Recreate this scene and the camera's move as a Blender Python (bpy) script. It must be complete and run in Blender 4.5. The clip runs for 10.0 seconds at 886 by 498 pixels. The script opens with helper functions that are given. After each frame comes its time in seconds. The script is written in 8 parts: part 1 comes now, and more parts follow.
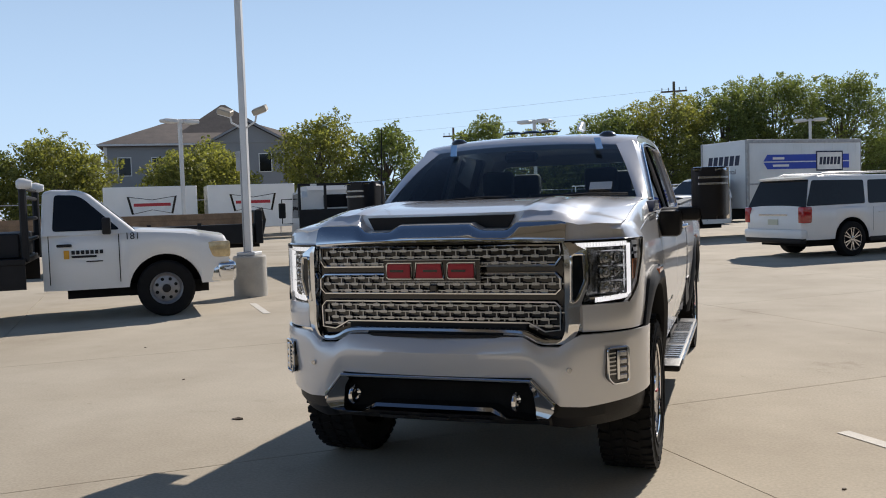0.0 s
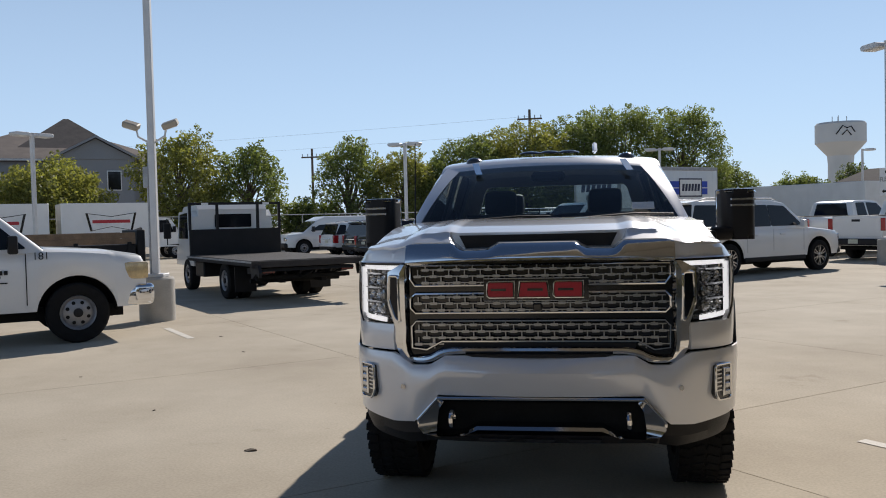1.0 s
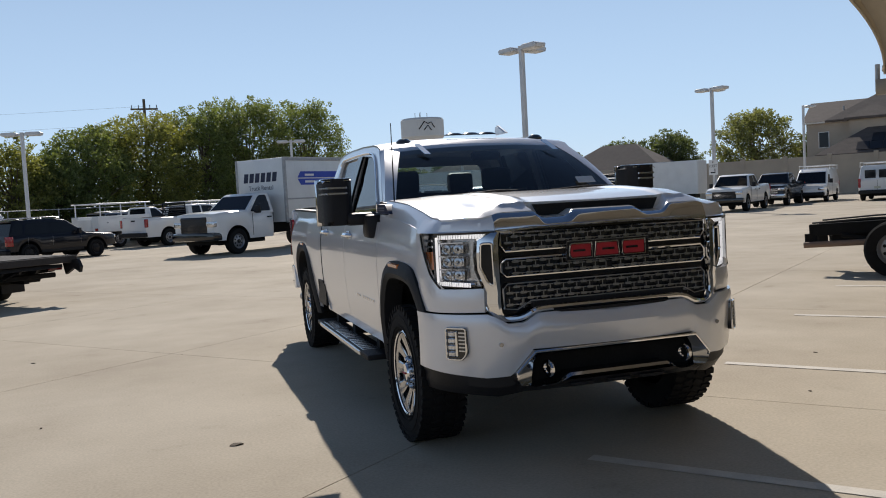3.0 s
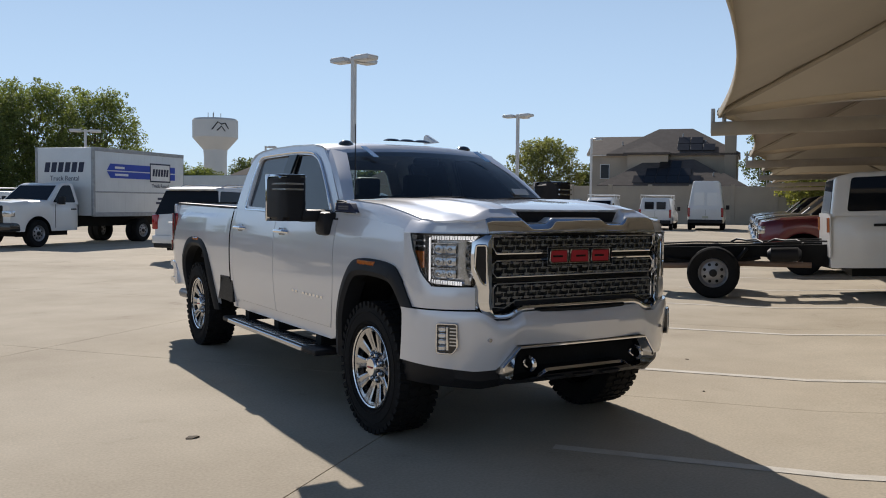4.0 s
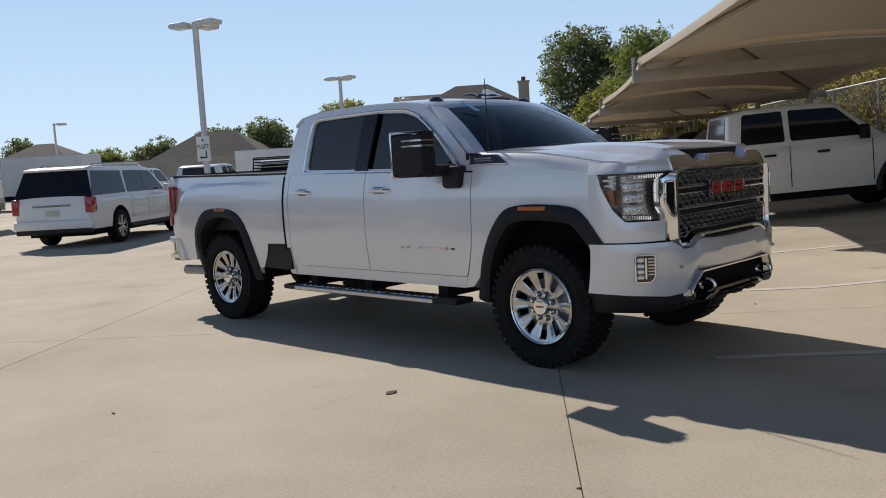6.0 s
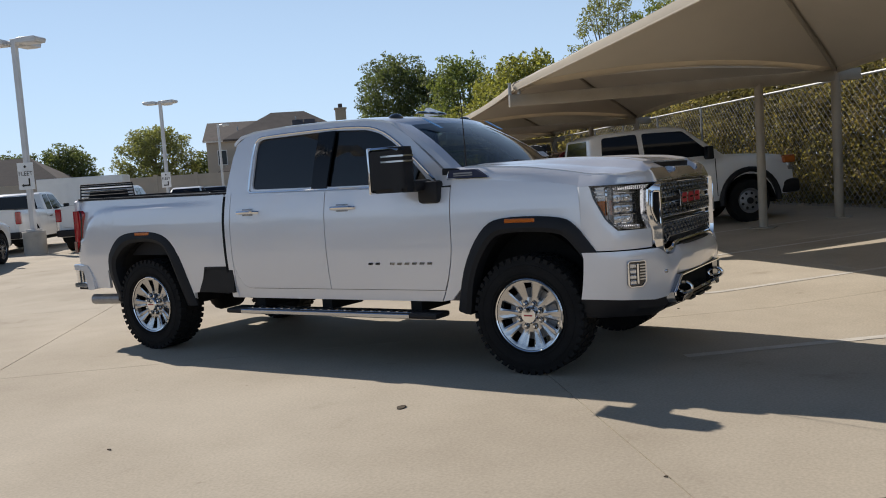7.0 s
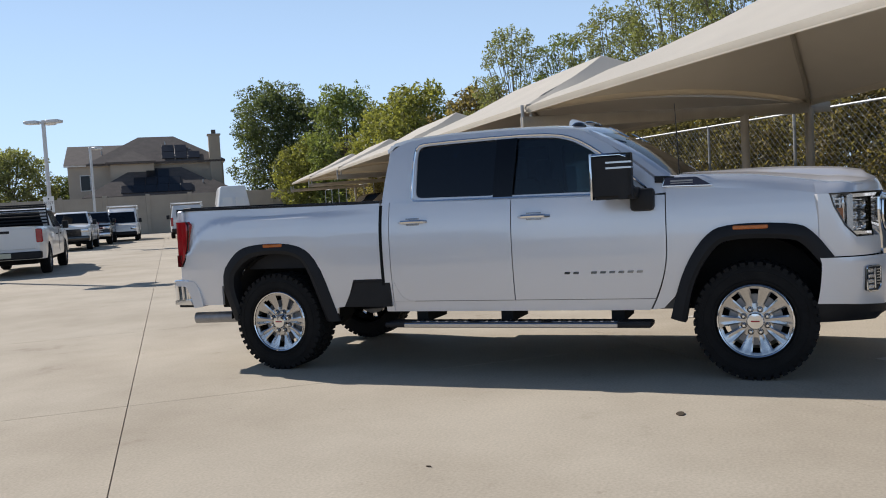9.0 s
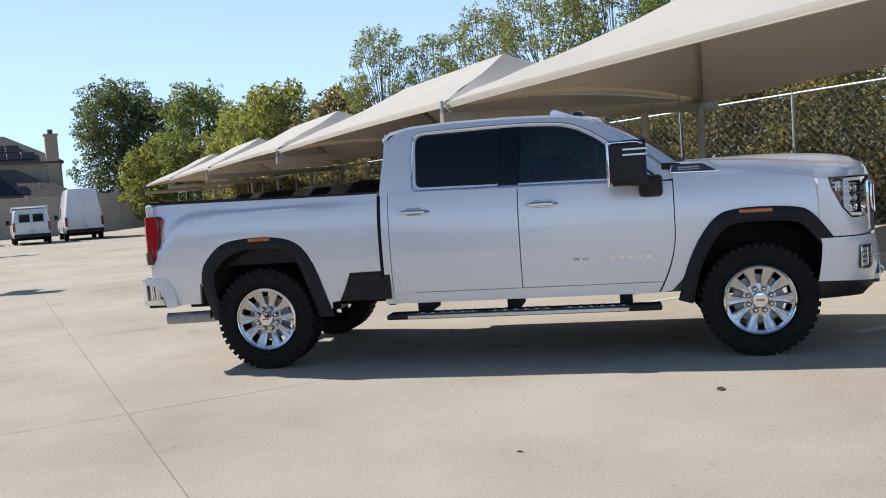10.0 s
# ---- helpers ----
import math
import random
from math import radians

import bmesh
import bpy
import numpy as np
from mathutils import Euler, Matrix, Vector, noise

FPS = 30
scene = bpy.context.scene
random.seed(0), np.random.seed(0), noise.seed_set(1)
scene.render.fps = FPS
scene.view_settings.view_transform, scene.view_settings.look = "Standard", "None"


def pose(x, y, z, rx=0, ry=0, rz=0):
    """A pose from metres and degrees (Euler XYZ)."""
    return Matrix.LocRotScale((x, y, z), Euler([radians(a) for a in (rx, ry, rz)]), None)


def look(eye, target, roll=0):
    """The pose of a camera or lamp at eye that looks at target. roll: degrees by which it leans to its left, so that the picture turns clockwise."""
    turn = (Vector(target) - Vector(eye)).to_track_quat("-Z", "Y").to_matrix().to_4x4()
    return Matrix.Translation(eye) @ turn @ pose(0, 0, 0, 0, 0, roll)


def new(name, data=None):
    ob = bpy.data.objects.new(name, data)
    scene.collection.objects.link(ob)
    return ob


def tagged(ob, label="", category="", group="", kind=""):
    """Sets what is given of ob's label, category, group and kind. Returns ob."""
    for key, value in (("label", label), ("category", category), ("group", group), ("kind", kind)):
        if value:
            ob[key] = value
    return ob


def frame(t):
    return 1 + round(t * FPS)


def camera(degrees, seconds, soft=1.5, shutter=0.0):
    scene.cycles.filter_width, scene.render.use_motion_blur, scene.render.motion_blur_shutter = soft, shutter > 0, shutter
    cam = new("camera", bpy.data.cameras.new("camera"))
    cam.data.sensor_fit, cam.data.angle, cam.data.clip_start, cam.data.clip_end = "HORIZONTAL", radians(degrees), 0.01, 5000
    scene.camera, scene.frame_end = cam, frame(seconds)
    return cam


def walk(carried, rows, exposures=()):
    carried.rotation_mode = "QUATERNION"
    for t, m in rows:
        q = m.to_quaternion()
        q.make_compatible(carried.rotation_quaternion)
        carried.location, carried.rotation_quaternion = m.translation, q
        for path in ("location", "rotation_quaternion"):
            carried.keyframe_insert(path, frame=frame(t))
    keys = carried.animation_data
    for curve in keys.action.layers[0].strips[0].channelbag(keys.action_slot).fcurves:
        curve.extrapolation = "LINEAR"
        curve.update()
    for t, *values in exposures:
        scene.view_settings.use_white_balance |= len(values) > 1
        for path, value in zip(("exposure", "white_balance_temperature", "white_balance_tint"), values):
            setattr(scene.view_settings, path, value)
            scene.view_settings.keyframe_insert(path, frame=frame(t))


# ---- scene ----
cam = camera(54.4, 10.0, soft=1.0)
PATH = [
    (0, (1.43, -4.958, 1.535), (0.772, -3.072, 1.427), -1.9),
    (0.5, (0.827, -5.051, 1.534), (0.427, -3.094, 1.434), -2.1),
    (1, (0.17, -5.15, 1.543), (-0.143, -3.176, 1.477), -1.4),
    (1.5, (-0.435, -5.246, 1.547), (-0.447, -3.249, 1.451), 0.3),
    (2, (-1.11, -5.258, 1.566), (-0.954, -3.266, 1.488), -0.6),
    (2.2, (-1.33, -5.319, 1.574), (-1.046, -3.34, 1.51), -1.2),
    (3.3, (-2.746, -5.216, 1.517), (-2.039, -3.35, 1.381), -2.7),
    (3.5, (-2.967, -5.17, 1.523), (-2.153, -3.348, 1.397), -1.8),
    (4, (-3.552, -5.026, 1.504), (-2.511, -3.321, 1.4), 0.6),
    (4.5, (-4.135, -4.815, 1.488), (-3.064, -3.133, 1.337), 0.3),
    (5, (-4.675, -4.544, 1.476), (-3.496, -2.937, 1.312), -1.0),
    (5.2, (-4.907, -4.401, 1.496), (-3.675, -2.835, 1.319), -1.8),
    (6.3, (-5.959, -3.427, 1.459), (-4.444, -2.135, 1.274), -4.0),
    (6.5, (-6.132, -3.244, 1.468), (-4.539, -2.047, 1.296), -4.6),
    (7, (-6.528, -2.751, 1.455), (-4.837, -1.695, 1.291), -3.9),
    (7.5, (-6.863, -2.133, 1.456), (-5.148, -1.118, 1.29), -3.6),
    (8, (-7.174, -1.542, 1.457), (-5.445, -0.548, 1.299), -3.6),
    (8.5, (-7.352, -0.882, 1.45), (-5.534, -0.059, 1.328), -3.5),
    (9, (-7.61, -0.266, 1.437), (-5.76, 0.485, 1.324), -3.3),
    (9.5, (-7.778, 0.351, 1.416), (-5.86, 0.899, 1.277), -3.5),
    (10, (-7.912, 0.992, 1.414), (-5.959, 1.404, 1.283), -3.9),
]
EXPOSURES = [(0.0, 0.03, 6400, 13), (1.0, -0.10, 6400, 13), (2.0, -0.13, 6450, 13), (3.5, -0.16, 6450, 13), (4.5, -0.06, 6480, 13), (5.0, -0.08, 6500, 13),
             (6.5, -0.04, 6500, 13), (7.5, 0.03, 6440, 13), (8.5, 0.08, 6300, 13), (9.5, 0.14, 6120, 13), (10.0, 0.36, 6000, 13)]
walk(cam, [(t, look(eye, target, roll)) for t, eye, target, roll in PATH], EXPOSURES)

# ---- world, sun, exposure ----
SUN_AZ, SUN_EL = radians(15.0), radians(35.0)      # azimuth from +y towards +x
world = bpy.data.worlds.new("sky")
scene.world = world
world.use_nodes = True
wn = world.node_tree.nodes
sky = wn.new("ShaderNodeTexSky")
sky.sky_type = "NISHITA"
sky.sun_disc = False
sky.sun_elevation, sky.sun_rotation = SUN_EL, SUN_AZ
sky.air_density, sky.dust_density, sky.ozone_density = 1.0, 0.0, 2.6
wn["Background"].inputs["Strength"].default_value = 0.066
haze = wn.new("ShaderNodeMix")
haze.data_type = "RGBA"
sky_dir, sky_z, low = wn.new("ShaderNodeTexCoord"), wn.new("ShaderNodeSeparateXYZ"), wn.new("ShaderNodeMapRange")
low.inputs["From Min"].default_value, low.inputs["From Max"].default_value = 0.0, 0.68
low.inputs["To Min"].default_value, low.inputs["To Max"].default_value = 0.66, 0.0
low.interpolation_type = "SMOOTHSTEP"
world.node_tree.links.new(sky_dir.outputs["Generated"], sky_z.inputs[0])
world.node_tree.links.new(sky_z.outputs["Z"], low.inputs["Value"])
world.node_tree.links.new(low.outputs[0], haze.inputs[0])
haze.inputs[7].default_value = (10.2, 13.9, 18.4, 1)
world.node_tree.links.new(sky.outputs["Color"], haze.inputs[6])
world.node_tree.links.new(haze.outputs[2], wn["Background"].inputs["Color"])
sun = new("sun", bpy.data.lights.new("sun", "SUN"))
sun.data.energy, sun.data.angle, sun.data.color = 5.0, radians(0.5), (1.0, 0.935, 0.83)
sun.matrix_world = look((30 * math.sin(SUN_AZ), 30 * math.cos(SUN_AZ), 30 * math.tan(SUN_EL)), (0, 0, 0))

# ---- materials ----


def mat(name, col, rough=0.5, metal=0.0, coat=0.0, var=0.1, scale=3.0, bump=0.0, bscale=80.0, spec=0.5, islands=0.0, obj_var=0.0, emit=0.0):
    """A surface with colour and gloss varying at two scales, and fine relief."""
    m = bpy.data.materials.new(name)
    m.use_nodes = True
    nt = m.node_tree
    n, lk = nt.nodes, nt.links.new
    b = n["Principled BSDF"]
    b.inputs["Metallic"].default_value = metal
    b.inputs["Coat Weight"].default_value = coat
    b.inputs["Coat Roughness"].default_value = 0.04
    b.inputs["Specular IOR Level"].default_value = spec
    tc = n.new("ShaderNodeTexCoord")
    big, small = n.new("ShaderNodeTexNoise"), n.new("ShaderNodeTexNoise")
    big.inputs["Scale"].default_value, big.inputs["Detail"].default_value = scale, 4.0
    small.inputs["Scale"].default_value, small.inputs["Detail"].default_value = bscale, 3.0
    lk(tc.outputs["Object"], big.inputs["Vector"])
    lk(tc.outputs["Object"], small.inputs["Vector"])
    add = n.new("ShaderNodeMath")
    add.operation = "ADD"
    lk(big.outputs["Fac"], add.inputs[0])
    half = n.new("ShaderNodeMath")
    half.operation = "MULTIPLY_ADD"
    half.inputs[1].default_value, half.inputs[2].default_value = 0.5, -0.25
    lk(small.outputs["Fac"], half.inputs[0])
    lk(half.outputs[0], add.inputs[1])
    last = add.outputs[0]
    if islands or obj_var:
        src = n.new("ShaderNodeNewGeometry").outputs["Random Per Island"] if islands else n.new("ShaderNodeObjectInfo").outputs["Random"]
        jit = n.new("ShaderNodeMath")
        jit.operation = "MULTIPLY_ADD"
        jit.inputs[1].default_value = 2.0 * (islands or obj_var)
        lk(src, jit.inputs[0])
        lk(last, jit.inputs[2])
        off = n.new("ShaderNodeMath")
        off.operation = "SUBTRACT"
        off.inputs[1].default_value = islands or obj_var
        lk(jit.outputs[0], off.inputs[0])
        last = off.outputs[0]
    mp = n.new("ShaderNodeMapRange")
    mp.inputs["From Min"].default_value, mp.inputs["From Max"].default_value = 0.25, 0.75
    mp.inputs["To Min"].default_value, mp.inputs["To Max"].default_value = 1.0 - var, 1.0 + var
    lk(last, mp.inputs["Value"])
    mul = n.new("ShaderNodeVectorMath")
    mul.operation = "SCALE"
    mul.inputs[0].default_value = col
    lk(mp.outputs[0], mul.inputs["Scale"])
    lk(mul.outputs[0], b.inputs["Base Color"])
    rr = n.new("ShaderNodeMapRange")
    rr.inputs["To Min"].default_value, rr.inputs["To Max"].default_value = max(0.02, rough * 0.85), min(1.0, rough * 1.15)
    lk(big.outputs["Fac"], rr.inputs["Value"])
    lk(rr.outputs[0], b.inputs["Roughness"])
    if bump:
        bp = n.new("ShaderNodeBump")
        bp.inputs["Strength"].default_value, bp.inputs["Distance"].default_value = bump, 0.01
        lk(small.outputs["Fac"], bp.inputs["Height"])
        lk(bp.outputs[0], b.inputs["Normal"])
    if emit:
        b.inputs["Emission Color"].default_value = (*col, 1)
        b.inputs["Emission Strength"].default_value = emit
    return m


def glass(name, tint, gloss=0.02, ior=1.8):
    m = bpy.data.materials.new(name)
    m.use_nodes = True
    n, lk = m.node_tree.nodes, m.node_tree.links.new
    n.remove(n["Principled BSDF"])
    tr, gl, mix, fr = n.new("ShaderNodeBsdfTransparent"), n.new("ShaderNodeBsdfGlossy"), n.new("ShaderNodeMixShader"), n.new("ShaderNodeFresnel")
    tr.inputs["Color"].default_value = (*tint, 1)
    gl.inputs["Roughness"].default_value = gloss
    fr.inputs["IOR"].default_value = ior
    lk(fr.outputs[0], mix.inputs[0])
    lk(tr.outputs[0], mix.inputs[1])
    lk(gl.outputs[0], mix.inputs[2])
    lk(mix.outputs[0], n["Material Output"].inputs["Surface"])
    return m


PEARL = mat("pearl_white_paint", (0.73, 0.735, 0.765), 0.30, 0.28, 1.0, 0.012, 0.4, 0.0, 900)
WHITE = mat("white_paint", (0.78, 0.78, 0.77), 0.35, 0.0, 0.7, 0.05, 1.2)
CHROME = mat("chrome", (0.78, 0.79, 0.81), 0.06, 1.0, 0, 0.03, 6)
MESHGREY = mat("satin_mesh", (0.50, 0.51, 0.53), 0.26, 1.0, 0, 0.06, 6)
SATIN = mat("satin_chrome", (0.55, 0.56, 0.58), 0.22, 1.0, 0, 0.05, 6)
BLACK = mat("black_plastic", (0.012, 0.012, 0.014), 0.5, 0, 0, 0.25, 5, 0.15, 300, spec=0.3)
GLOSSBLACK = mat("gloss_black", (0.008, 0.008, 0.01), 0.12, 0, 0.6, 0.2, 5)
FLARE = mat("dark_grey_plastic", (0.015, 0.016, 0.019), 0.6, 0, 0, 0.15, 5, 0.1, 300, spec=0.25)
RUBBER = mat("rubber", (0.012, 0.012, 0.0125), 0.85, 0, 0, 0.35, 9, 0.3, 120, spec=0.2)
DARK = mat("underbody_black", (0.010, 0.010, 0.010), 0.8, 0, 0, 0.4, 6, spec=0.2)
GLASS = glass("tinted_glass", (0.42, 0.52, 0.56), ior=1.7)
GLASS_REAR = glass("dark_tinted_glass", (0.05, 0.08, 0.15), ior=1.7)
WSGLASS = glass("windshield_glass", (0.80, 0.86, 0.86), ior=1.55)
DKGLASS = mat("dark_glass", (0.008, 0.010, 0.014), 0.04, 0, 0.0, 0.1, 2, spec=0.28)
LENS = glass("clear_lens", (0.86, 0.87, 0.88), ior=1.5)
REDDARK = mat("dark_red_lens", (0.10, 0.004, 0.006), 0.12, 0, 0.8, 0.15, 20)
RED = mat("red_lens", (0.35, 0.008, 0.012), 0.12, 0, 0.8, 0.15, 20)
AMBER = mat("amber_lens", (0.50, 0.13, 0.02), 0.15, 0, 0.8, 0.15, 20)
LED = mat("white_led", (1.0, 0.98, 0.95), 0.3, emit=0.95)
REFLECTOR = mat("lamp_reflector", (0.62, 0.63, 0.65), 0.2, 0.9, 0, 0.2, 30)
STEELRIM = mat("grey_steel_wheel", (0.30, 0.30, 0.31), 0.4, 0.6, 0, 0.15, 12)
GALV = mat("galvanised_steel", (0.36, 0.37, 0.38), 0.55, 0.5, 0, 0.2, 9, 0.05, 60)
LAMPGREY = mat("painted_lamp_grey", (0.60, 0.60, 0.60), 0.45, 0.1, 0, 0.1, 2)
BASECON = mat("cast_concrete", (0.42, 0.40, 0.36), 0.9, 0, 0, 0.22, 2.5, 0.5, 60)
CANOPYSTEEL = mat("beige_painted_steel", (0.36, 0.32, 0.26), 0.5, 0.1, 0, 0.12, 3)
STUCCO = mat("beige_wall_panel", (0.42, 0.36, 0.29), 0.9, 0, 0, 0.12, 0.5, 0.3, 20)
SIDING = mat("grey_siding", (0.25, 0.26, 0.275), 0.8, 0, 0, 0.08, 0.4, 0.2, 12)
SHINGLE = mat("brown_shingles", (0.11, 0.092, 0.082), 0.9, 0, 0, 0.25, 1.5, 0.4, 15)
SOLAR = mat("solar_panel", (0.012, 0.013, 0.017), 0.35, 0.0, 0.0, 0.3, 2, spec=0.3)
BARK = mat("bark", (0.13, 0.10, 0.075), 0.95, 0, 0, 0.3, 6, 0.6, 30)


def thin(m, gain_rgb, share):
    """Lets light pass through a thin surface, tinted."""
    n, lk = m.node_tree.nodes, m.node_tree.links.new
    tr, mix = n.new("ShaderNodeBsdfTranslucent"), n.new("ShaderNodeMixShader")
    b = n["Principled BSDF"]
    src = b.inputs["Base Color"].links[0].from_socket
    gain = n.new("ShaderNodeVectorMath")
    gain.operation = "MULTIPLY"
    gain.inputs[1].default_value = gain_rgb
    lk(src, gain.inputs[0])
    lk(gain.outputs[0], tr.inputs["Color"])
    mix.inputs[0].default_value = share
    lk(b.outputs[0], mix.inputs[1])
    lk(tr.outputs[0], mix.inputs[2])
    lk(mix.outputs[0], n["Material Output"].inputs["Surface"])
    return m


def leafy(name, col, var=0.3):
    return thin(mat(name, col, 0.55, 0, 0, var, 0.6, islands=0.5, spec=0.3), (2.1, 2.05, 0.95), 0.43)


HEDGE_G = leafy("hedge_olive", (0.135, 0.122, 0.076), 0.45)
HEDGE_Y = leafy("hedge_yellow_olive", (0.165, 0.148, 0.074), 0.45)
FABRIC = thin(mat("beige_shade_cloth", (0.58, 0.54, 0.47), 0.9, 0, 0, 0.06, 0.8, 0.2, 300), (0.7, 0.62, 0.52), 0.18)
LEAF_G = leafy("leaf_green", (0.130, 0.160, 0.064))
LEAF_P = leafy("leaf_pale_green", (0.165, 0.178, 0.088))
LEAF_D = leafy("leaf_dark_green", (0.088, 0.110, 0.056))
LEAF_Y = leafy("leaf_yellow_green", (0.182, 0.190, 0.064))
LEAF_B = leafy("leaf_brown_olive", (0.165, 0.135, 0.075), 0.4)
WOOD = mat("weathered_planks", (0.24, 0.16, 0.10), 0.85, 0, 0, 0.3, 4, 0.3, 40)
BLUE = mat("blue_vinyl", (0.02, 0.06, 0.42), 0.4, var=0.06)
NAVY = mat("dark_blue_vinyl", (0.01, 0.015, 0.05), 0.4, var=0.06)
REDV = mat("red_vinyl", (0.42, 0.02, 0.03), 0.4, var=0.06)
MAROON = mat("maroon_paint", (0.13, 0.012, 0.02), 0.3, 0.3, 0.9, 0.06, 2)
DKPAINT = mat("black_paint", (0.008, 0.009, 0.014), 0.4, 0.0, 0.7, 0.1, 2, spec=0.1)
GREYPAINT = mat("grey_paint", (0.22, 0.23, 0.25), 0.3, 0.4, 0.9, 0.08, 2)
TAPE = mat("light_blue_tape", (0.20, 0.45, 0.80), 0.6)
SEAT = mat("dark_leather", (0.075, 0.072, 0.07), 0.6, 0, 0, 0.2, 8, 0.2, 200)
PLASTICW = mat("white_plastic", (0.75, 0.75, 0.74), 0.5)
YELLOW = mat("yellow_vinyl", (0.65, 0.32, 0.02), 0.5)
PLATE = mat("number_plate", (0.55, 0.56, 0.45), 0.5)

# ---- mesh helpers ----


def tidy(bm, sharp=32.0, smooth=True):
    bmesh.ops.remove_doubles(bm, verts=bm.verts, dist=1e-5)
    bmesh.ops.recalc_face_normals(bm, faces=bm.faces)
    for f in bm.faces:
        f.smooth = smooth
    lim = radians(sharp)
    for e in bm.edges:
        e.smooth = len(e.link_faces) == 2 and e.calc_face_angle(0) < lim
    return bm


def mesh_of(name, bm, material, sharp=32.0, smooth=True):
    tidy(bm, sharp, smooth)
    me = bpy.data.meshes.new(name)
    bm.to_mesh(me)
    bm.free()
    me.materials.append(material)
    return me


def part(name, bm, material, parent=None, label="", sharp=32.0, smooth=True):
    """One mesh object under a thing or a part."""
    ob = new(name, mesh_of(name, bm, material, sharp, smooth))
    ob.parent = parent
    if label:
        ob["label"] = label
    return ob


def thing(name, m, label, category, group="", kind=""):
    ob = new(name)
    ob.matrix_world = m
    return tagged(ob, label, category, group, kind)


def box(bm, x0, x1, y0, y1, z0, z1, bev=0.0, seg=1, m=None):
    g = bmesh.ops.create_cube(bm, size=1.0)
    vs = g["verts"]
    for v in vs:
        v.co = Vector(((x0 + x1) / 2 + v.co.x * (x1 - x0), (y0 + y1) / 2 + v.co.y * (y1 - y0), (z0 + z1) / 2 + v.co.z * (z1 - z0)))
    if bev:
        es = list({e for v in vs for e in v.link_edges})
        r = bmesh.ops.bevel(bm, geom=es, offset=bev, segments=seg, affect="EDGES", profile=0.5)
        vs = list({v for f in r["faces"] for v in f.verts} | {v for v in vs if v.is_valid})
    if m is not None:
        bmesh.ops.transform(bm, matrix=m, verts=vs)
    return bm


def B(*a, **k):
    return box(bmesh.new(), *a, **k)


def tube(bm, pts, r, n=8, closed=False, caps=True):
    """A round bar along a line of points; r may be a list."""
    pts = [Vector(p) for p in pts]
    k = len(pts)
    rings = []
    side = None
    for i, p in enumerate(pts):
        a = pts[(i - 1) % k] if closed or i else p
        b = pts[(i + 1) % k] if closed or i < k - 1 else p
        d = (b - a).normalized()
        ref = side if side is not None else (Vector((0, 0, 1)) if abs(d.z) < 0.9 else Vector((1, 0, 0)))
        s = (ref - d * ref.dot(d))
        s = s.normalized() if s.length > 1e-6 else d.orthogonal().normalized()
        side = s
        t = d.cross(s)
        rad = r[i] if isinstance(r, (list, tuple)) else r
        rings.append([bm.verts.new(p + (s * math.cos(q) + t * math.sin(q)) * rad) for q in (2 * math.pi * j / n for j in range(n))])
    for i in range(k if closed else k - 1):
        a, b = rings[i], rings[(i + 1) % k]
        for j in range(n):
            bm.faces.new((a[j], a[(j + 1) % n], b[(j + 1) % n], b[j]))
    if caps and not closed:
        bm.faces.new(rings[0][::-1])
        bm.faces.new(rings[-1])
    return bm


def prism(bm, poly, axis, a, b):
    """A flat outline pushed from a to b along x, y or z; outline in the two other axes, in order."""
    def at(p, c):
        return {"x": (c, p[0], p[1]), "y": (p[0], c, p[1]), "z": (p[0], p[1], c)}[axis]
    lo, hi = [bm.verts.new(at(p, a)) for p in poly], [bm.verts.new(at(p, b)) for p in poly]
    n = len(poly)
    for i in range(n):
        bm.faces.new((lo[i], lo[(i + 1) % n], hi[(i + 1) % n], hi[i]))
    bm.faces.new(lo[::-1])
    bm.faces.new(hi)
    return bm


def P(poly, axis, a, b):
    return prism(bmesh.new(), poly, axis, a, b)


def lathe(bm, prof, n=32, axis="x", at=(0, 0, 0), caps=True):
    """A turned form: profile of (along, radius)."""
    rings = []
    for h, r in prof:
        ring = []
        for j in range(n):
            q = 2 * math.pi * j / n
            c, s = r * math.cos(q), r * math.sin(q)
            p = {"x": (h, c, s), "y": (c, h, s), "z": (c, s, h)}[axis]
            ring.append(bm.verts.new(Vector(p) + Vector(at)))
        rings.append(ring)
    for a, b in zip(rings, rings[1:]):
        for j in range(n):
            bm.faces.new((a[j], a[(j + 1) % n], b[(j + 1) % n], b[j]))
    if caps:
        bm.faces.new(rings[0])
        bm.faces.new(rings[-1])
    return bm


def sheet(bm, grid, thick=None):
    """Quads over rows of points; thick: a vector (or function of the point) to give it a back and rim."""
    rows = [[bm.verts.new(p) for p in row] for row in grid]
    for a, b in zip(rows, rows[1:]):
        for i in range(len(a) - 1):
            bm.faces.new((a[i], a[i + 1], b[i + 1], b[i]))
    if thick is not None:
        f = thick if callable(thick) else (lambda p: Vector(thick))
        back = [[bm.verts.new(Vector(p) + f(Vector(p))) for p in row] for row in grid]
        for a, b in zip(back, back[1:]):
            for i in range(len(a) - 1):
                bm.faces.new((a[i], b[i], b[i + 1], a[i + 1]))
        m, n = len(rows), len(rows[0])
        for i in range(m - 1):
            for j in (0, n - 1):
                bm.faces.new((rows[i][j], rows[i + 1][j], back[i + 1][j], back[i][j]))
        for j in range(n - 1):
            for i in (0, m - 1):
                bm.faces.new((rows[i][j], rows[i][j + 1], back[i][j + 1], back[i][j]))
    return bm


def lin(a, b, n):
    return [a + (b - a) * i / (n - 1) for i in range(n)]


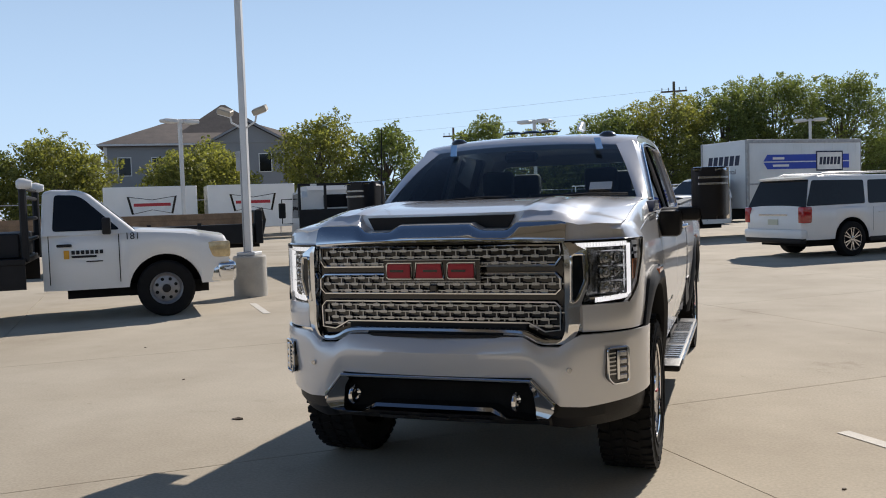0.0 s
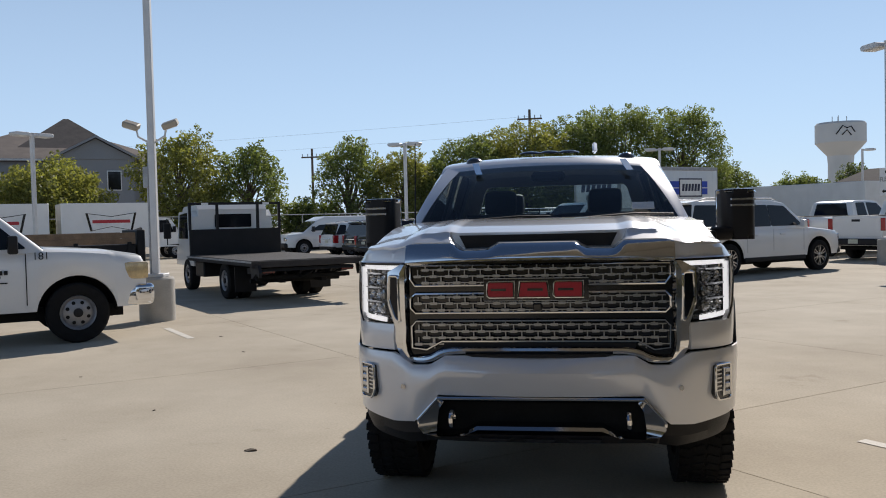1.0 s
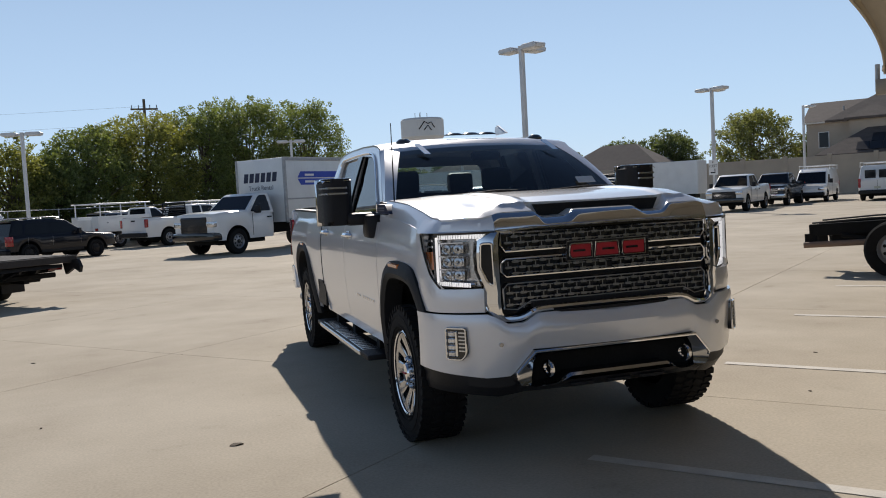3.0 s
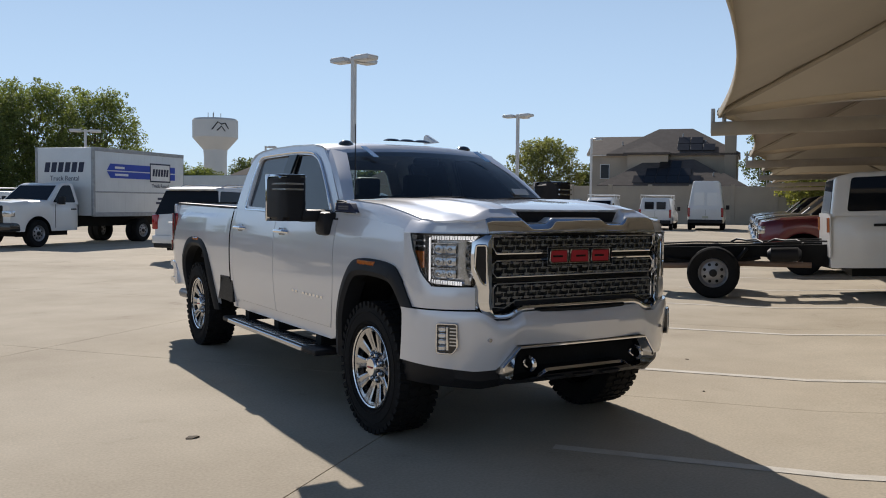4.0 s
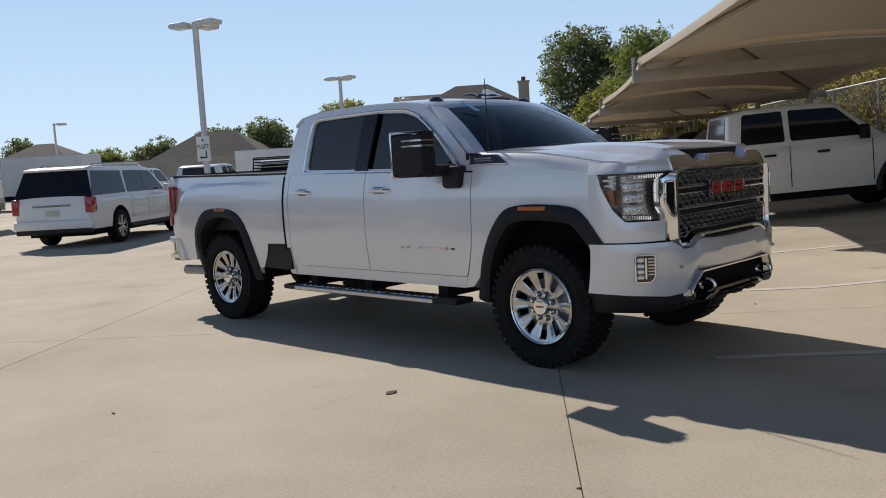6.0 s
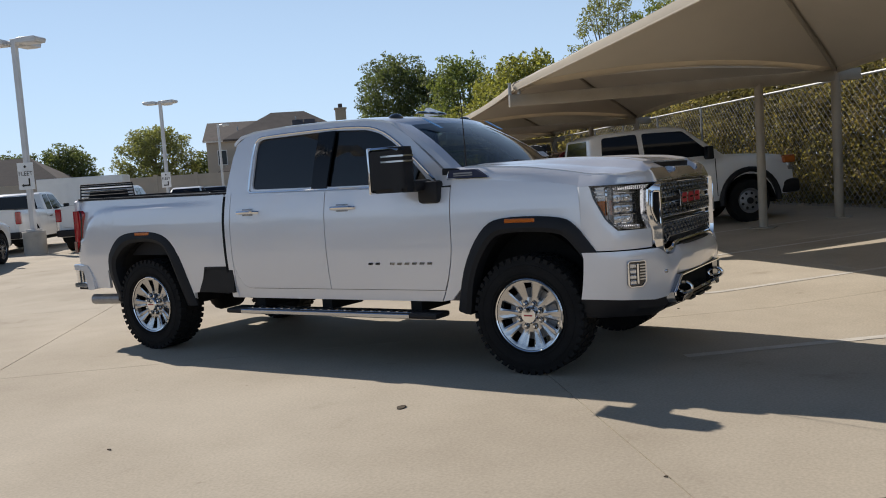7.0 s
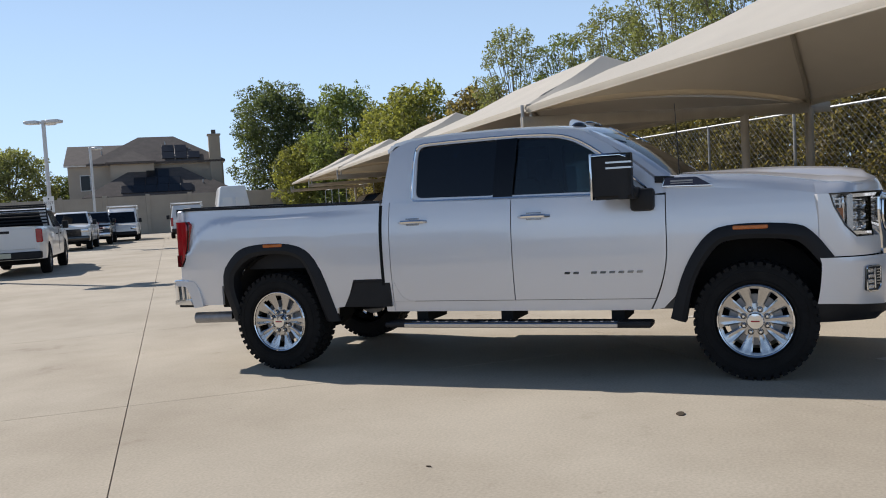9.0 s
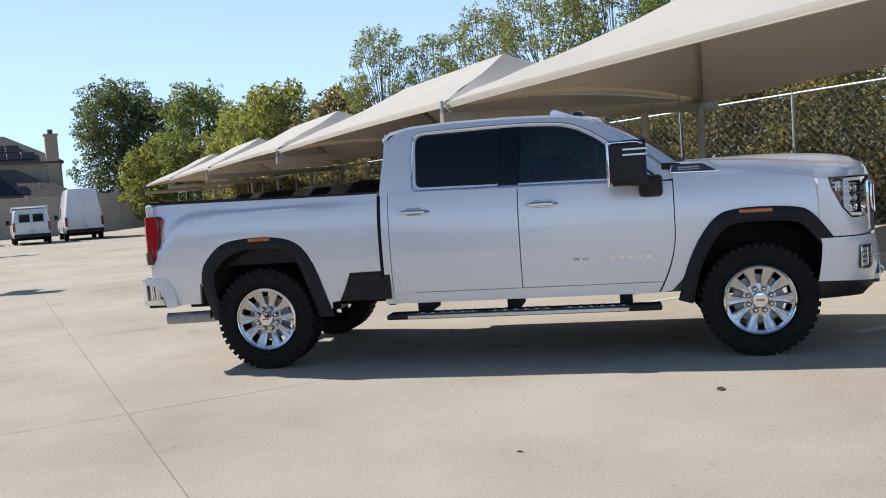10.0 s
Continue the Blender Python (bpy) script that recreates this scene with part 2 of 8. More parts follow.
def line(pts):
    """A piecewise linear function through (a, b) points."""
    def f(v):
        if v <= pts[0][0]:
            return pts[0][1]
        for (a, p), (b, q) in zip(pts, pts[1:]):
            if v <= b:
                return p + (q - p) * (v - a) / (b - a) if b > a else q
        return pts[-1][1]
    return f


def filled(bm, outer, holes, place, thick):
    """A plate with holes: outlines in 2D, set into space by place(a, b); thick: a vector."""
    es = []
    for loop in (outer, *holes):
        vs = [bm.verts.new((p[0], p[1], 0)) for p in loop]
        es += [bm.edges.new((vs[i], vs[(i + 1) % len(vs)])) for i in range(len(vs))]
    r = bmesh.ops.triangle_fill(bm, use_beauty=True, use_dissolve=False, edges=es)
    fs = [g for g in r["geom"] if isinstance(g, bmesh.types.BMFace)]
    for v in {v for e in es for v in e.verts}:
        v.co = Vector(place(v.co.x, v.co.y))
    ex = bmesh.ops.extrude_face_region(bm, geom=fs, use_keep_orig=True)
    for v in (g for g in ex["geom"] if isinstance(g, bmesh.types.BMVert)):
        v.co += Vector(thick)
    return bm


def rounded(poly, r=0.03, n=3):
    """An outline with its corners rounded."""
    out = []
    k = len(poly)
    for i in range(k):
        p, a, b = Vector(poly[i]), Vector(poly[i - 1]), Vector(poly[(i + 1) % k])
        da, db = (a - p), (b - p)
        ra, rb = min(r, da.length * 0.45), min(r, db.length * 0.45)
        s, e = p + da.normalized() * ra, p + db.normalized() * rb
        for j in range(n + 1):
            t = j / n
            q = s * (1 - t) ** 2 + p * 2 * t * (1 - t) + e * t * t
            out.append((q.x, q.y))
    return out


# ---- the plan of the lot: u along the stalls, v along the rows ----
LOT = radians(50.5)
VX, VY = math.sin(LOT), math.cos(LOT)


def lot(u, v):
    return u * VY + v * VX, -u * VX + v * VY


def ground_z(x, y):
    """The concrete climbs a little towards the fence."""
    u = x * VY - y * VX
    return 0.055 * min(max(u - 2.2, 0.0), 5.6)


def lotpose(u, v, heading, z=None):
    """A pose on the ground; heading in degrees: the way a thing's front (-y) points, 0 = along +v, 90 = along +u."""
    x, y = lot(u, v)
    az = LOT + radians(heading)
    h = (math.sin(az), math.cos(az))
    return pose(x, y, ground_z(x, y) if z is None else z, 0, 0, math.degrees(math.atan2(h[0], -h[1])))

# ---- ground ----


def concrete(name):
    m = bpy.data.materials.new(name)
    m.use_nodes = True
    n, lk = m.node_tree.nodes, m.node_tree.links.new
    b = n["Principled BSDF"]
    geo, info = n.new("ShaderNodeNewGeometry"), n.new("ShaderNodeObjectInfo")

    def noise_(s, d, rough=0.55):
        t = n.new("ShaderNodeTexNoise")
        t.inputs["Scale"].default_value, t.inputs["Detail"].default_value, t.inputs["Roughness"].default_value = s, d, rough
        lk(geo.outputs["Position"], t.inputs["Vector"])
        return t.outputs["Fac"]

    def ramp(src, stops):
        r = n.new("ShaderNodeValToRGB")
        r.color_ramp.elements[0].position, r.color_ramp.elements[0].color = stops[0][0], (*stops[0][1], 1)
        r.color_ramp.elements[1].position, r.color_ramp.elements[1].color = stops[-1][0], (*stops[-1][1], 1)
        for p, c in stops[1:-1]:
            r.color_ramp.elements.new(p).color = (*c, 1)
        lk(src, r.inputs[0])
        return r.outputs[0]

    def mulc(a, bb):
        x = n.new("ShaderNodeMix")
        x.data_type, x.blend_type = "RGBA", "MULTIPLY"
        x.inputs[0].default_value = 1.0
        lk(a, x.inputs[6])
        lk(bb, x.inputs[7])
        return x.outputs[2]

    base = ramp(noise_(0.35, 5), [(0.3, (0.405, 0.350, 0.272)), (0.5, (0.475, 0.418, 0.332)), (0.72, (0.535, 0.478, 0.388))])
    stain = ramp(noise_(1.1, 6, 0.65), [(0.26, (0.70, 0.67, 0.64)), (0.38, (0.93, 0.925, 0.92)), (0.56, (1, 1, 1)), (0.72, (1.05, 1.05, 1.05))])
    grain = ramp(noise_(55, 4), [(0.25, (0.84, 0.84, 0.83)), (0.75, (1.10, 1.09, 1.07))])
    specks = ramp(noise_(9, 2), [(0.2, (0.72, 0.7, 0.68)), (0.27, (1, 1, 1)), (1, (1, 1, 1))])
    slabv = n.new("ShaderNodeMapRange")
    slabv.inputs["To Min"].default_value, slabv.inputs["To Max"].default_value = 0.965, 1.03
    lk(info.outputs["Random"], slabv.inputs["Value"])
    col = mulc(mulc(mulc(base, stain), grain), specks)
    sc = n.new("ShaderNodeVectorMath")
    sc.operation = "SCALE"
    lk(col, sc.inputs[0])
    lk(slabv.outputs[0], sc.inputs["Scale"])
    lk(sc.outputs[0], b.inputs["Base Color"])
    b.inputs["Roughness"].default_value = 0.9
    b.inputs["Specular IOR Level"].default_value = 0.25
    bp = n.new("ShaderNodeBump")
    bp.inputs["Strength"].default_value, bp.inputs["Distance"].default_value = 0.25, 0.004
    lk(noise_(140, 4), bp.inputs["Height"])
    lk(bp.outputs[0], b.inputs["Normal"])
    return m


CONCRETE = concrete("pale_concrete")
JOINT = mat("dirty_joint", (0.36, 0.313, 0.252), 0.95, var=0.3, scale=2)
STRIPE = mat("worn_white_paint", (0.60, 0.565, 0.50), 0.8, var=0.14, scale=6, bump=0.2)

bm = bmesh.new()
us, vs_ = [-700, -300, -120, -60, -20, 2.2, 5, 7.8, 8.6, 20, 60, 160, 700], [-700, -300, -100, -40, 0, 40, 80, 140, 300, 700]
sheet(bm, [[(*lot(u, v), ground_z(*lot(u, v)) - 0.008) for u in us] for v in vs_])
ground = part("ground", bm, JOINT)
tagged(ground, "flat ground sheet under the concrete lot", "ground", kind="structure")

pavement = thing("pavement", pose(0, 0, 0), "pale beige concrete slabs with dark joints", "pavement", kind="structure")
SLAB = 4.5


def slab_mesh(u0):
    bm = bmesh.new()
    g = 0.004
    cols = sorted({u0 + g, u0 + SLAB - g, *[c for c in (2.2, 7.8) if u0 + g < c < u0 + SLAB - g]})
    x0, y0 = lot(u0, 0)
    top = [[Vector((*lot(u, v), ground_z(*lot(u, v)))) - Vector((x0, y0, 0)) for u in cols] for v in (g, SLAB - g)]
    sheet(bm, top, (0, 0, -0.05))
    return mesh_of("slab", bm, CONCRETE)


for i in range(-9, 2):
    u0 = -0.55 + SLAB * i
    me = slab_mesh(u0)
    for j in range(-5, 18):
        s = new("slab", me)
        s.parent = pavement
        x, y = lot(0, 0.95 + SLAB * j)
        s.location = Vector((*lot(u0, 0), 0)) + Vector((x, y, 0))

markings = thing("parking_stripes", pose(0, 0, 0), "worn white painted stall stripes on the concrete", "road marking", kind="structure")


def stripe(u0, u1, v, w=0.1):
    bm = bmesh.new()
    sheet(bm, [[(*lot(u, v + s * w / 2), ground_z(*lot(u, v)) + 0.004) for u in sorted({u0, u1, *[c for c in (2.2,) if u0 < c < u1]})] for s in (-1, 1)])
    part("stripe", bm, STRIPE, markings)


for k in range(-1, 12):
    stripe(0.55, 6.6, 2.15 + 2.85 * k)
stripe(-9.4, -7.9, -0.15)
for k in range(8):
    stripe(-14.0, -8.0, 27.5 + 3.0 * k)

# ---- lamps ----


def lamp_post(m, label, base_h=0.7, top=6.35, sign=False, heads=3, floods=False, half=0.075, base_r=0.325):
    t = thing("street_lamp", m, label, "street lamp", "lot lamps")
    bm = bmesh.new()
    lathe(bm, [(0, base_r), (base_h - 0.03, base_r), (base_h, base_r - 0.025)], 28, "z")
    part("base", bm, BASECON, t, "cast concrete pedestal")
    part("base_plate", B(-0.17, 0.17, -0.17, 0.17, base_h, base_h + 0.06, 0.01), LAMPGREY, t)
    bm = bmesh.new()
    box(bm, -half, half, -half, half, base_h + 0.06, top, 0.012)
    part("pole", bm, LAMPGREY, t)
    part("pole_cap", B(-0.085, 0.085, -0.085, 0.085, top, top + 0.03, 0.008), LAMPGREY, t)
    for k in range(heads):
        q = radians({3: (0, 180, 90), 2: (0, 180), 1: (0,)}[heads][k])
        r = Matrix.Rotation(q, 4, "Z") @ Matrix.Translation((0, 0, top))
        arm = part("arm", B(0.07, 0.22, -0.04, 0.04, -0.12, -0.02, 0.01), LAMPGREY, t)
        arm.matrix_local = r
        bm = bmesh.new()
        prism(bm, [(0.2, -0.13), (0.88, -0.13), (0.92, -0.02), (0.84, 0.03), (0.28, 0.03), (0.2, -0.01)], "y", -0.24, 0.24)
        bmesh.ops.bevel(bm, geom=list(bm.edges), offset=0.015, segments=1, affect="EDGES")
        head = part("head", bm, LAMPGREY, t)
        head.matrix_local = r
        lens = part("lens", B(0.27, 0.82, -0.19, 0.19, -0.15, -0.13, 0.008), PLASTICW, head, "pale prismatic lens")
    if sign:
        bm = B(-0.27, 0.27, -0.105, -0.085, 1.95, 2.75, 0.004)
        board = part("sign_board", bm, PLASTICW, t, "white sign with the word FLEET and an arrow")
        cu = bpy.data.curves.new("sign_text", "FONT")
        cu.body, cu.size, cu.align_x, cu.extrude = "FLEET", 0.19, "CENTER", 0.001
        tx = new("sign_text", cu)
        tx.parent = board
        tx.matrix_local = pose(0, -0.108, 2.36, 90, 0, 0)
        cu.materials.append(GLOSSBLACK)
        bm = bmesh.new()
        box(bm, 0.08, 0.13, -0.109, -0.106, 2.05, 2.28)
        box(bm, -0.1, 0.13, -0.109, -0.106, 2.05, 2.10)
        prism(bm, [(-0.17, 2.075), (-0.09, 2.02), (-0.09, 2.13)], "y", -0.109, -0.106)
        part("arrow", bm, GLOSSBLACK, board)
        bm = bmesh.new()
        prism(bm, [(-0.05, 2.63), (0, 2.58), (0.05, 2.63), (0, 2.68)], "y", -0.109, -0.106)
        part("emblem", bm, GLOSSBLACK, board)
    if floods:
        for s in (-1, 1):
            bm = bmesh.new()
            tube(bm, [(0.05 * s, 0, 2.95), (0.22 * s, 0, 3.05), (0.25 * s, 0, 3.2)], 0.018, 8)
            part("bracket", bm, LAMPGREY, t)
            bm = B(-0.13, 0.13, -0.08, 0.08, -0.05, 0.05, 0.015)
            fl = part("flood_head", bm, CANOPYSTEEL, t, "beige flood lamp head")
            fl.matrix_local = pose(0.32 * s, -0.02, 3.24, 20, -18 * s, 0)
            part("lens", B(-0.11, 0.11, -0.065, 0.065, -0.06, -0.05), PLASTICW, fl)
        part("junction_box", B(-0.15, -half, -0.06, 0.06, 2.2, 2.55, 0.01), GALV, t)
        bm = bmesh.new()
        tube(bm, [(-half - 0.02, -0.03, 0.75), (-half - 0.02, -0.03, 2.2)], 0.018, 8)
        tube(bm, [(-half - 0.016, 0, 2.55), (-half - 0.016, 0, 2.95)], 0.013, 8)
        part("conduit", bm, GALV, t)
    return t


lamp_post(lotpose(-10.66, 0.0, 120), "white lamp pole with two small floodlights on a concrete pedestal", floods=True, top=6.8, heads=2, base_h=0.72, half=0.056, base_r=0.29)
lamp_post(lotpose(-10.75, 20.5, 200), "three-headed lot lamp carrying a white FLEET arrow sign", sign=True, top=6.35)
lamp_post(lotpose(-10.3, 41.0, 200), "three-headed lot lamp carrying a white FLEET arrow sign", sign=True, top=6.5)
lamp_post(lotpose(-10.0, 64.0, 140), "far single-headed lot lamp by the beige wall", top=6.9, heads=1)
lamp_post(lotpose(-36.8, 0.6, 240), "far twin-headed lot lamp", top=5.7, heads=2)
lamp_post(lotpose(-36.6, 18.6, 320), "far twin-headed lot lamp", top=5.7, heads=2)
lamp_post(lotpose(-36.4, 36.9, 320), "far twin-headed lot lamp", top=5.8, heads=2)
lamp_post(lotpose(-36.4, 58.0, 160), "far single-headed lot lamp", top=6.2, heads=1)

# ---- shade canopies, fence and hedge ----


def row_at(u, v):
    """A place in the canopy row, which drifts slowly towards the fence."""
    return lot(u + 0.047 * max(0.0, v - 7.5), v)


def canopy(v0, v1, label, u0=1.25, u1=7.05, ze=2.93, rise=1.33, n=18):
    t = thing("shade_canopy", pose(0, 0, 0), label, "canopy", "shade canopies")
    uc, vc, hu, hv = (u0 + u1) / 2, (v0 + v1) / 2, (u1 - u0) / 2, (v1 - v0) / 2
    # plan lines: hips at 45 degrees, a ridge along v
    cuts = [hu * i / 9 for i in range(10)]
    us_ = sorted({round(q, 4) for c in cuts for q in (u0 + c, u1 - c)})
    vs2 = sorted({round(q, 4) for c in cuts for q in (v0 + c, v1 - c)} | set(lin(v0 + hu, v1 - hu, 5)))

    def cloth_pt(u, v, drop=0.0):
        du, dv = min(u - u0, u1 - u), min(v - v0, v1 - v)
        f = min(du, dv) / hu
        ku, kv = (u - uc) / hu, (v - vc) / hv
        bow_u, bow_v = 0.10 * hu * (1 - kv * kv) * (1 - f) ** 2, 0.10 * hu * (1 - ku * ku) * (1 - f) ** 2
        uu = u - math.copysign(bow_u, u - uc) * (abs(u - uc) / hu)
        vv = v - math.copysign(bow_v, v - vc) * (abs(v - vc) / hv)
        mid = (1 - kv * kv) if du <= dv else (1 - ku * ku)
        lift = 0.10 if du <= dv else 0.22
        return (*row_at(uu, vv), ze + rise * f + lift * mid * (1 - f) ** 2 - 0.10 * math.sin(math.pi * f) * mid - drop)

    rows = [[cloth_pt(u, v) for v in vs2] for u in us_]
    bm = bmesh.new()
    for dz in (0.0, -0.012):
        g = [[bm.verts.new((p[0], p[1], p[2] + dz)) for p in row] for row in rows]
        for i in range(len(us_) - 1):
            for j in range(len(vs2) - 1):
                q = (g[i][j], g[i + 1][j], g[i + 1][j + 1], g[i][j + 1])
                if ((us_[i] + us_[i + 1]) / 2 < uc) == ((vs2[j] + vs2[j + 1]) / 2 < vc):
                    tris = ((q[0], q[1], q[2]), (q[0], q[2], q[3]))
                else:
                    tris = ((q[0], q[1], q[3]), (q[1], q[2], q[3]))
                for f in tris:
                    bm.faces.new(f if dz == 0 else f[::-1])
    cloth = part("fabric", bm, FABRIC, t, "beige stretched shade fabric", sharp=17)
    # turned-down hem along each edge, a cable in its fold
    for a, b in (((u0, v0), (u1, v0)), ((u0, v1), (u1, v1)), ((u0, v0), (u0, v1)), ((u1, v0), (u1, v1))):
        edge = [Vector(cloth_pt(a[0] + (b[0] - a[0]) * f, a[1] + (b[1] - a[1]) * f)) for f in lin(0, 1, 19)]
        inward = (Vector((*row_at(uc, vc), 0)) - (edge[0] + edge[-1]) / 2)
        inward.z = 0
        inward.normalize()
        bm = sheet(bmesh.new(), [[p + Vector((0, 0, 0.006)) - inward * 0.006, p - inward * 0.012 - Vector((0, 0, 0.05)), p - Vector((0, 0, 0.10))] for p in edge], inward * 0.012)
        hem = part("hem", bm, CLOTHHEM, t, "pale turned-down hem")
        part("edge_cable", tube(bmesh.new(), [p - Vector((0, 0, 0.10)) for p in edge], 0.012, 6), CLOTHHEM, hem)
    for c in ((u0, v0), (u1, v0), (u0, v1), (u1, v1)):
        su, sv = math.copysign(hu, uc - c[0]), math.copysign(hu, vc - c[1])
        part("hip_rafter", tube(bmesh.new(), [cloth_pt(c[0] + su * f, c[1] + sv * f, 0.055) for f in lin(0, 1, 12)], 0.038, 8), CANOPYSTEEL, t, "steel rafter under the hip seam")
    return t


CLOTHHEM = thin(mat("pale_hem", (0.66, 0.61, 0.52), 0.85, 0, 0, 0.06, 1.5, 0.2, 200), (0.85, 0.8, 0.72), 0.4)


def canopy_frame(v, label):
    t = thing("canopy_frame", pose(0, 0, 0), label, "canopy frame", "canopy frames")
    for u, r in ((7.05, 0.08), (5.6, 0.075)):
        bm = bmesh.new()
        x, y = row_at(u, v)
        tube(bm, [(x, y, ground_z(x, y) - 0.02), (x, y, 2.95 if u > 6 else 2.7)], r, 16)
        part("post", bm, CANOPYSTEEL, t)
        bm = bmesh.new()
        box(bm, x - 0.2, x + 0.2, y - 0.2, y + 0.2, ground_z(x, y), ground_z(x, y) + 0.02)
        part("base_plate", bm, CANOPYSTEEL, t)
    bm = bmesh.new()
    pa, pb = Vector((*row_at(1.15, v), 2.66)), Vector((*row_at(7.5, v), 2.80))
    across = Vector((pb.y - pa.y, pa.x - pb.x, 0)).normalized() * 0.06
    ends = [[p + across * cx + Vector((0, 0, cz)) for cx, cz in ((-0.8, -0.10), (0.8, -0.10), (1, -0.08), (1, 0.08), (0.8, 0.10), (-0.8, 0.10), (-1, 0.08), (-1, -0.08))] for p in (pa, pb)]
    ring = [[bm.verts.new(q) for q in e] for e in ends]
    for i in range(8):
        bm.faces.new((ring[0][i], ring[0][(i + 1) % 8], ring[1][(i + 1) % 8], ring[1][i]))
    bm.faces.new(ring[0][::-1])
    bm.faces.new(ring[1])
    part("beam", bm, CANOPYSTEEL, t)
    for du in (-0.08, 0.08):
        bm = bmesh.new()
        tube(bm, [(*row_at(1.25 + du, v), 2.60), (*row_at(1.25 + du, v), 2.96)], 0.03, 8)
        part("tip_bracket", bm, GALV, t)
    return t


LINES = (-2.6, 7.55, 18.8, 30.2, 41.5, 52.8)
for v in LINES:
    canopy_frame(v, "beige steel cantilever frame holding the shade canopies")
for a, b in zip(LINES, LINES[1:]):
    canopy(a, b, "beige hipped fabric shade canopy over parking stalls", ze=2.93 + 0.006 * max(0.0, (a + b) / 2 - 7.5))

fence = thing("chain_link_fence", pose(0, 0, 0), "galvanised chain-link fence with round posts before a hedge", "fence")
FU = 8.0
for k in range(-15, 21):
    v = 6.08 + 3.02 * k
    x, y = lot(FU, v)
    bm = bmesh.new()
    tube(bm, [(x, y, 0.25), (x, y, 2.87)], 0.032, 8)
    part("post", bm, GALV, fence)
bm = bmesh.new()
tube(bm, [(*lot(FU, -40), 2.84), (*lot(FU, 66), 2.84)], 0.024, 8)
part("top_rail", bm, GALV, fence)


def link_mesh(v0, v1, z0, z1, pitch, th):
    """Diamond wire: each wire a thin three-sided bar."""
    bm = bmesh.new()
    h = z1 - z0
    n = int((v1 - v0 + h) / pitch)
    for s in (1, -1):
        for i in range(n + 1):
            a = v0 - h + i * pitch if s > 0 else v0 + i * pitch
            va, vb = a, a + s * h
            za, zb = z0, z1
            lo, hi = min(va, vb), max(va, vb)
            if hi < v0 or lo > v1:
                continue
            def cut(v):
                return za + (v - va) / (vb - va) * (zb - za)
            pa, pb = max(lo, v0), min(hi, v1)
            p, q = Vector((*lot(FU, pa), cut(pa))), Vector((*lot(FU, pb), cut(pb)))
            vs = []
            for pt in (p, q):
                vs.append([bm.verts.new(pt + Vector(o)) for o in ((th, 0, 0), (-th, th, 0), (-th, -th, 0))])
            for j in range(3):
                bm.faces.new((vs[0][j], vs[0][(j + 1) % 3], vs[1][(j + 1) % 3], vs[1][j]))
    return bm


part("wire_mesh", link_mesh(-6, 34, 0.35, 2.82, 0.16, 0.0042), GALV, fence, "diamond wire mesh")

# ---- planting ----


def leaf_mesh(name, spots, size, material, parent, seed, label=""):
    """Many small folded leaves filling round volumes, denser near their skins; spots: (centre, radii, count)."""
    g = np.random.default_rng(seed)
    mids = []
    for c, rad, count in spots:
        d = g.normal(size=(count, 3))
        d /= np.linalg.norm(d, axis=1)[:, None] + 1e-9
        mids.append(np.asarray(c) + d * np.asarray(rad) * (g.random((count, 1)) ** 0.42))
    p = np.concatenate(mids)
    n = len(p)
    nrm = g.normal(size=(n, 3)) + np.array((0, 0, 0.4))
    nrm /= np.linalg.norm(nrm, axis=1)[:, None]
    t = np.cross(nrm, g.normal(size=(n, 3)))
    t /= np.linalg.norm(t, axis=1)[:, None] + 1e-9
    b = np.cross(nrm, t)
    s = size * (0.6 + 0.8 * g.random((n, 1)))
    v = np.stack((p - t * s, p + b * s * 0.5 + nrm * s * 0.12, p + t * s, p - b * s * 0.5 + nrm * s * 0.12), 1).reshape(-1, 3)
    me = bpy.data.meshes.new(name)
    me.vertices.add(4 * n)
    me.vertices.foreach_set("co", v.ravel())
    me.loops.add(4 * n)
    me.loops.foreach_set("vertex_index", np.arange(4 * n))
    me.polygons.add(n)
    me.polygons.foreach_set("loop_start", np.arange(0, 4 * n, 4))
    me.update(calc_edges=True)
    me.materials.append(material)
    ob = new(name, me)
    ob.parent = parent
    if label:
        ob["label"] = label
    return ob


def plain(name, bm, material, parent, label=""):
    me = bpy.data.meshes.new(name)
    bm.to_mesh(me)
    bm.free()
    me.materials.append(material)
    ob = new(name, me)
    ob.parent = parent
    if label:
        ob["label"] = label
    return ob


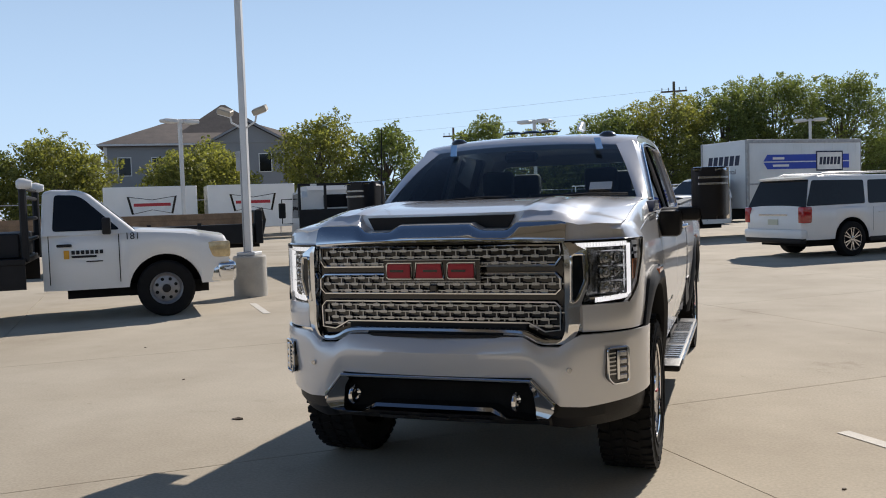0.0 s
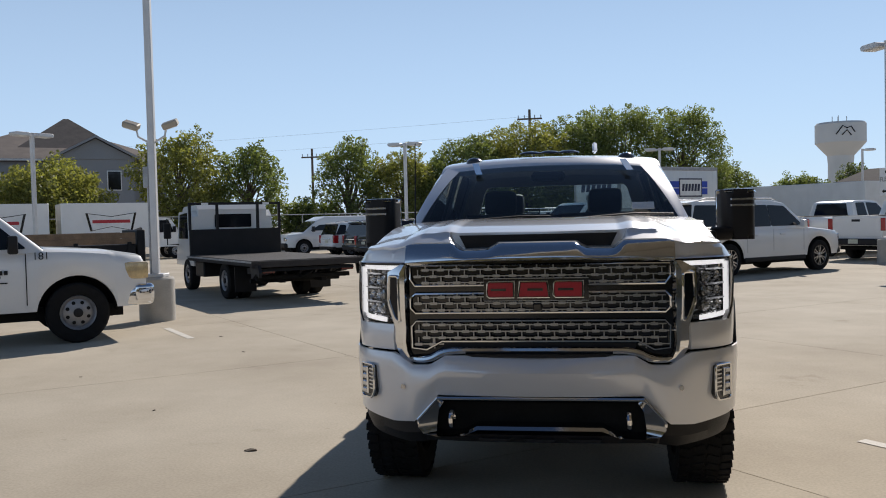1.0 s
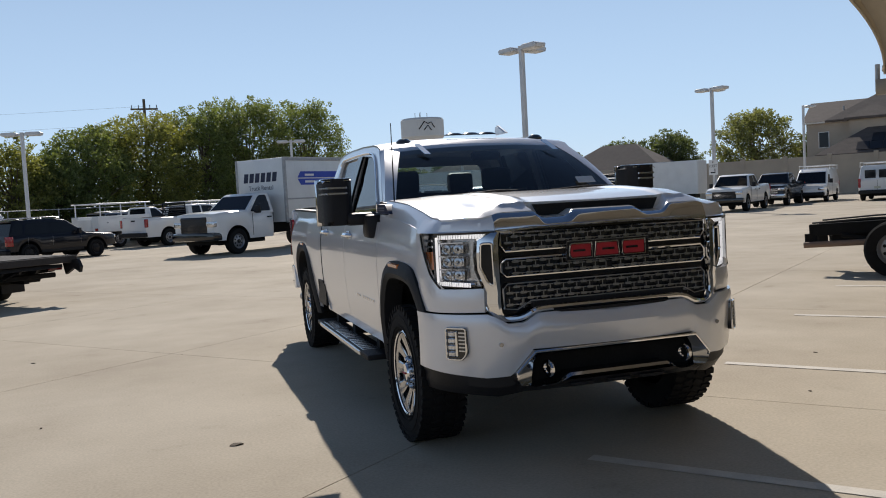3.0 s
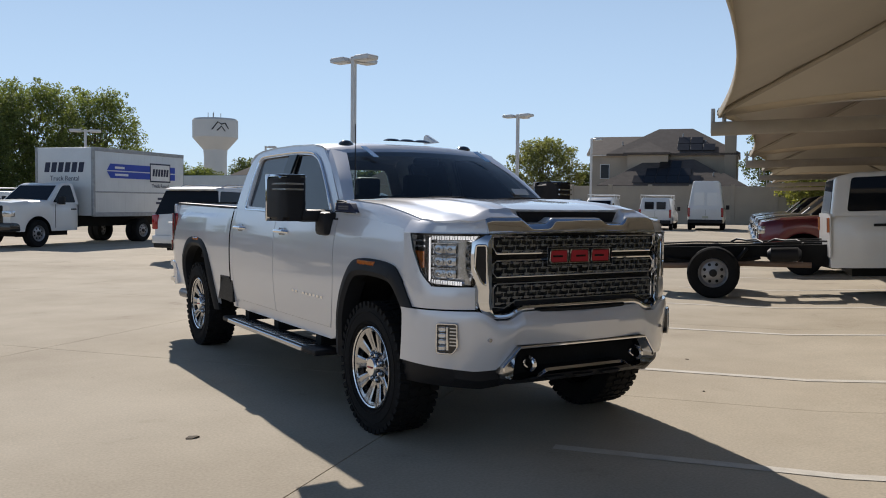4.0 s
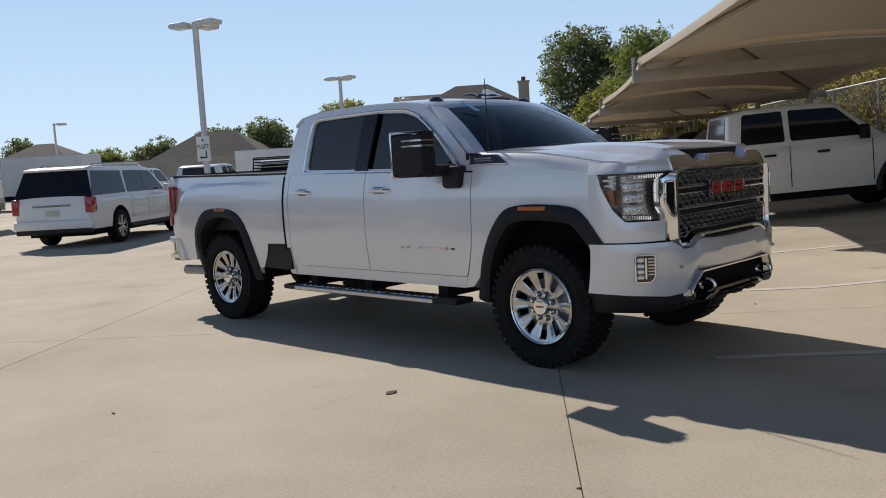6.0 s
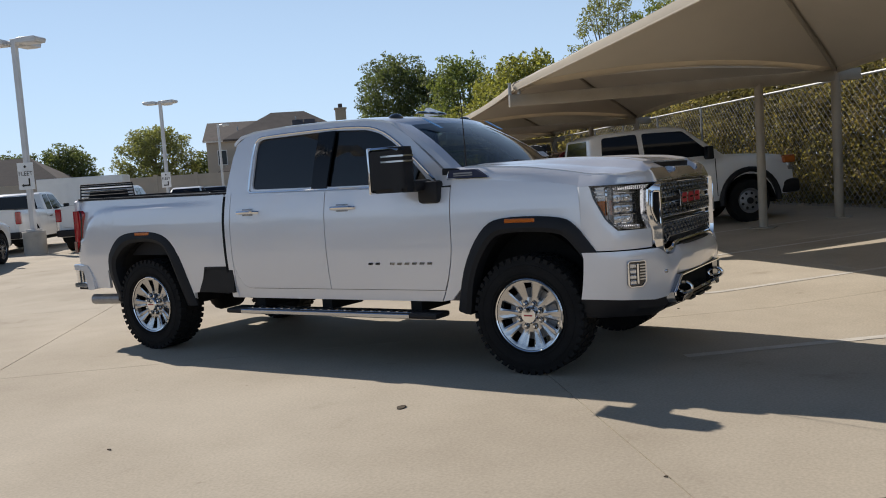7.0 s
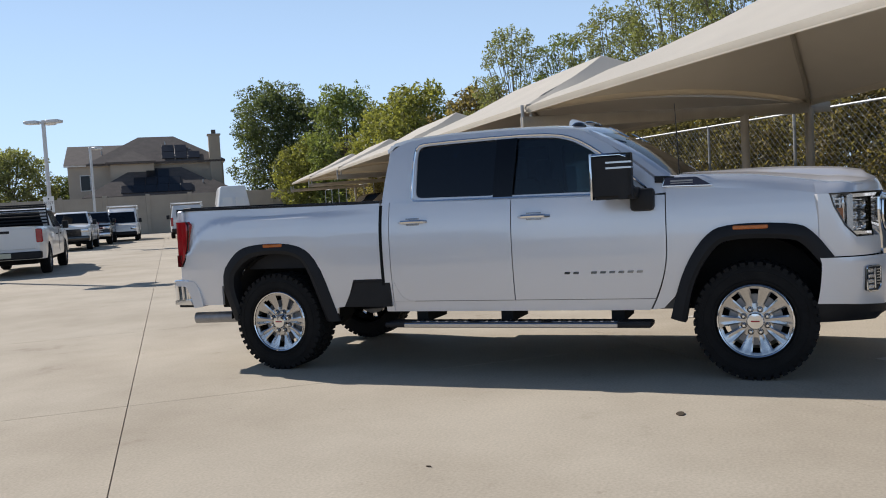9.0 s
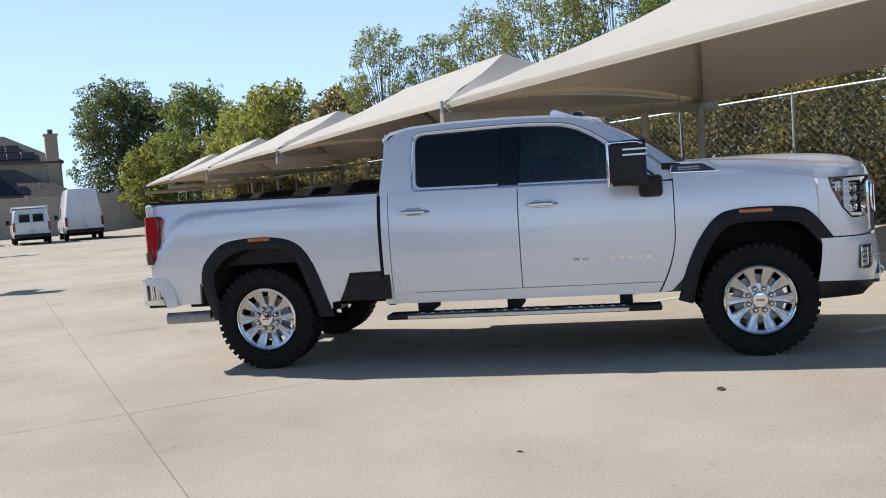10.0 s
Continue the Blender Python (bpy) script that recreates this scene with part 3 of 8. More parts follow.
def tree(x, y, h, spread, leaf, label, seed, trunk=0.3, lobes=24, size=0.16, bare=0.04, z=0.0, fill=5.0, lobe=0.27):
    """A tapered trunk with limbs that end in leafy clumps over a broad, uneven dome."""
    rng = random.Random(seed)
    t = thing("tree", pose(x, y, z), label, "tree", "trees round the lot")
    bm = bmesh.new()
    lean = Vector((rng.uniform(-0.2, 0.2), rng.uniform(-0.2, 0.2), 0))
    tube(bm, [(0, 0, -0.3), lean * 0.3 + Vector((0, 0, h * 0.2)), lean * 0.7 + Vector((0, 0, h * 0.4)), lean + Vector((0, 0, h * 0.75))], [trunk, trunk * 0.72, trunk * 0.5, trunk * 0.12], 8)
    zc = h * (bare + 1) / 2
    spots = []
    for k in range(lobes):
        q, zz = 2.39996 * k + rng.uniform(-0.3, 0.3), 1 - 2 * (k + 0.5) / lobes
        r = spread * lobe * rng.uniform(0.6, 1.25)
        j = rng.uniform(0.62, 1.10)
        w = (1 - zz * zz) ** 0.42 * (spread - r) * j
        tip = Vector((math.cos(q) * w, math.sin(q) * w, zc + zz * (h * (1 - bare) / 2 - r * 0.8) * rng.uniform(0.88, 1.03)))
        a = Vector((lean.x * 0.5, lean.y * 0.5, min(tip.z * 0.75, h * (0.15 + 0.4 * rng.random()))))
        mid = a.lerp(tip, 0.5) + Vector((0, 0, 0.04 * h * rng.random()))
        tube(bm, [a, mid, tip], [trunk * 0.26, trunk * 0.14, 0.015], 5)
        spots.append((tip, (r, r, r * 0.85), int(fill * (r / size) ** 2)))
        for _ in range(6):
            o = Vector((rng.gauss(0, 1), rng.gauss(0, 1), rng.gauss(0.2, 0.8))).normalized() * r * rng.uniform(0.95, 1.25)
            e = r * rng.uniform(0.22, 0.42)
            spots.append((tip + o, (e, e, e * 0.8), int(fill * (e / size) ** 2 * 0.8)))
    part("trunk", bm, BARK, t)
    leaf_mesh("crown", spots, size, leaf, t, seed)
    return t

# ---- vehicles ----


def steel_wheel(t, x, y, r, w, side, rimmat, holes=8, dual=False, name="wheel", rr=0.58):
    """A wheel under a vehicle: tyre with rim and hub; side: -1 faces -x."""
    bm = bmesh.new()
    c = (x, y, r)
    hw = w / 2
    lathe(bm, [(-hw * 0.82, r * rr), (-hw, r * 0.72), (-hw * 0.94, r * 0.93), (-hw * 0.7, r), (hw * 0.7, r), (hw * 0.94, r * 0.93), (hw, r * 0.72), (hw * 0.82, r * rr)], 28, "x", c, False)
    wheel = part(name, bm, RUBBER, t)
    bm = bmesh.new()
    s = side
    q = r * rr
    if rimmat is SATIN:
        # cast wheel: dark bowl, spokes in pairs, bright lip
        lathe(bm, [(s * hw * 0.80, q), (s * hw * 0.84, q * 0.97), (s * hw * 0.30, q * 0.86), (s * hw * 0.25, q * 0.1)], 24, "x", c, False)
        rim = part("rim", bm, BLACK, wheel)
        for k in range(6):
            for d in (-0.17, 0.17):
                m = Matrix.Translation(c) @ Matrix.Rotation(2 * math.pi * (k + d) / 6, 4, "X")
                bm = bmesh.new()
                box(bm, min(s * hw * 0.55, s * hw * 0.80), max(s * hw * 0.55, s * hw * 0.80), -q * 0.055, q * 0.055, q * 0.15, q * 0.94, 0, 1, m)
                part("spoke", bm, SATIN, rim)
        part("hub", lathe(bmesh.new(), [(s * hw * 0.5, q * 0.24), (s * hw * 0.84, q * 0.22), (s * hw * 0.88, q * 0.14)], 14, "x", c), SATIN, wheel)
        part("lip", tube(bmesh.new(), [(x + s * hw * 0.83, y + q * 0.975 * math.cos(a), r + q * 0.975 * math.sin(a)) for a in lin(0, 2 * math.pi, 29)[:-1]], q * 0.025, 5, True), SATIN, wheel)
        return wheel
    lathe(bm, [(s * hw * 0.80, q), (s * hw * 0.90, q * 0.97), (s * hw * 0.78, q * 0.88), (s * hw * 0.50, q * 0.80), (s * hw * 0.74, q * 0.40), (s * hw * 0.76, q * 0.20)], 24, "x", c, False)
    rim = part("rim", bm, rimmat, wheel)
    part("hub", lathe(bmesh.new(), [(s * hw * 0.7, q * 0.27), (s * hw * 0.98, q * 0.25), (s * hw * 1.02, q * 0.16)], 14, "x", c), BLACK, wheel)
    for k in range(holes):
        a = 2 * math.pi * (k + 0.5) / holes
        bm = lathe(bmesh.new(), [(s * hw * 0.50, q * 0.115), (s * hw * 0.675, q * 0.105)], 8, "x", (x, y + q * 0.60 * math.cos(a), r + q * 0.60 * math.sin(a)))
        part("hand_hole", bm, DARK, rim)
    return wheel


def wheel_well(t, w, yc, r, gap, s):
    """The dark liner over a wheel, closed on its inner side."""
    arc = [(yc + (r + gap - 0.006) * math.cos(a), r + (r + gap - 0.006) * math.sin(a)) for a in lin(0, math.pi, 13)]
    bm = sheet(bmesh.new(), [[(s * w * 0.97, y, z), (s * w * 0.58, y, z)] for y, z in arc])
    bm.faces.new([bm.verts.new((s * w * 0.58, y, z)) for y, z in arc + [(yc - r - gap, 0.3), (yc + r + gap, 0.3)]])
    part("wheel_well", bm, DARK, t)


def shell(deck, zb, w, arches, y0, y1, tuck=0.12, crown=0.03, ny=34):
    """A car body without its glasshouse: rings across, with the wheel arches cut out."""
    top = line(deck)
    ys = set(lin(y0, y1, ny)) | {p[0] for p in deck}
    for yc, zc, r in arches:
        ys |= {yc + r * math.cos(a) for a in lin(0, math.pi, 13)} | {yc - r - 0.01, yc + r + 0.01}
    ys = sorted(y for y in ys if y0 <= y <= y1)
    rows = []
    for y in ys:
        zl = zb
        for yc, zc, r in arches:
            if abs(y - yc) < r:
                zl = max(zl, zc + math.sqrt(r * r - (y - yc) ** 2))
        zt = max(top(y), zl + 0.05)
        k = w
        for e, s in ((y0, 1), (y1, -1)):
            d = (y - e) * s
            if d < 0.5:
                k = w * (1 - tuck * (1 - d / 0.5) ** 2.2)
        h = zt - zl
        half = [(k * 0.965, zl), (k * 0.995, zl + 0.22 * h), (k, zl + 0.55 * h), (k * 0.985, zl + 0.80 * h), (k * 0.955, zl + 0.93 * h), (k * 0.90, zt), (k * 0.5, zt + crown * 0.8), (0, zt + crown)]
        rows.append([(-a, y, b) for a, b in half] + [(a, y, b) for a, b in half[-2::-1]])
    bm = bmesh.new()
    sheet(bm, rows)
    for row in (rows[0], rows[-1]):
        bm.faces.new([bm.verts.new(p) for p in row])
    return bm


def glasshouse(pts, zb, zr, wb, wr, bev=0.05):
    """Cabin above the belt: outline (y, z), leaning in towards the roof."""
    bm = bmesh.new()
    def half(z):
        return wb + (wr - wb) * (z - zb) / (zr - zb)
    L = [bm.verts.new((-half(z), y, z)) for y, z in pts]
    R = [bm.verts.new((half(z), y, z)) for y, z in pts]
    n = len(pts)
    bm.faces.new(L)
    bm.faces.new(R[::-1])
    for i in range(n):
        bm.faces.new((L[i], R[i], R[(i + 1) % n], L[(i + 1) % n]))
    bmesh.ops.recalc_face_normals(bm, faces=bm.faces)
    if bev:
        es = [e for e in bm.edges if min(v.co.z for v in e.verts) > zb + 0.02 or (max(v.co.z for v in e.verts) > zb + 0.05)]
        bmesh.ops.bevel(bm, geom=es, offset=bev, segments=3, affect="EDGES", profile=0.5)
    return bm, half


def side_pane(t, poly, half, side, name="window", material=None, out=0.008):
    bm = bmesh.new()
    filled(bm, rounded(poly, 0.05), [], lambda a, b: (side * (half(b) - 0.004), a, b), (side * (out + 0.004), 0, 0))
    return part(name, bm, material or DKGLASS, t)


def slope_pane(t, p, q, half, name, frac=0.9, material=None, out=0.008):
    """Glass on a sloping face from p = (y, z) up to q."""
    (ya, za), (yb, zb_) = p, q
    n = Vector((0, zb_ - za, -(yb - ya))).normalized()
    if name.startswith("rear"):
        n = -n
    n = Vector((0, -abs(n.y) if not name.startswith("rear") else abs(n.y), abs(n.z)))
    a, b = Vector((0, ya, za)).lerp(Vector((0, yb, zb_)), 0.07), Vector((0, ya, za)).lerp(Vector((0, yb, zb_)), 0.93)
    wa, wb = half(a.z) * frac, half(b.z) * frac
    bm = bmesh.new()
    sheet(bm, [[Vector((s * wa, a.y, a.z)) + n * out for s in (-1, 0, 1)], [Vector((s * wb, b.y, b.z)) + n * out for s in (-1, 0, 1)]], -n * (out + 0.01))
    return part(name, bm, material or DKGLASS, t)


def mirrors(t, x, y, z, s=1.0, material=None):
    for k in (-1, 1):
        bm = bmesh.new()
        box(bm, k * (x + 0.10 * s) - 0.09 * s, k * (x + 0.10 * s) + 0.09 * s, y - 0.06, y + 0.06, z, z + 0.24 * s, 0.025, 2)
        box(bm, min(k * (x - 0.1), k * x), max(k * (x - 0.1), k * x), y - 0.03, y + 0.03, z + 0.02, z + 0.07)
        part("mirror", bm, material or BLACK, t)


def pickup(m, label, paint=None, wb=3.9, cab="crew", bed="box", w=1.0, r=0.41, rack=False, rim=None, grp="parked vehicles", name="pickup_truck", face=None, plate=True, scale=1.0, blunt=False):
    """A full-size pickup: front towards -y, origin on the ground between the front wheels."""
    paint = paint or WHITE
    rim = rim or STEELRIM
    t = thing(name, m @ Matrix.Scale(scale, 4), label, "pickup truck", grp)
    cabend = {"long": 2.95, "crew": 2.62, "double": 2.3, "regular": 1.65}[cab]
    rear = wb + 1.25
    y0 = -0.92
    if bed == "box":
        deck = [(y0, 1.05), (y0 + 0.05, 1.145), (y0 + 0.5, 1.225), (0.45, 1.29), (0.6, 1.26), (cabend, 1.28), (cabend + 0.02, 1.34), (rear, 1.36)]
        end = rear
    else:
        deck = [(y0, 1.05), (y0 + 0.05, 1.145), (y0 + 0.5, 1.225), (0.45, 1.29), (0.6, 1.26), (cabend, 1.28)]
        end = cabend
    if blunt:
        deck[:4] = [(y0, 1.20), (y0 + 0.06, 1.28), (y0 + 0.5, 1.33), (0.45, 1.36)]
    arches = [(0, r, r + 0.10)] + ([(wb, r, r + 0.10)] if bed == "box" else [])
    part("body", shell(deck, 0.46, w, arches, y0, end), paint, t)
    pts = [(0.35, 1.24), (1.08, 1.86), (1.4, 1.91), (cabend - 0.35, 1.90), (cabend - 0.08, 1.84), (cabend, 1.24)]
    if cab == "regular":
        pts = [(0.35, 1.24), (1.02, 1.84), (1.16, 1.885), (1.5, 1.90), (1.62, 1.86), (1.65, 1.24)]
    bm, half = glasshouse(pts, 1.24, 1.9, w * 0.95, w * 0.74)
    part("cab", bm, paint, t)
    for s in (-1, 1):
        if cab == "regular":
            side_pane(t, [(0.60, 1.30), (1.08, 1.76), (1.18, 1.81), (1.46, 1.82), (1.50, 1.30)], half, s)
            part("door_seam", B(s * w * 1.001 - 0.003, s * w * 1.001 + 0.003, 1.545, 1.557, 0.55, 1.24), DARK, t)
        else:
            mid = (0.72 + cabend) / 2 + 0.12
            side_pane(t, [(0.62, 1.31), (1.12, 1.80), (mid - 0.06, 1.83), (mid - 0.04, 1.31)], half, s)
            side_pane(t, [(mid + 0.05, 1.31), (mid + 0.04, 1.83), (cabend - 0.30, 1.82), (cabend - 0.22, 1.31)], half, s)
            part("door_seam", B(s * w * 1.001 - 0.003, s * w * 1.001 + 0.003, mid - 0.006, mid + 0.006, 0.55, 1.24), DARK, t)
        part("door_seam", B(s * w * 1.001 - 0.003, s * w * 1.001 + 0.003, 0.62, 0.632, 0.55, 1.24), DARK, t)
        for yh in ((1.35,) if cab == "regular" else (1.42, 2.28)):
            part("door_handle", B(min(s * w, s * (w + 0.03)), max(s * w, s * (w + 0.03)), yh - 0.1, yh + 0.1, 1.08, 1.12, 0.008), BLACK, t)
        part("headlight", B(min(s * 0.55 * w, s * 0.93 * w), max(s * 0.55 * w, s * 0.93 * w), y0 - 0.02, y0 + 0.14, 0.88, 1.06, 0.03, 2), REFLECTOR, t)
        if bed == "box":
            part("taillight", B(min(s * 0.80 * w, s * 0.965 * w), max(s * 0.80 * w, s * 0.965 * w), end - 0.1, end + 0.025, 0.92, 1.30, 0.02), RED, t)
    slope_pane(t, pts[0], pts[1], half, "windshield")
    slope_pane(t, pts[5], pts[4], half, "rear_window", 0.75)
    top = 1.2 if blunt else 1.05
    g = part("grille", B(-0.6 * w, 0.6 * w, y0 - 0.03, y0 + 0.1, 0.66, top, 0.03), GLOSSBLACK, t)
    for z in (0.76, 0.88, top - 0.07):
        part("grille_bar", B(-0.58 * w, 0.58 * w, y0 - 0.045, y0 - 0.02, z, z + 0.03, 0.005), face or SATIN, g)
    part("front_bumper", B(-0.965 * w, 0.965 * w, y0 - 0.10, y0 + 0.30, 0.46, 0.72, 0.06, 2), face or SATIN, t)
    mirrors(t, w * 1.0, 0.78, 1.24)
    if bed == "box":
        part("rear_bumper", B(-0.94 * w, 0.94 * w, end - 0.05, end + 0.16, 0.48, 0.68, 0.03), BLACK, t)
        bm = bmesh.new()
        box(bm, -0.78 * w, 0.78 * w, end - 0.03, end + 0.012, 0.74, 1.33, 0.02)
        gate = part("tailgate", bm, paint, t)
        part("handle", B(-0.14, 0.14, end + 0.01, end + 0.02, 1.20, 1.27, 0.004), BLACK, gate)
        if plate:
            part("number_plate", B(-0.16, 0.16, end + 0.16, end + 0.17, 0.53, 0.66), PLATE, t)
        part("bed_floor", B(-0.82 * w, 0.82 * w, cabend + 0.1, end - 0.08, 1.375, 1.385), DARK, t)
    if rack:
        bm = tube(bmesh.new(), [(-0.85 * w, cabend + 0.14, 1.36), (-0.8 * w, cabend + 0.14, 2.0), (0.8 * w, cabend + 0.14, 2.0), (0.85 * w, cabend + 0.14, 1.36)], 0.03, 6)
        rk = part("headache_rack", bm, BLACK, t, "black louvred headache rack")
        for z in (1.45, 1.55, 1.65, 1.75, 1.85, 1.94):
            part("slat", tube(bmesh.new(), [(-0.83 * w, cabend + 0.14, z), (0.83 * w, cabend + 0.14, z)], 0.025, 6), BLACK, rk)
    part("underbody", B(-0.75 * w, 0.75 * w, y0 + 0.3, end - 0.3, 0.32, 0.5), DARK, t)
    for yy in (0, wb):
        for s in (-1, 1):
            steel_wheel(t, s * (w - 0.14), yy, r, 0.28, s, rim)
            if yy == 0 or bed == "box":
                wheel_well(t, w, yy, r, 0.10, s)
    return t


def suv(m, label, paint=None, L=5.3, wb=3.07, w=1.0, h=1.92, r=0.40, grp="parked vehicles", rim=None, low=0.42):
    paint = paint or WHITE
    t = thing("suv", m, label, "SUV", grp)
    y0, y1 = -0.92, L - 0.92
    k = h / 1.92
    bz = 1.17 * k
    deck = [(y0, 0.95 * k), (y0 + 0.07, 1.05 * k), (0.5, bz + 0.02), (0.7, bz), (y1 - 0.06, bz + 0.03), (y1, bz - 0.15)]
    part("body", shell(deck, low, w, [(0, r, r + 0.1), (wb, r, r + 0.1)], y0, y1), paint, t)
    pts = [(0.35, bz - 0.02), (1.15, h - 0.08), (1.6, h - 0.01), (y1 - 0.6, h - 0.01), (y1 - 0.32, h - 0.05), (y1 - 0.06, bz - 0.02)]
    bm, half = glasshouse(pts, bz - 0.02, h, w * 0.95, w * 0.74)
    part("cab", bm, paint, t)
    for s in (-1, 1):
        za, zt = bz + 0.06, h - 0.13
        side_pane(t, [(0.62, za), (1.2, zt - 0.03), (1.82, zt), (1.83, za)], half, s)
        side_pane(t, [(1.845, za), (1.835, zt), (2.75, zt), (2.88, za)], half, s)
        side_pane(t, [(2.98, za), (2.88, zt), (y1 - 0.40, zt + 0.02), (y1 - 0.10, za - 0.02)], half, s)
        part("taillight", B(min(s * 0.79 * w, s * 0.966 * w), max(s * 0.79 * w, s * 0.966 * w), y1 - 0.24, y1 + 0.02, bz - 0.34, bz + 0.03, 0.03, 2), RED, t)
        part("headlight", B(min(s * 0.5 * w, s * 0.9 * w), max(s * 0.5 * w, s * 0.9 * w), y0 - 0.015, y0 + 0.15, 0.82 * k, 0.98 * k, 0.03, 2), REFLECTOR, t)
        for yh in (1.5, 2.55):
            part("door_handle", B(min(s * w, s * (w + 0.02)), max(s * w, s * (w + 0.02)), yh - 0.1, yh + 0.1, bz - 0.16, bz - 0.12, 0.008), paint, t)
        for ys in (0.66, 1.83, 2.8):
            part("door_seam", B(s * w - 0.002, s * w + 0.002, ys, ys + 0.006, low + 0.15, bz - 0.02), GREYPAINT, t)
    slope_pane(t, pts[0], pts[1], half, "windshield")
    slope_pane(t, pts[5], pts[4], half, "rear_window", 1.0)
    part("grille", B(-0.5 * w, 0.5 * w, y0 - 0.03, y0 + 0.1, 0.62 * k, 0.97 * k, 0.03), GLOSSBLACK, t)
    part("front_bumper", B(-0.9 * w, 0.9 * w, y0 - 0.08, y0 + 0.12, low, 0.6 * k, 0.05, 2), BLACK, t)
    part("rear_bumper", B(-0.95 * w, 0.95 * w, y1 - 0.14, y1 + 0.07, low + 0.02, 0.68 * k, 0.06, 2), paint, t)
    part("rear_valance", B(-0.9 * w, 0.9 * w, y1 - 0.14, y1 + 0.05, low - 0.08, low + 0.06, 0.03, 2), BLACK, t)
    part("number_plate", B(-0.16, 0.16, y1 + 0.01, y1 + 0.025, 0.78 * k, 0.91 * k), PLATE, t)
    part("tailgate_bar", B(-0.46, 0.46, y1 + 0.005, y1 + 0.03, bz - 0.17, bz - 0.13, 0.005), CHROME, t)
    part("roof_spoiler", P([(y1 - 0.62, h - 0.035), (y1 - 0.6, h + 0.005), (y1 - 0.2, h - 0.045), (y1 - 0.22, h - 0.085)], "x", -0.72 * w, 0.72 * w), paint, t)
    part("side_sill", B(-w * 0.985, w * 0.985, 0.55, wb - r - 0.12, low - 0.10, low + 0.02, 0.02), BLACK, t)
    part("underbody", B(-0.75 * w, 0.75 * w, y0 + 0.3, y1 - 0.3, 0.26, low + 0.05), DARK, t)
    mirrors(t, w, 0.78, bz, 0.85, paint)
    for s in (-1, 1):
        bm = bmesh.new()
        tube(bm, [(s * 0.62 * w, 1.3, h), (s * 0.64 * w, 1.5, h + 0.05), (s * 0.64 * w, y1 - 0.9, h + 0.05), (s * 0.62 * w, y1 - 0.7, h)], 0.02, 6)
        part("roof_rail", bm, SATIN, t)
    for yy in (0, wb):
        for s in (-1, 1):
            steel_wheel(t, s * (w - 0.13), yy, r, 0.27, s, rim or STEELRIM, 6, rr=0.66)
            wheel_well(t, w, yy, r, 0.1, s)
    return t


def van(m, label, w=1.0, h=2.1, L=5.6, wb=3.5, r=0.37, high=False, rack=False, scale=1.0, grp="parked vehicles"):
    t = thing("van", m @ Matrix.Scale(scale, 4), label, "van", grp)
    y0, y1 = -0.9, L - 0.9
    part("body", shell([(y0, 0.85), (y0 + 0.06, 1.0), (0.1, 1.12), (0.2, 1.14), (y1, 1.14)], 0.4, w, [(0, r, r + 0.08), (wb, r, r + 0.08)], y0, y1), WHITE, t)
    pts = [(-0.05, 1.1), (0.75, h - 0.2), (1.25, h), (y1 - 0.25, h), (y1 - 0.02, 1.1)]
    bm, half = glasshouse(pts, 1.1, h, w * 0.96, w * (0.70 if high else 0.82), 0.09)
    part("upper_body", bm, WHITE, t)
    for s in (-1, 1):
        side_pane(t, [(0.35, 1.2), (0.85, h - 0.42 if not high else 1.75), (1.35, h - 0.4 if not high else 1.75), (1.36, 1.2)], half, s)
        part("taillight", B(min(s * 0.82 * w, s * 0.96 * w), max(s * 0.82 * w, s * 0.96 * w), y1 - 0.12, y1 + 0.015, 0.75, 1.25, 0.02), RED, t)
        part("headlight", B(min(s * 0.55 * w, s * 0.9 * w), max(s * 0.55 * w, s * 0.9 * w), y0 - 0.015, y0 + 0.15, 0.72, 0.9, 0.03, 2), REFLECTOR, t)
        part("rear_pane", B(min(s * 0.08, s * 0.62 * w), max(s * 0.08, s * 0.62 * w), y1 - 0.12, y1 - 0.06, 1.25, 1.70 if not high else 2.1), DKGLASS if not high else WHITE, t)
        part("door_seam", B(s * w * 1.0 - 0.003, s * w * 1.0 + 0.003, 1.5, 1.51, 0.5, 1.1), DARK, t)
    slope_pane(t, pts[0], pts[1], half, "windshield")
    part("door_split", B(-0.006, 0.006, y1 - 0.01, y1 + 0.008, 0.5, 1.15), DARK, t)
    part("rear_bumper", B(-0.93 * w, 0.93 * w, y1 - 0.1, y1 + 0.14, 0.38, 0.6, 0.03), BLACK, t)
    part("front_bumper", B(-0.93 * w, 0.93 * w, y0 - 0.1, y0 + 0.1, 0.38, 0.62, 0.05), BLACK, t)
    part("number_plate", B(-0.16, 0.16, y1 + 0.005, y1 + 0.02, 0.68, 0.8), PLATE, t)
    part("underbody", B(-0.75 * w, 0.75 * w, y0 + 0.3, y1 - 0.3, 0.25, 0.45), DARK, t)
    mirrors(t, w, 0.45, 1.15, 1.1)
    if rack:
        for yy in (1.4, 2.6, y1 - 0.5):
            part("rack_hoop", tube(bmesh.new(), [(-0.9, yy, h - 0.1), (-0.9, yy, h + 0.16), (0.9, yy, h + 0.16), (0.9, yy, h - 0.1)], 0.025, 6), PLASTICW, t, "white tubular ladder rack")
        for s in (-1, 1):
            part("rack_rail", tube(bmesh.new(), [(s * 0.88, 1.2, h + 0.17), (s * 0.88, y1 - 0.3, h + 0.17)], 0.025, 6), PLASTICW, t)
    for yy in (0, wb):
        for s in (-1, 1):
            steel_wheel(t, s * (w - 0.13), yy, r, 0.24, s, STEELRIM)
            wheel_well(t, w, yy, r, 0.08, s)
    return t

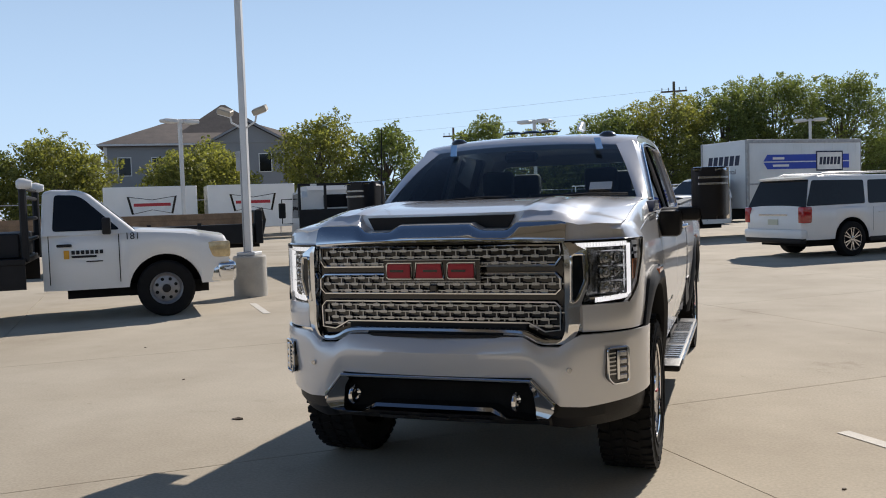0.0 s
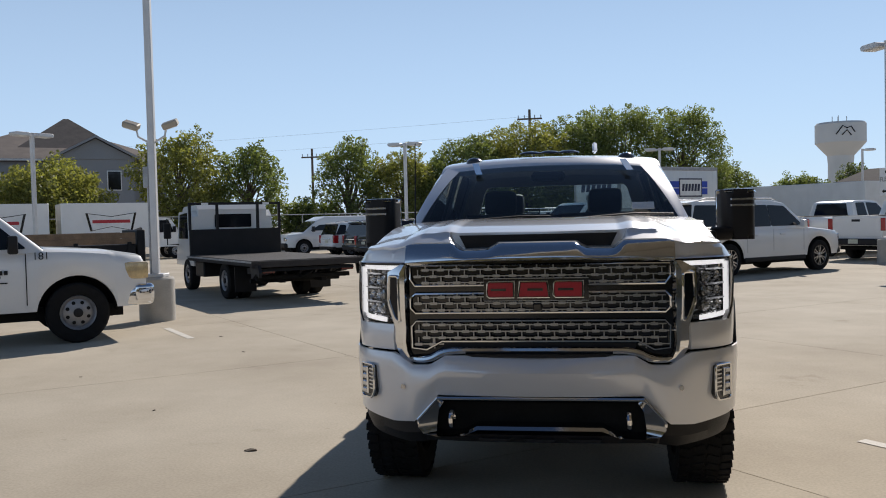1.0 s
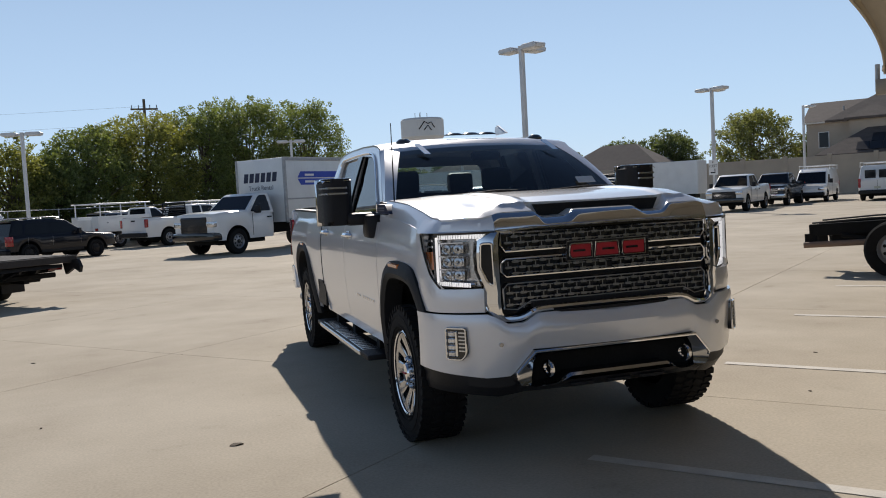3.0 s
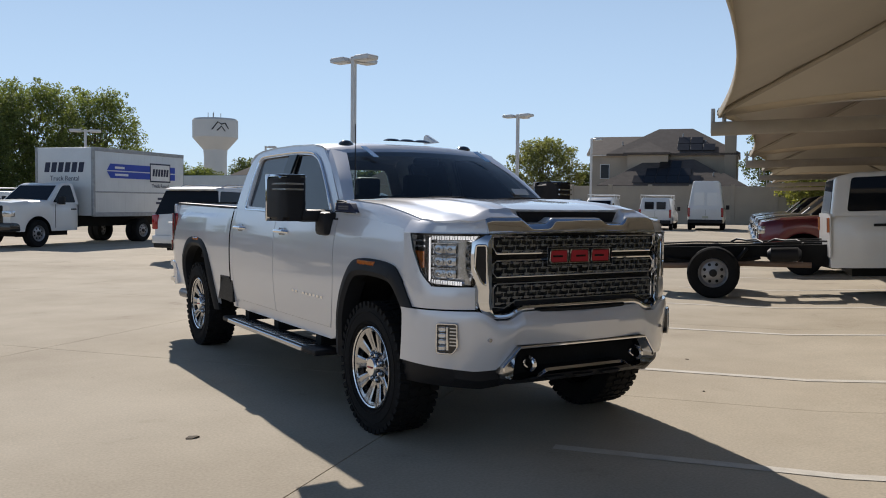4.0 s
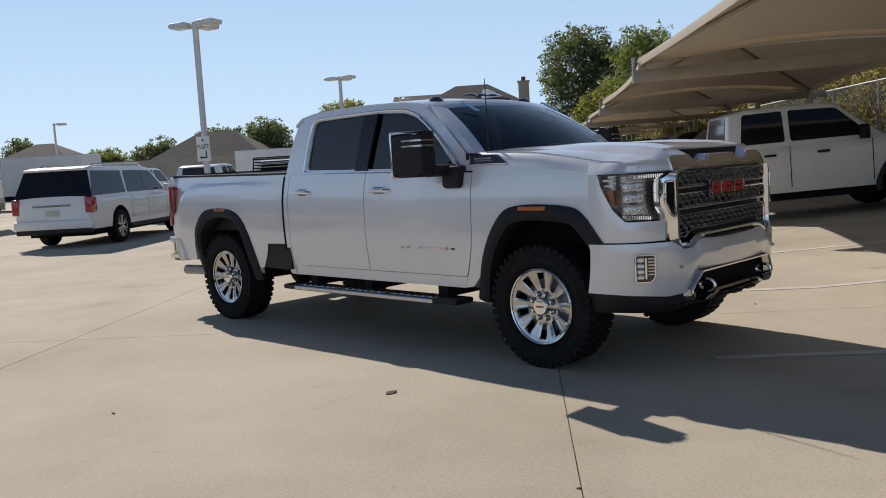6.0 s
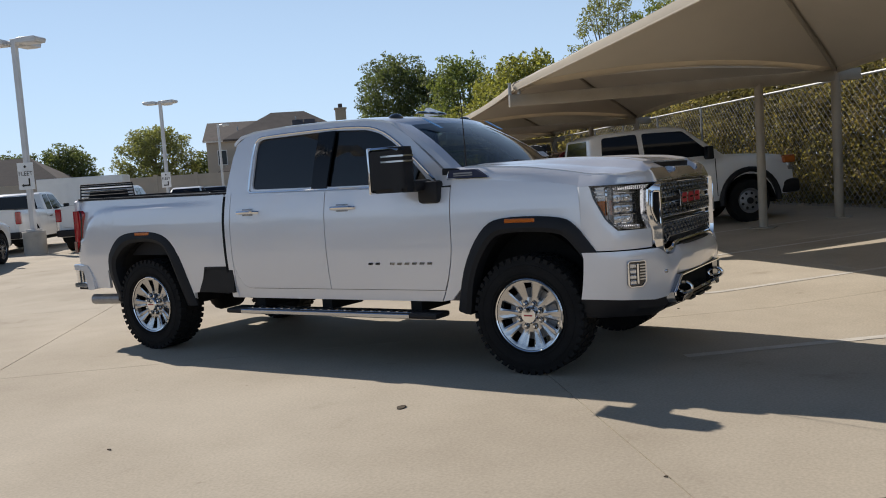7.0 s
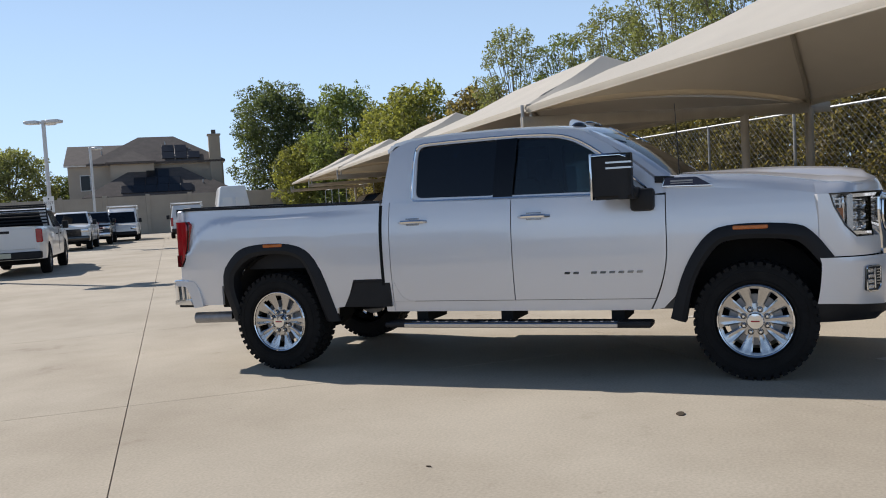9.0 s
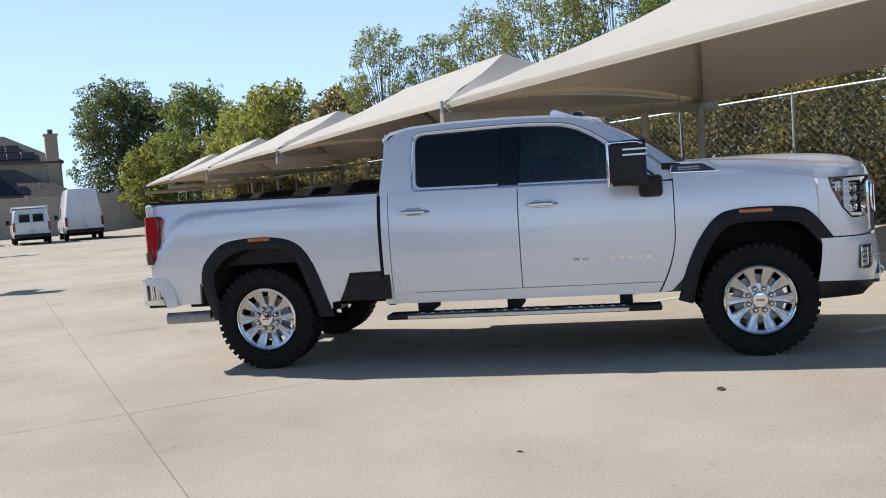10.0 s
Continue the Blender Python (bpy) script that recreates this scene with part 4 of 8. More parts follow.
# ---- hedge and trees ----
rng = random.Random(5)
hedge = thing("hedge", pose(0, 0, 0), "tall leafy brown and green vine hedge behind the fence", "hedge", kind="stuff")
for i, (leafm, nm) in enumerate(((LEAF_B, "brown_foliage"), (HEDGE_G, "olive_foliage"), (HEDGE_Y, "yellow_olive_foliage"))):
    for near in (True, False):
        spots = []
        for k in range(225):
            v = -39 + 99 * (k + rng.random()) / 225
            if (-6 < v < 27) != near:
                continue
            for _ in range(6 if near else 4):
                top = 3.55 + 0.35 * math.sin(v * 0.9) + 0.25 * math.sin(v * 2.3)
                c = (*lot(9.0 + rng.uniform(0, 1.0), v + rng.uniform(-0.5, 0.5)), rng.uniform(0.3, top))
                spots.append((c, (0.6, 0.6, 0.55), 190 if near else 70))
        leaf_mesh(nm, spots, 0.05 if near else 0.10, leafm, hedge, 50 + 2 * i + near)
bm = bmesh.new()
for k in range(75):
    x, y = lot(9.6 + rng.uniform(-0.2, 0.2), -38 + 96 * k / 75)
    tube(bm, [(x, y, 0.2), (x + rng.uniform(-0.3, 0.3), y + rng.uniform(-0.3, 0.3), 3.4)], [0.05, 0.015], 5)
part("stems", bm, BARK, hedge)

G_, D_, Y_, O_ = LEAF_G, LEAF_D, LEAF_Y, LEAF_B
sd = 100
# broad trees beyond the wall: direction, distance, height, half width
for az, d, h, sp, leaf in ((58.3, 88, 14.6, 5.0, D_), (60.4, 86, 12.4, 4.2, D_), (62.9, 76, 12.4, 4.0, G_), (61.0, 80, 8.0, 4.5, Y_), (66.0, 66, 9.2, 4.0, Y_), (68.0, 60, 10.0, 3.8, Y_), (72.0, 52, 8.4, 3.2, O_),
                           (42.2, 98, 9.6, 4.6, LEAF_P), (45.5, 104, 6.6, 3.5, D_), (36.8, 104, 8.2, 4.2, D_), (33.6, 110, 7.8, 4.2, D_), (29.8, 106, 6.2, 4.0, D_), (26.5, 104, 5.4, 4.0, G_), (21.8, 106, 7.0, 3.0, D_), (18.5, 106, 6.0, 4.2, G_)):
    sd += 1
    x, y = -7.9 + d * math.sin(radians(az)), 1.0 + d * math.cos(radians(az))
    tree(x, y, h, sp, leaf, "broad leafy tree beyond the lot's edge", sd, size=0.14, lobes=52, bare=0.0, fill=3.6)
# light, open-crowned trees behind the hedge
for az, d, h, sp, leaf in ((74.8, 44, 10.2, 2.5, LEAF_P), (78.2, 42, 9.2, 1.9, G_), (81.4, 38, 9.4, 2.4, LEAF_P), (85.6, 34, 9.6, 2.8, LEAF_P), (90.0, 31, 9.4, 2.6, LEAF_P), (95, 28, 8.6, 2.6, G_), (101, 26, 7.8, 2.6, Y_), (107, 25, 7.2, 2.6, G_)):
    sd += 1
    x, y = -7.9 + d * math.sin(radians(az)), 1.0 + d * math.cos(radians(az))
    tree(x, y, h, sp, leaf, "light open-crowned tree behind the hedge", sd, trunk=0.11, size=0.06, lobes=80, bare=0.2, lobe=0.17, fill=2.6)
# the row along the back of the lot: place along the row, height, half width
for v, h, sp, leaf in ((-24, 6.6, 4.6, G_), (-17, 6.2, 4.0, Y_), (-11, 6.0, 3.6, G_), (-5.6, 5.9, 3.6, Y_), (2.4, 5.6, 3.8, Y_), (9.5, 7.3, 3.2, Y_), (13.9, 6.9, 2.7, G_), (17.6, 3.2, 2.0, G_), (20.4, 7.2, 2.5, G_),
                       (24.3, 6.4, 3.2, Y_), (27.0, 5.6, 3.0, G_), (29.8, 7.8, 3.5, G_), (35.0, 8.9, 4.3, Y_), (40.5, 10.0, 3.9, G_), (44.6, 10.8, 4.4, G_), (50.8, 10.8, 4.1, G_), (55.5, 6.0, 3.0, G_)):
    sd += 1
    x, y = lot(-48 + 0.7 * math.sin(sd), v)
    tree(x, y, h, sp, leaf, "broad leafy tree beyond the back fence", sd, size=0.10, lobes=50, bare=0.0, fill=3.6)

# ---- wall, houses, tower ----
wall_far = thing("wall_far", pose(0, 0, 0), "long beige panel wall closing the lot", "wall", kind="structure")
for k in range(18):
    u = -46 + 3.6 * k
    part("wall_panel", B(0.16, 3.44, -0.1, 0.1, 0, 3.35, 0.01), STUCCO, wall_far).matrix_local = pose(*lot(u, 75), 0, 0, 0, math.degrees(-LOT) - 0)
    part("wall_pier", B(-0.18, 0.18, -0.16, 0.16, 0, 3.5, 0.02), STUCCO, wall_far).matrix_local = pose(*lot(u, 75), 0, 0, 0, math.degrees(-LOT))


def hip_roof(bm, x0, x1, y0, y1, z, h, over=0.5, ridge=None):
    x0, x1, y0, y1 = x0 - over, x1 + over, y0 - over, y1 + over
    w, d = x1 - x0, y1 - y0
    if w >= d:
        a, b = Vector((x0 + d / 2, (y0 + y1) / 2, z + h)), Vector((x1 - d / 2, (y0 + y1) / 2, z + h))
    else:
        a, b = Vector(((x0 + x1) / 2, y0 + w / 2, z + h)), Vector(((x0 + x1) / 2, y1 - w / 2, z + h))
    c = [Vector(p) for p in ((x0, y0, z), (x1, y0, z), (x1, y1, z), (x0, y1, z))]
    low = [p - Vector((0, 0, 0.22)) for p in c]
    va, vb = bm.verts.new(a), bm.verts.new(b)
    vc, vl = [bm.verts.new(p) for p in c], [bm.verts.new(p) for p in low]
    if w >= d:
        fs = ((vc[0], vc[1], vb, va), (vc[1], vc[2], vb), (vc[2], vc[3], va, vb), (vc[3], vc[0], va))
    else:
        fs = ((vc[0], vc[1], va), (vc[1], vc[2], vb, va), (vc[2], vc[3], vb), (vc[3], vc[0], va, vb))
    for f in fs:
        bm.faces.new(f)
    for i in range(4):
        bm.faces.new((vl[i], vl[(i + 1) % 4], vc[(i + 1) % 4], vc[i]))
    bm.faces.new(vl[::-1])
    return bm


def house_window(t, x0, x1, y, z0, z1):
    w = part("window", B(x0, x1, y - 0.06, y + 0.05, z0, z1, 0.01), PLASTICW, t)
    part("pane", B(x0 + 0.07, x1 - 0.07, y - 0.075, y - 0.055, z0 + 0.07, z1 - 0.07), DKGLASS, w)


# the tan house with the chimney: its face looks back along -v (local -y)
hx = lot(-4.4, 88)
t = thing("house", pose(*hx, 0, 0, 0, -math.degrees(LOT)), "two-storey tan house with brown hip roofs and solar panels", "house")
part("wall", B(-9.7, 5.5, 0, 9, 0, 7.0), STUCCO, t)
part("bay_wall", B(-5.6, -1.4, -1.2, 0, 0, 7.0), STUCCO, t)
part("eave", B(-10.0, 5.7, -0.45, 0, 6.85, 7.05), PLASTICW, t)
bm = bmesh.new()
prism(bm, [(-0.6, 7.0), (4.5, 9.25), (9.6, 7.0)], "x", -10.0, -3.0)
part("side_roof", bm, SHINGLE, t, "brown shingle gable roof")
part("roof", hip_roof(bmesh.new(), -7.4, 5.2, 0, 9, 7.08, 2.95), SHINGLE, t, "brown shingle hip roof")
part("upper_roof", hip_roof(bmesh.new(), -5.6, -1.6, -1.2, 3, 7.12, 1.3, 0.4), SHINGLE, t)
part("lower_roof", hip_roof(bmesh.new(), -7.6, 5.4, -4.8, 3.5, 3.6, 2.8), SHINGLE, t)
part("lower_wall", B(-7.5, 5.4, -4.5, 0, 0, 3.6), STUCCO, t)
part("porch_roof", hip_roof(bmesh.new(), 2.0, 6.4, -6.0, -1.0, 3.4, 1.5, 0.3), SHINGLE, t)
part("chimney", B(4.15, 5.3, -0.5, 0.8, 0, 9.7, 0.03), STUCCO, t)
part("chimney_crown", B(4.05, 5.4, -0.6, 0.9, 9.6, 9.75, 0.02), STUCCO, t)
part("chimney_cap", B(4.5, 4.95, -0.1, 0.4, 9.75, 10.2, 0.03), SHINGLE, t)
SL = math.atan2(2.8, 4.65)
for j, (n, x0) in enumerate(((6, -4.6), (4, -3.4), (2, -2.2))):
    for k in range(n):
        m = pose(x0 + 1.12 * k, -5.3 + 0.35 + 1.55 * math.cos(SL) * j, 3.78 + 0.02 + 1.55 * math.sin(SL) * j, math.degrees(SL), 0, 0)
        part("solar_panel", B(0, 1.07, 0, 1.5, 0.05, 0.09, 0.005), SOLAR, t).matrix_local = m
SU = math.atan2(2.95, 5.0)
for j, n in enumerate((3, 2)):
    for k in range(n):
        part("solar_panel", B(0, 1.2, 0, 1.5, 0.05, 0.09, 0.005), SOLAR, t).matrix_local = pose(-0.6 + 1.3 * k, -0.2 + 1.6 * math.cos(SU) * j, 7.3 + 1.6 * math.sin(SU) * j, math.degrees(SU), 0, 0)
for x, y, z in ((-0.2, 2.6, 9.0), (2.2, 1.8, 8.2), (-6.5, 2.0, 8.2), (3.2, -3.6, 4.6)):
    part("roof_vent", lathe(bmesh.new(), [(z - 0.4, 0.07), (z + 0.35, 0.07)], 8, "z", (x, y, 0)), GALV, t)
house_window(t, -8.6, -7.6, 0, 4.4, 6.0)

t = thing("apartment_building", pose(-42.9, 58.7, 0, 0, 0, 36), "grey sided apartment building with brown hip and gable roofs", "house")
part("wall", B(-7.5, 10, 0, 12, 0, 7.3), SIDING, t)
part("roof", hip_roof(bmesh.new(), -7.5, 10, 0, 12, 7.3, 2.7), SHINGLE, t)
part("peak_roof", hip_roof(bmesh.new(), -2.2, 7.4, 1.4, 10.6, 7.45, 3.85), SHINGLE, t)
part("wing_wall", B(1.2, 7.0, -3, 0, 0, 7.2), SIDING, t)
part("gable", prism(bmesh.new(), [(1.0, 7.1), (4.1, 8.75), (7.2, 7.1)], "y", -3.1, 6.0), SIDING, t)
for s in (-1, 1):
    a, b = (4.1 + s * 3.5, 6.98), (4.1, 8.85)
    part("gable_roof", prism(bmesh.new(), [a, b, (b[0], b[1] + 0.16), (a[0], a[1] + 0.16)], "y", -3.5, 6.5), SHINGLE, t)
    part("barge_board", prism(bmesh.new(), [(a[0], a[1] - 0.06), (b[0], b[1] - 0.06), (b[0], b[1] + 0.14), (a[0], a[1] + 0.14)], "y", -3.56, -3.51), SIDING, t)
part("gutter", B(-8.05, 10.5, -0.62, -0.5, 7.12, 7.28, 0.02), LAMPGREY, t)
for x0 in (-6.5, -3.8, -1.2, 2.2, 4.9, 8.2):
    house_window(t, x0, x0 + 1.1, -3 if 1 < x0 < 7 else 0, 4.6, 6.2)
    house_window(t, x0, x0 + 1.1, -3 if 1 < x0 < 7 else 0, 1.2, 2.8)
part("corner_board", B(-7.56, -7.3, -0.03, 0.2, 0, 7.3), LAMPGREY, t)
part("belt_board", B(-7.5, 10, -0.03, 0.0, 3.5, 3.68), LAMPGREY, t)

for (u, v, w, h) in ((-34, 84, 12, 3.0), (-52, 80, 10, 2.6)):
    t = thing("house", pose(*lot(u, v), 0, 0, 0, -math.degrees(LOT)), "low brown-roofed house beyond the wall", "house")
    part("wall", B(-w / 2, w / 2, 0, 8, 0, 3.4), STUCCO, t)
    part("roof", hip_roof(bmesh.new(), -w / 2, w / 2, 0, 8, 3.4, h), SHINGLE, t)
    house_window(t, -2, -1, 0, 1.2, 2.5)

TOWERW = mat("tower_white", (0.62, 0.62, 0.60), 0.7, var=0.06, scale=0.1)
tx, ty = 70.2, 242.1
TS = 0.64
t = thing("water_tower", pose(tx, ty, 0), "pale grey pedestal water tower with a dark emblem", "water tower")
part("stem", lathe(bmesh.new(), [(0, 5.2 * TS), (22 * TS, 5.0 * TS), (27 * TS, 5.4 * TS)], 36, "z"), TOWERW, t)
part("tank", lathe(bmesh.new(), [(a * TS, b * TS) for a, b in ((25.5, 5.2), (27.5, 7.0), (30.5, 9.6), (31, 10), (38.6, 10), (39.4, 9.4), (39.8, 3))], 48, "z"), TOWERW, t)
bm = bmesh.new()
for q in (0.4, 1.6, 2.8, 4.2):
    tube(bm, [(2 * math.cos(q), 2 * math.sin(q), 39.5 * TS), (2 * math.cos(q), 2 * math.sin(q), 42.3 * TS)], 0.1, 6)
tagged(part("antenna_cluster", bm, GALV, t), kind="stuff")
bm = bmesh.new()
for pts in (((-1.0, 34.0), (0.6, 37.4), (1.6, 36.4), (2.6, 37.0), (3.6, 34.6)), ((0.4, 33.6), (1.6, 35.6), (2.6, 33.4))):
    path = []
    for a, z in pts:
        q = -math.pi / 2 - 0.28 + a * 0.16
        path.append((10.08 * TS * math.cos(q), 10.08 * TS * math.sin(q), z * TS))
    tube(bm, path, 0.16, 6)
part("emblem", bm, FLARE, t, "dark line emblem")

for (x, y, h) in ((-4.0, 72, 11.2), (-26, 78, 9.0)):
    t = thing("utility_pole", pose(x, y, 0), "wooden utility pole with a cross-arm", "utility pole", "utility poles")
    part("pole", tube(bmesh.new(), [(0, 0, 0), (0, 0, h)], [0.16, 0.11], 10), BARK, t)
    part("cross_arm", B(-1.1, 1.1, -0.06, 0.06, h - 0.9, h - 0.76), BARK, t)
    for k in (-1, -0.45, 0.45, 1):
        part("insulator", lathe(bmesh.new(), [(h - 0.76, 0.03), (h - 0.5, 0.05)], 8, "z", (k, 0, 0)), GALV, t)
t = thing("power_lines", pose(0, 0, 0), "thin black overhead power lines", "cable", kind="stuff")
bm = bmesh.new()
for dz in (0, -1.4):
    p, q = Vector((-90, 86, 10.5 + dz)), Vector((-4, 72, 10.6 + dz))
    tube(bm, [p.lerp(q, f) - Vector((0, 0, 2.0 * f * (1 - f))) for f in lin(0, 1, 9)], 0.006, 4)
part("wires", bm, BLACK, t)

back_fence = thing("back_fence", pose(0, 0, 0), "far chain-link fence in front of the trees", "fence")
for k in range(30):
    x, y = lot(-42.5, -30 + 3 * k)
    part("post", tube(bmesh.new(), [(x, y, 0), (x, y, 2.1)], 0.03, 6), GALV, back_fence)
for z in (0.08, 2.08):
    part("rail", tube(bmesh.new(), [(*lot(-42.5, -30), z), (*lot(-42.5, 57), z)], 0.025, 6), GALV, back_fence)

# ---- the pearl-white heavy-duty pickup: front axle at the origin, nose towards -y ----


def soft(pts, n=3, closed=False):
    """Corner-cutting: a smooth line from a coarse one."""
    pts = [Vector(p) for p in pts]
    for _ in range(n):
        out = [] if closed else [pts[0]]
        k = len(pts)
        for i in range(k if closed else k - 1):
            a, b = pts[i], pts[(i + 1) % k]
            out += [a * 0.75 + b * 0.25, a * 0.25 + b * 0.75]
        if not closed:
            out.append(pts[-1])
        pts = out
    return pts


def mirror_x(bm, s):
    if s < 0:
        return bm
    for v in bm.verts:
        v.co.x = -v.co.x
    bmesh.ops.reverse_faces(bm, faces=bm.faces)
    return bm


DARKCHROME = mat("dark_chrome", (0.42, 0.43, 0.45), 0.10, 1.0, 0, 0.05, 6)
LAMPBOWL = mat("lamp_bowl_grey", (0.62, 0.63, 0.65), 0.22, 0.9, 0, 0.2, 25)
NOSE = mat("bright_nose_metal", (0.62, 0.64, 0.67), 0.09, 1.0, 0, 0.04, 6)
truck = thing("pickup_truck", pose(-0.04, 0, 0), "pearl-white crew-cab heavy-duty pickup with a chrome mesh grille on big tyres", "pickup truck")

HW = line([(0.40, 0.935), (0.55, 0.957), (0.75, 0.984), (0.92, 0.996), (1.08, 0.998), (1.2, 0.992), (1.28, 0.981), (1.35, 0.966), (1.41, 0.950), (1.46, 0.937), (1.52, 0.925)])


def door_z(y):
    return 0.604


def belt_z(y):
    return 1.385 + 0.024 * (y - 0.7)


def foot(y, z):
    """The seam before the front door leans back towards its foot."""
    return 0.10 * max(0.0, (1.02 - z) / 0.42) ** 2 * max(0.0, 1 - abs(y - 0.602) / (0.5 if y > 0.602 else 0.06))


def side_panel(name, ys, zlo, zhi, label="", rows=16, out=lambda y, z: 0.0, material=None):
    """A body panel on each flank, standing between two lines, with its edges turned in."""
    for s in (-1, 1):
        grid = []
        for y in ys:
            a, b = zlo(y), zhi(y)
            grid.append([(-(HW(z) + out(y, z)), y + foot(y, z), z) for z in lin(a, b, rows)])
        bm = sheet(bmesh.new(), grid, (0.03, 0, 0))
        part(name, mirror_x(bm, s), material or PEARL, truck, label)


FA_OUT = [(0.60, 0.45), (0.50, 0.81), (0.33, 1.08), (0.17, 1.15), (-0.30, 1.14), (-0.41, 1.07), (-0.545, 0.88)]
FA_IN = [(0.49, 0.42), (0.42, 0.74), (0.27, 0.98), (0.15, 1.04), (-0.26, 1.03), (-0.345, 0.98), (-0.45, 0.84)]
RA_OUT = [(4.53, 0.44), (4.63, 0.84), (4.47, 1.07), (4.27, 1.155), (3.77, 1.15), (3.58, 0.98), (3.43, 0.43)]
RA_IN = [(4.42, 0.43), (4.51, 0.82), (4.36, 0.98), (4.20, 1.045), (3.83, 1.04), (3.69, 0.92), (3.56, 0.43)]


def arch_fn(pts):
    sm = sorted((p.x, p.y) for p in soft([(a, b) for a, b in pts], 2))
    return line([(y, z - 0.015) for y, z in sm])


fa, ra = arch_fn(FA_OUT), arch_fn(RA_OUT)
dense = lambda a, b, n: lin(a, b, n)
# front fender, doors, bedside
side_panel("front_fender", dense(-0.5, 0.598, 46), lambda y: fa(y) if y < 0.585 else 0.515, line([(-0.5, 1.335), (-0.2, 1.375), (0.2, 1.41), (0.598, 1.43)]),
           out=lambda y, z: -0.012 * max(0.0, (-0.15 - y) / 0.35) ** 2)
side_panel("front_door", dense(0.606, 1.808, 20), lambda y: door_z(y) + (0.0 if y > 0.66 else 0.0), belt_z)
side_panel("rear_door", dense(1.816, 2.888, 30), lambda y: door_z(y) + max(0.0, (y - 2.70) / 0.19) ** 3 * 0.22, belt_z)
side_panel("cab_lower_corner", dense(2.70, 2.888, 10), lambda y: door_z(y) - 0.004, lambda y: door_z(y) + max(0.0, (y - 2.70) / 0.19) ** 3 * 0.22 - 0.005 + 0.004, rows=5)
side_panel("cab_corner", dense(2.894, 2.966, 4), lambda y: 0.52, lambda y: 1.44)
bed_crease = line([(3.3, 1.385), (4.55, 1.385), (4.72, 1.36), (4.84, 1.28), (4.95, 1.10)])


def bed_out(y, z):
    """The bedside swells below a crease that runs along it and dips behind the wheel."""
    k = min(1.0, max(0.0, (y - 3.1) / 0.6))
    d = (bed_crease(y) - z) / 0.035
    return 0.026 * k * min(1.0, max(0.0, d)) ** 0.6 * (1 - 0.5 * min(1.0, max(0.0, (1.15 - z) / 0.4))) - 0.02 * max(0.0, (y - 4.85) / 0.21) ** 2


bed_lo = line([(2.985, 0.795), (3.25, 0.795), (3.36, 0.56), (3.45, 0.55)])
side_panel("bedside", sorted(set(dense(2.985, 5.06, 60) + [3.25, 3.30, 3.36, 3.45, 3.47, 4.62, 4.64])), lambda y: bed_lo(y) if y < 3.45 else (ra(y) if y < 4.635 else 0.585),
           line([(2.985, 1.445), (5.06, 1.478)]), rows=44,
           out=bed_out)
side_panel("rocker", dense(0.606, 2.966, 10), lambda y: door_z(y) - 0.092, lambda y: door_z(y) - 0.006, out=lambda y, z: -0.012, rows=6)

# arch flares
for nm, po, pi in (("front_flare", FA_OUT, FA_IN), ("rear_flare", RA_OUT, RA_IN)):
    for s in (-1, 1):
        a, b = soft([(y, z) for y, z in po], 2), soft([(y, z) for y, z in pi], 2)
        grid = []
        for p, q in zip(a, b):
            x0 = HW(p.y)
            k = 1.0 if nm == "rear_flare" else min(1.0, max(0.35, (p.x + 0.62) / 0.3))
            grid.append([(-x0 + 0.01, p.x, p.y), (-x0 - 0.014 * k, p.x, p.y), (-x0 - 0.034 * k, p.x * 0.75 + q.x * 0.25, p.y * 0.75 + q.y * 0.25), (-x0 - 0.04 * k, p.x * 0.3 + q.x * 0.7, p.y * 0.3 + q.y * 0.7), (-x0 - 0.02 * k, q.x, q.y), (-x0 + 0.10, q.x, q.y)])
        fl = part(nm, mirror_x(sheet(bmesh.new(), grid), s), FLARE, truck, "dark grey plastic arch flare")
        yy = (0.13, -0.11) if nm == "front_flare" else (4.13, 3.93)
        zz = 1.115
        part("side_marker", mirror_x(B(-HW(1.1) - 0.038, -HW(1.1) - 0.01, min(yy), max(yy), zz - 0.012, zz + 0.018, 0.006), s), AMBER, fl, "orange side marker")
        # wheel well
        yc = 0.0 if nm == "front_flare" else 4.04
        q = [(yc + 0.54 * math.cos(t), 0.45 + 0.60 * math.sin(t)) for t in lin(0, math.pi, 15)]
        part("wheel_well", mirror_x(sheet(bmesh.new(), [[(-0.94, y, z), (-0.55, y, z)] for y, z in q]), s), DARK, truck)

for y0, y1 in ((-0.60, 0.62), (3.44, 4.66)):
    for s in (-1, 1):
        part("inner_fender", B(min(s * 0.54, s * 0.56), max(s * 0.54, s * 0.56), y0, y1, 0.55, 1.16), DARK, truck)
# front corner under and round the headlights
PLAN = soft([(0.99, -0.44), (0.988, -0.50), (0.978, -0.58), (0.95, -0.67), (0.87, -0.765), (0.77, -0.83), (0.69, -0.865), (0.645, -0.88)], 3)
PLEN = [0.0]
for p, q in zip(PLAN, PLAN[1:]):
    PLEN.append(PLEN[-1] + (q - p).length)


def plan_pt(d):
    """The point at a length along the front corner's plan line."""
    for i in range(len(PLAN) - 1):
        if d <= PLEN[i + 1]:
            return PLAN[i].lerp(PLAN[i + 1], max(0.0, (d - PLEN[i]) / (PLEN[i + 1] - PLEN[i])))
    return PLAN[-1]


def plan_at(y):
    for i in range(len(PLAN) - 1):
        if PLAN[i + 1].y <= y:
            return PLEN[i] + (PLEN[i + 1] - PLEN[i]) * (PLAN[i].y - y) / (PLAN[i].y - PLAN[i + 1].y)
    return PLEN[-1]


def plan_end(x):
    return max(d for d, p in zip(PLEN, PLAN) if p.x >= x)


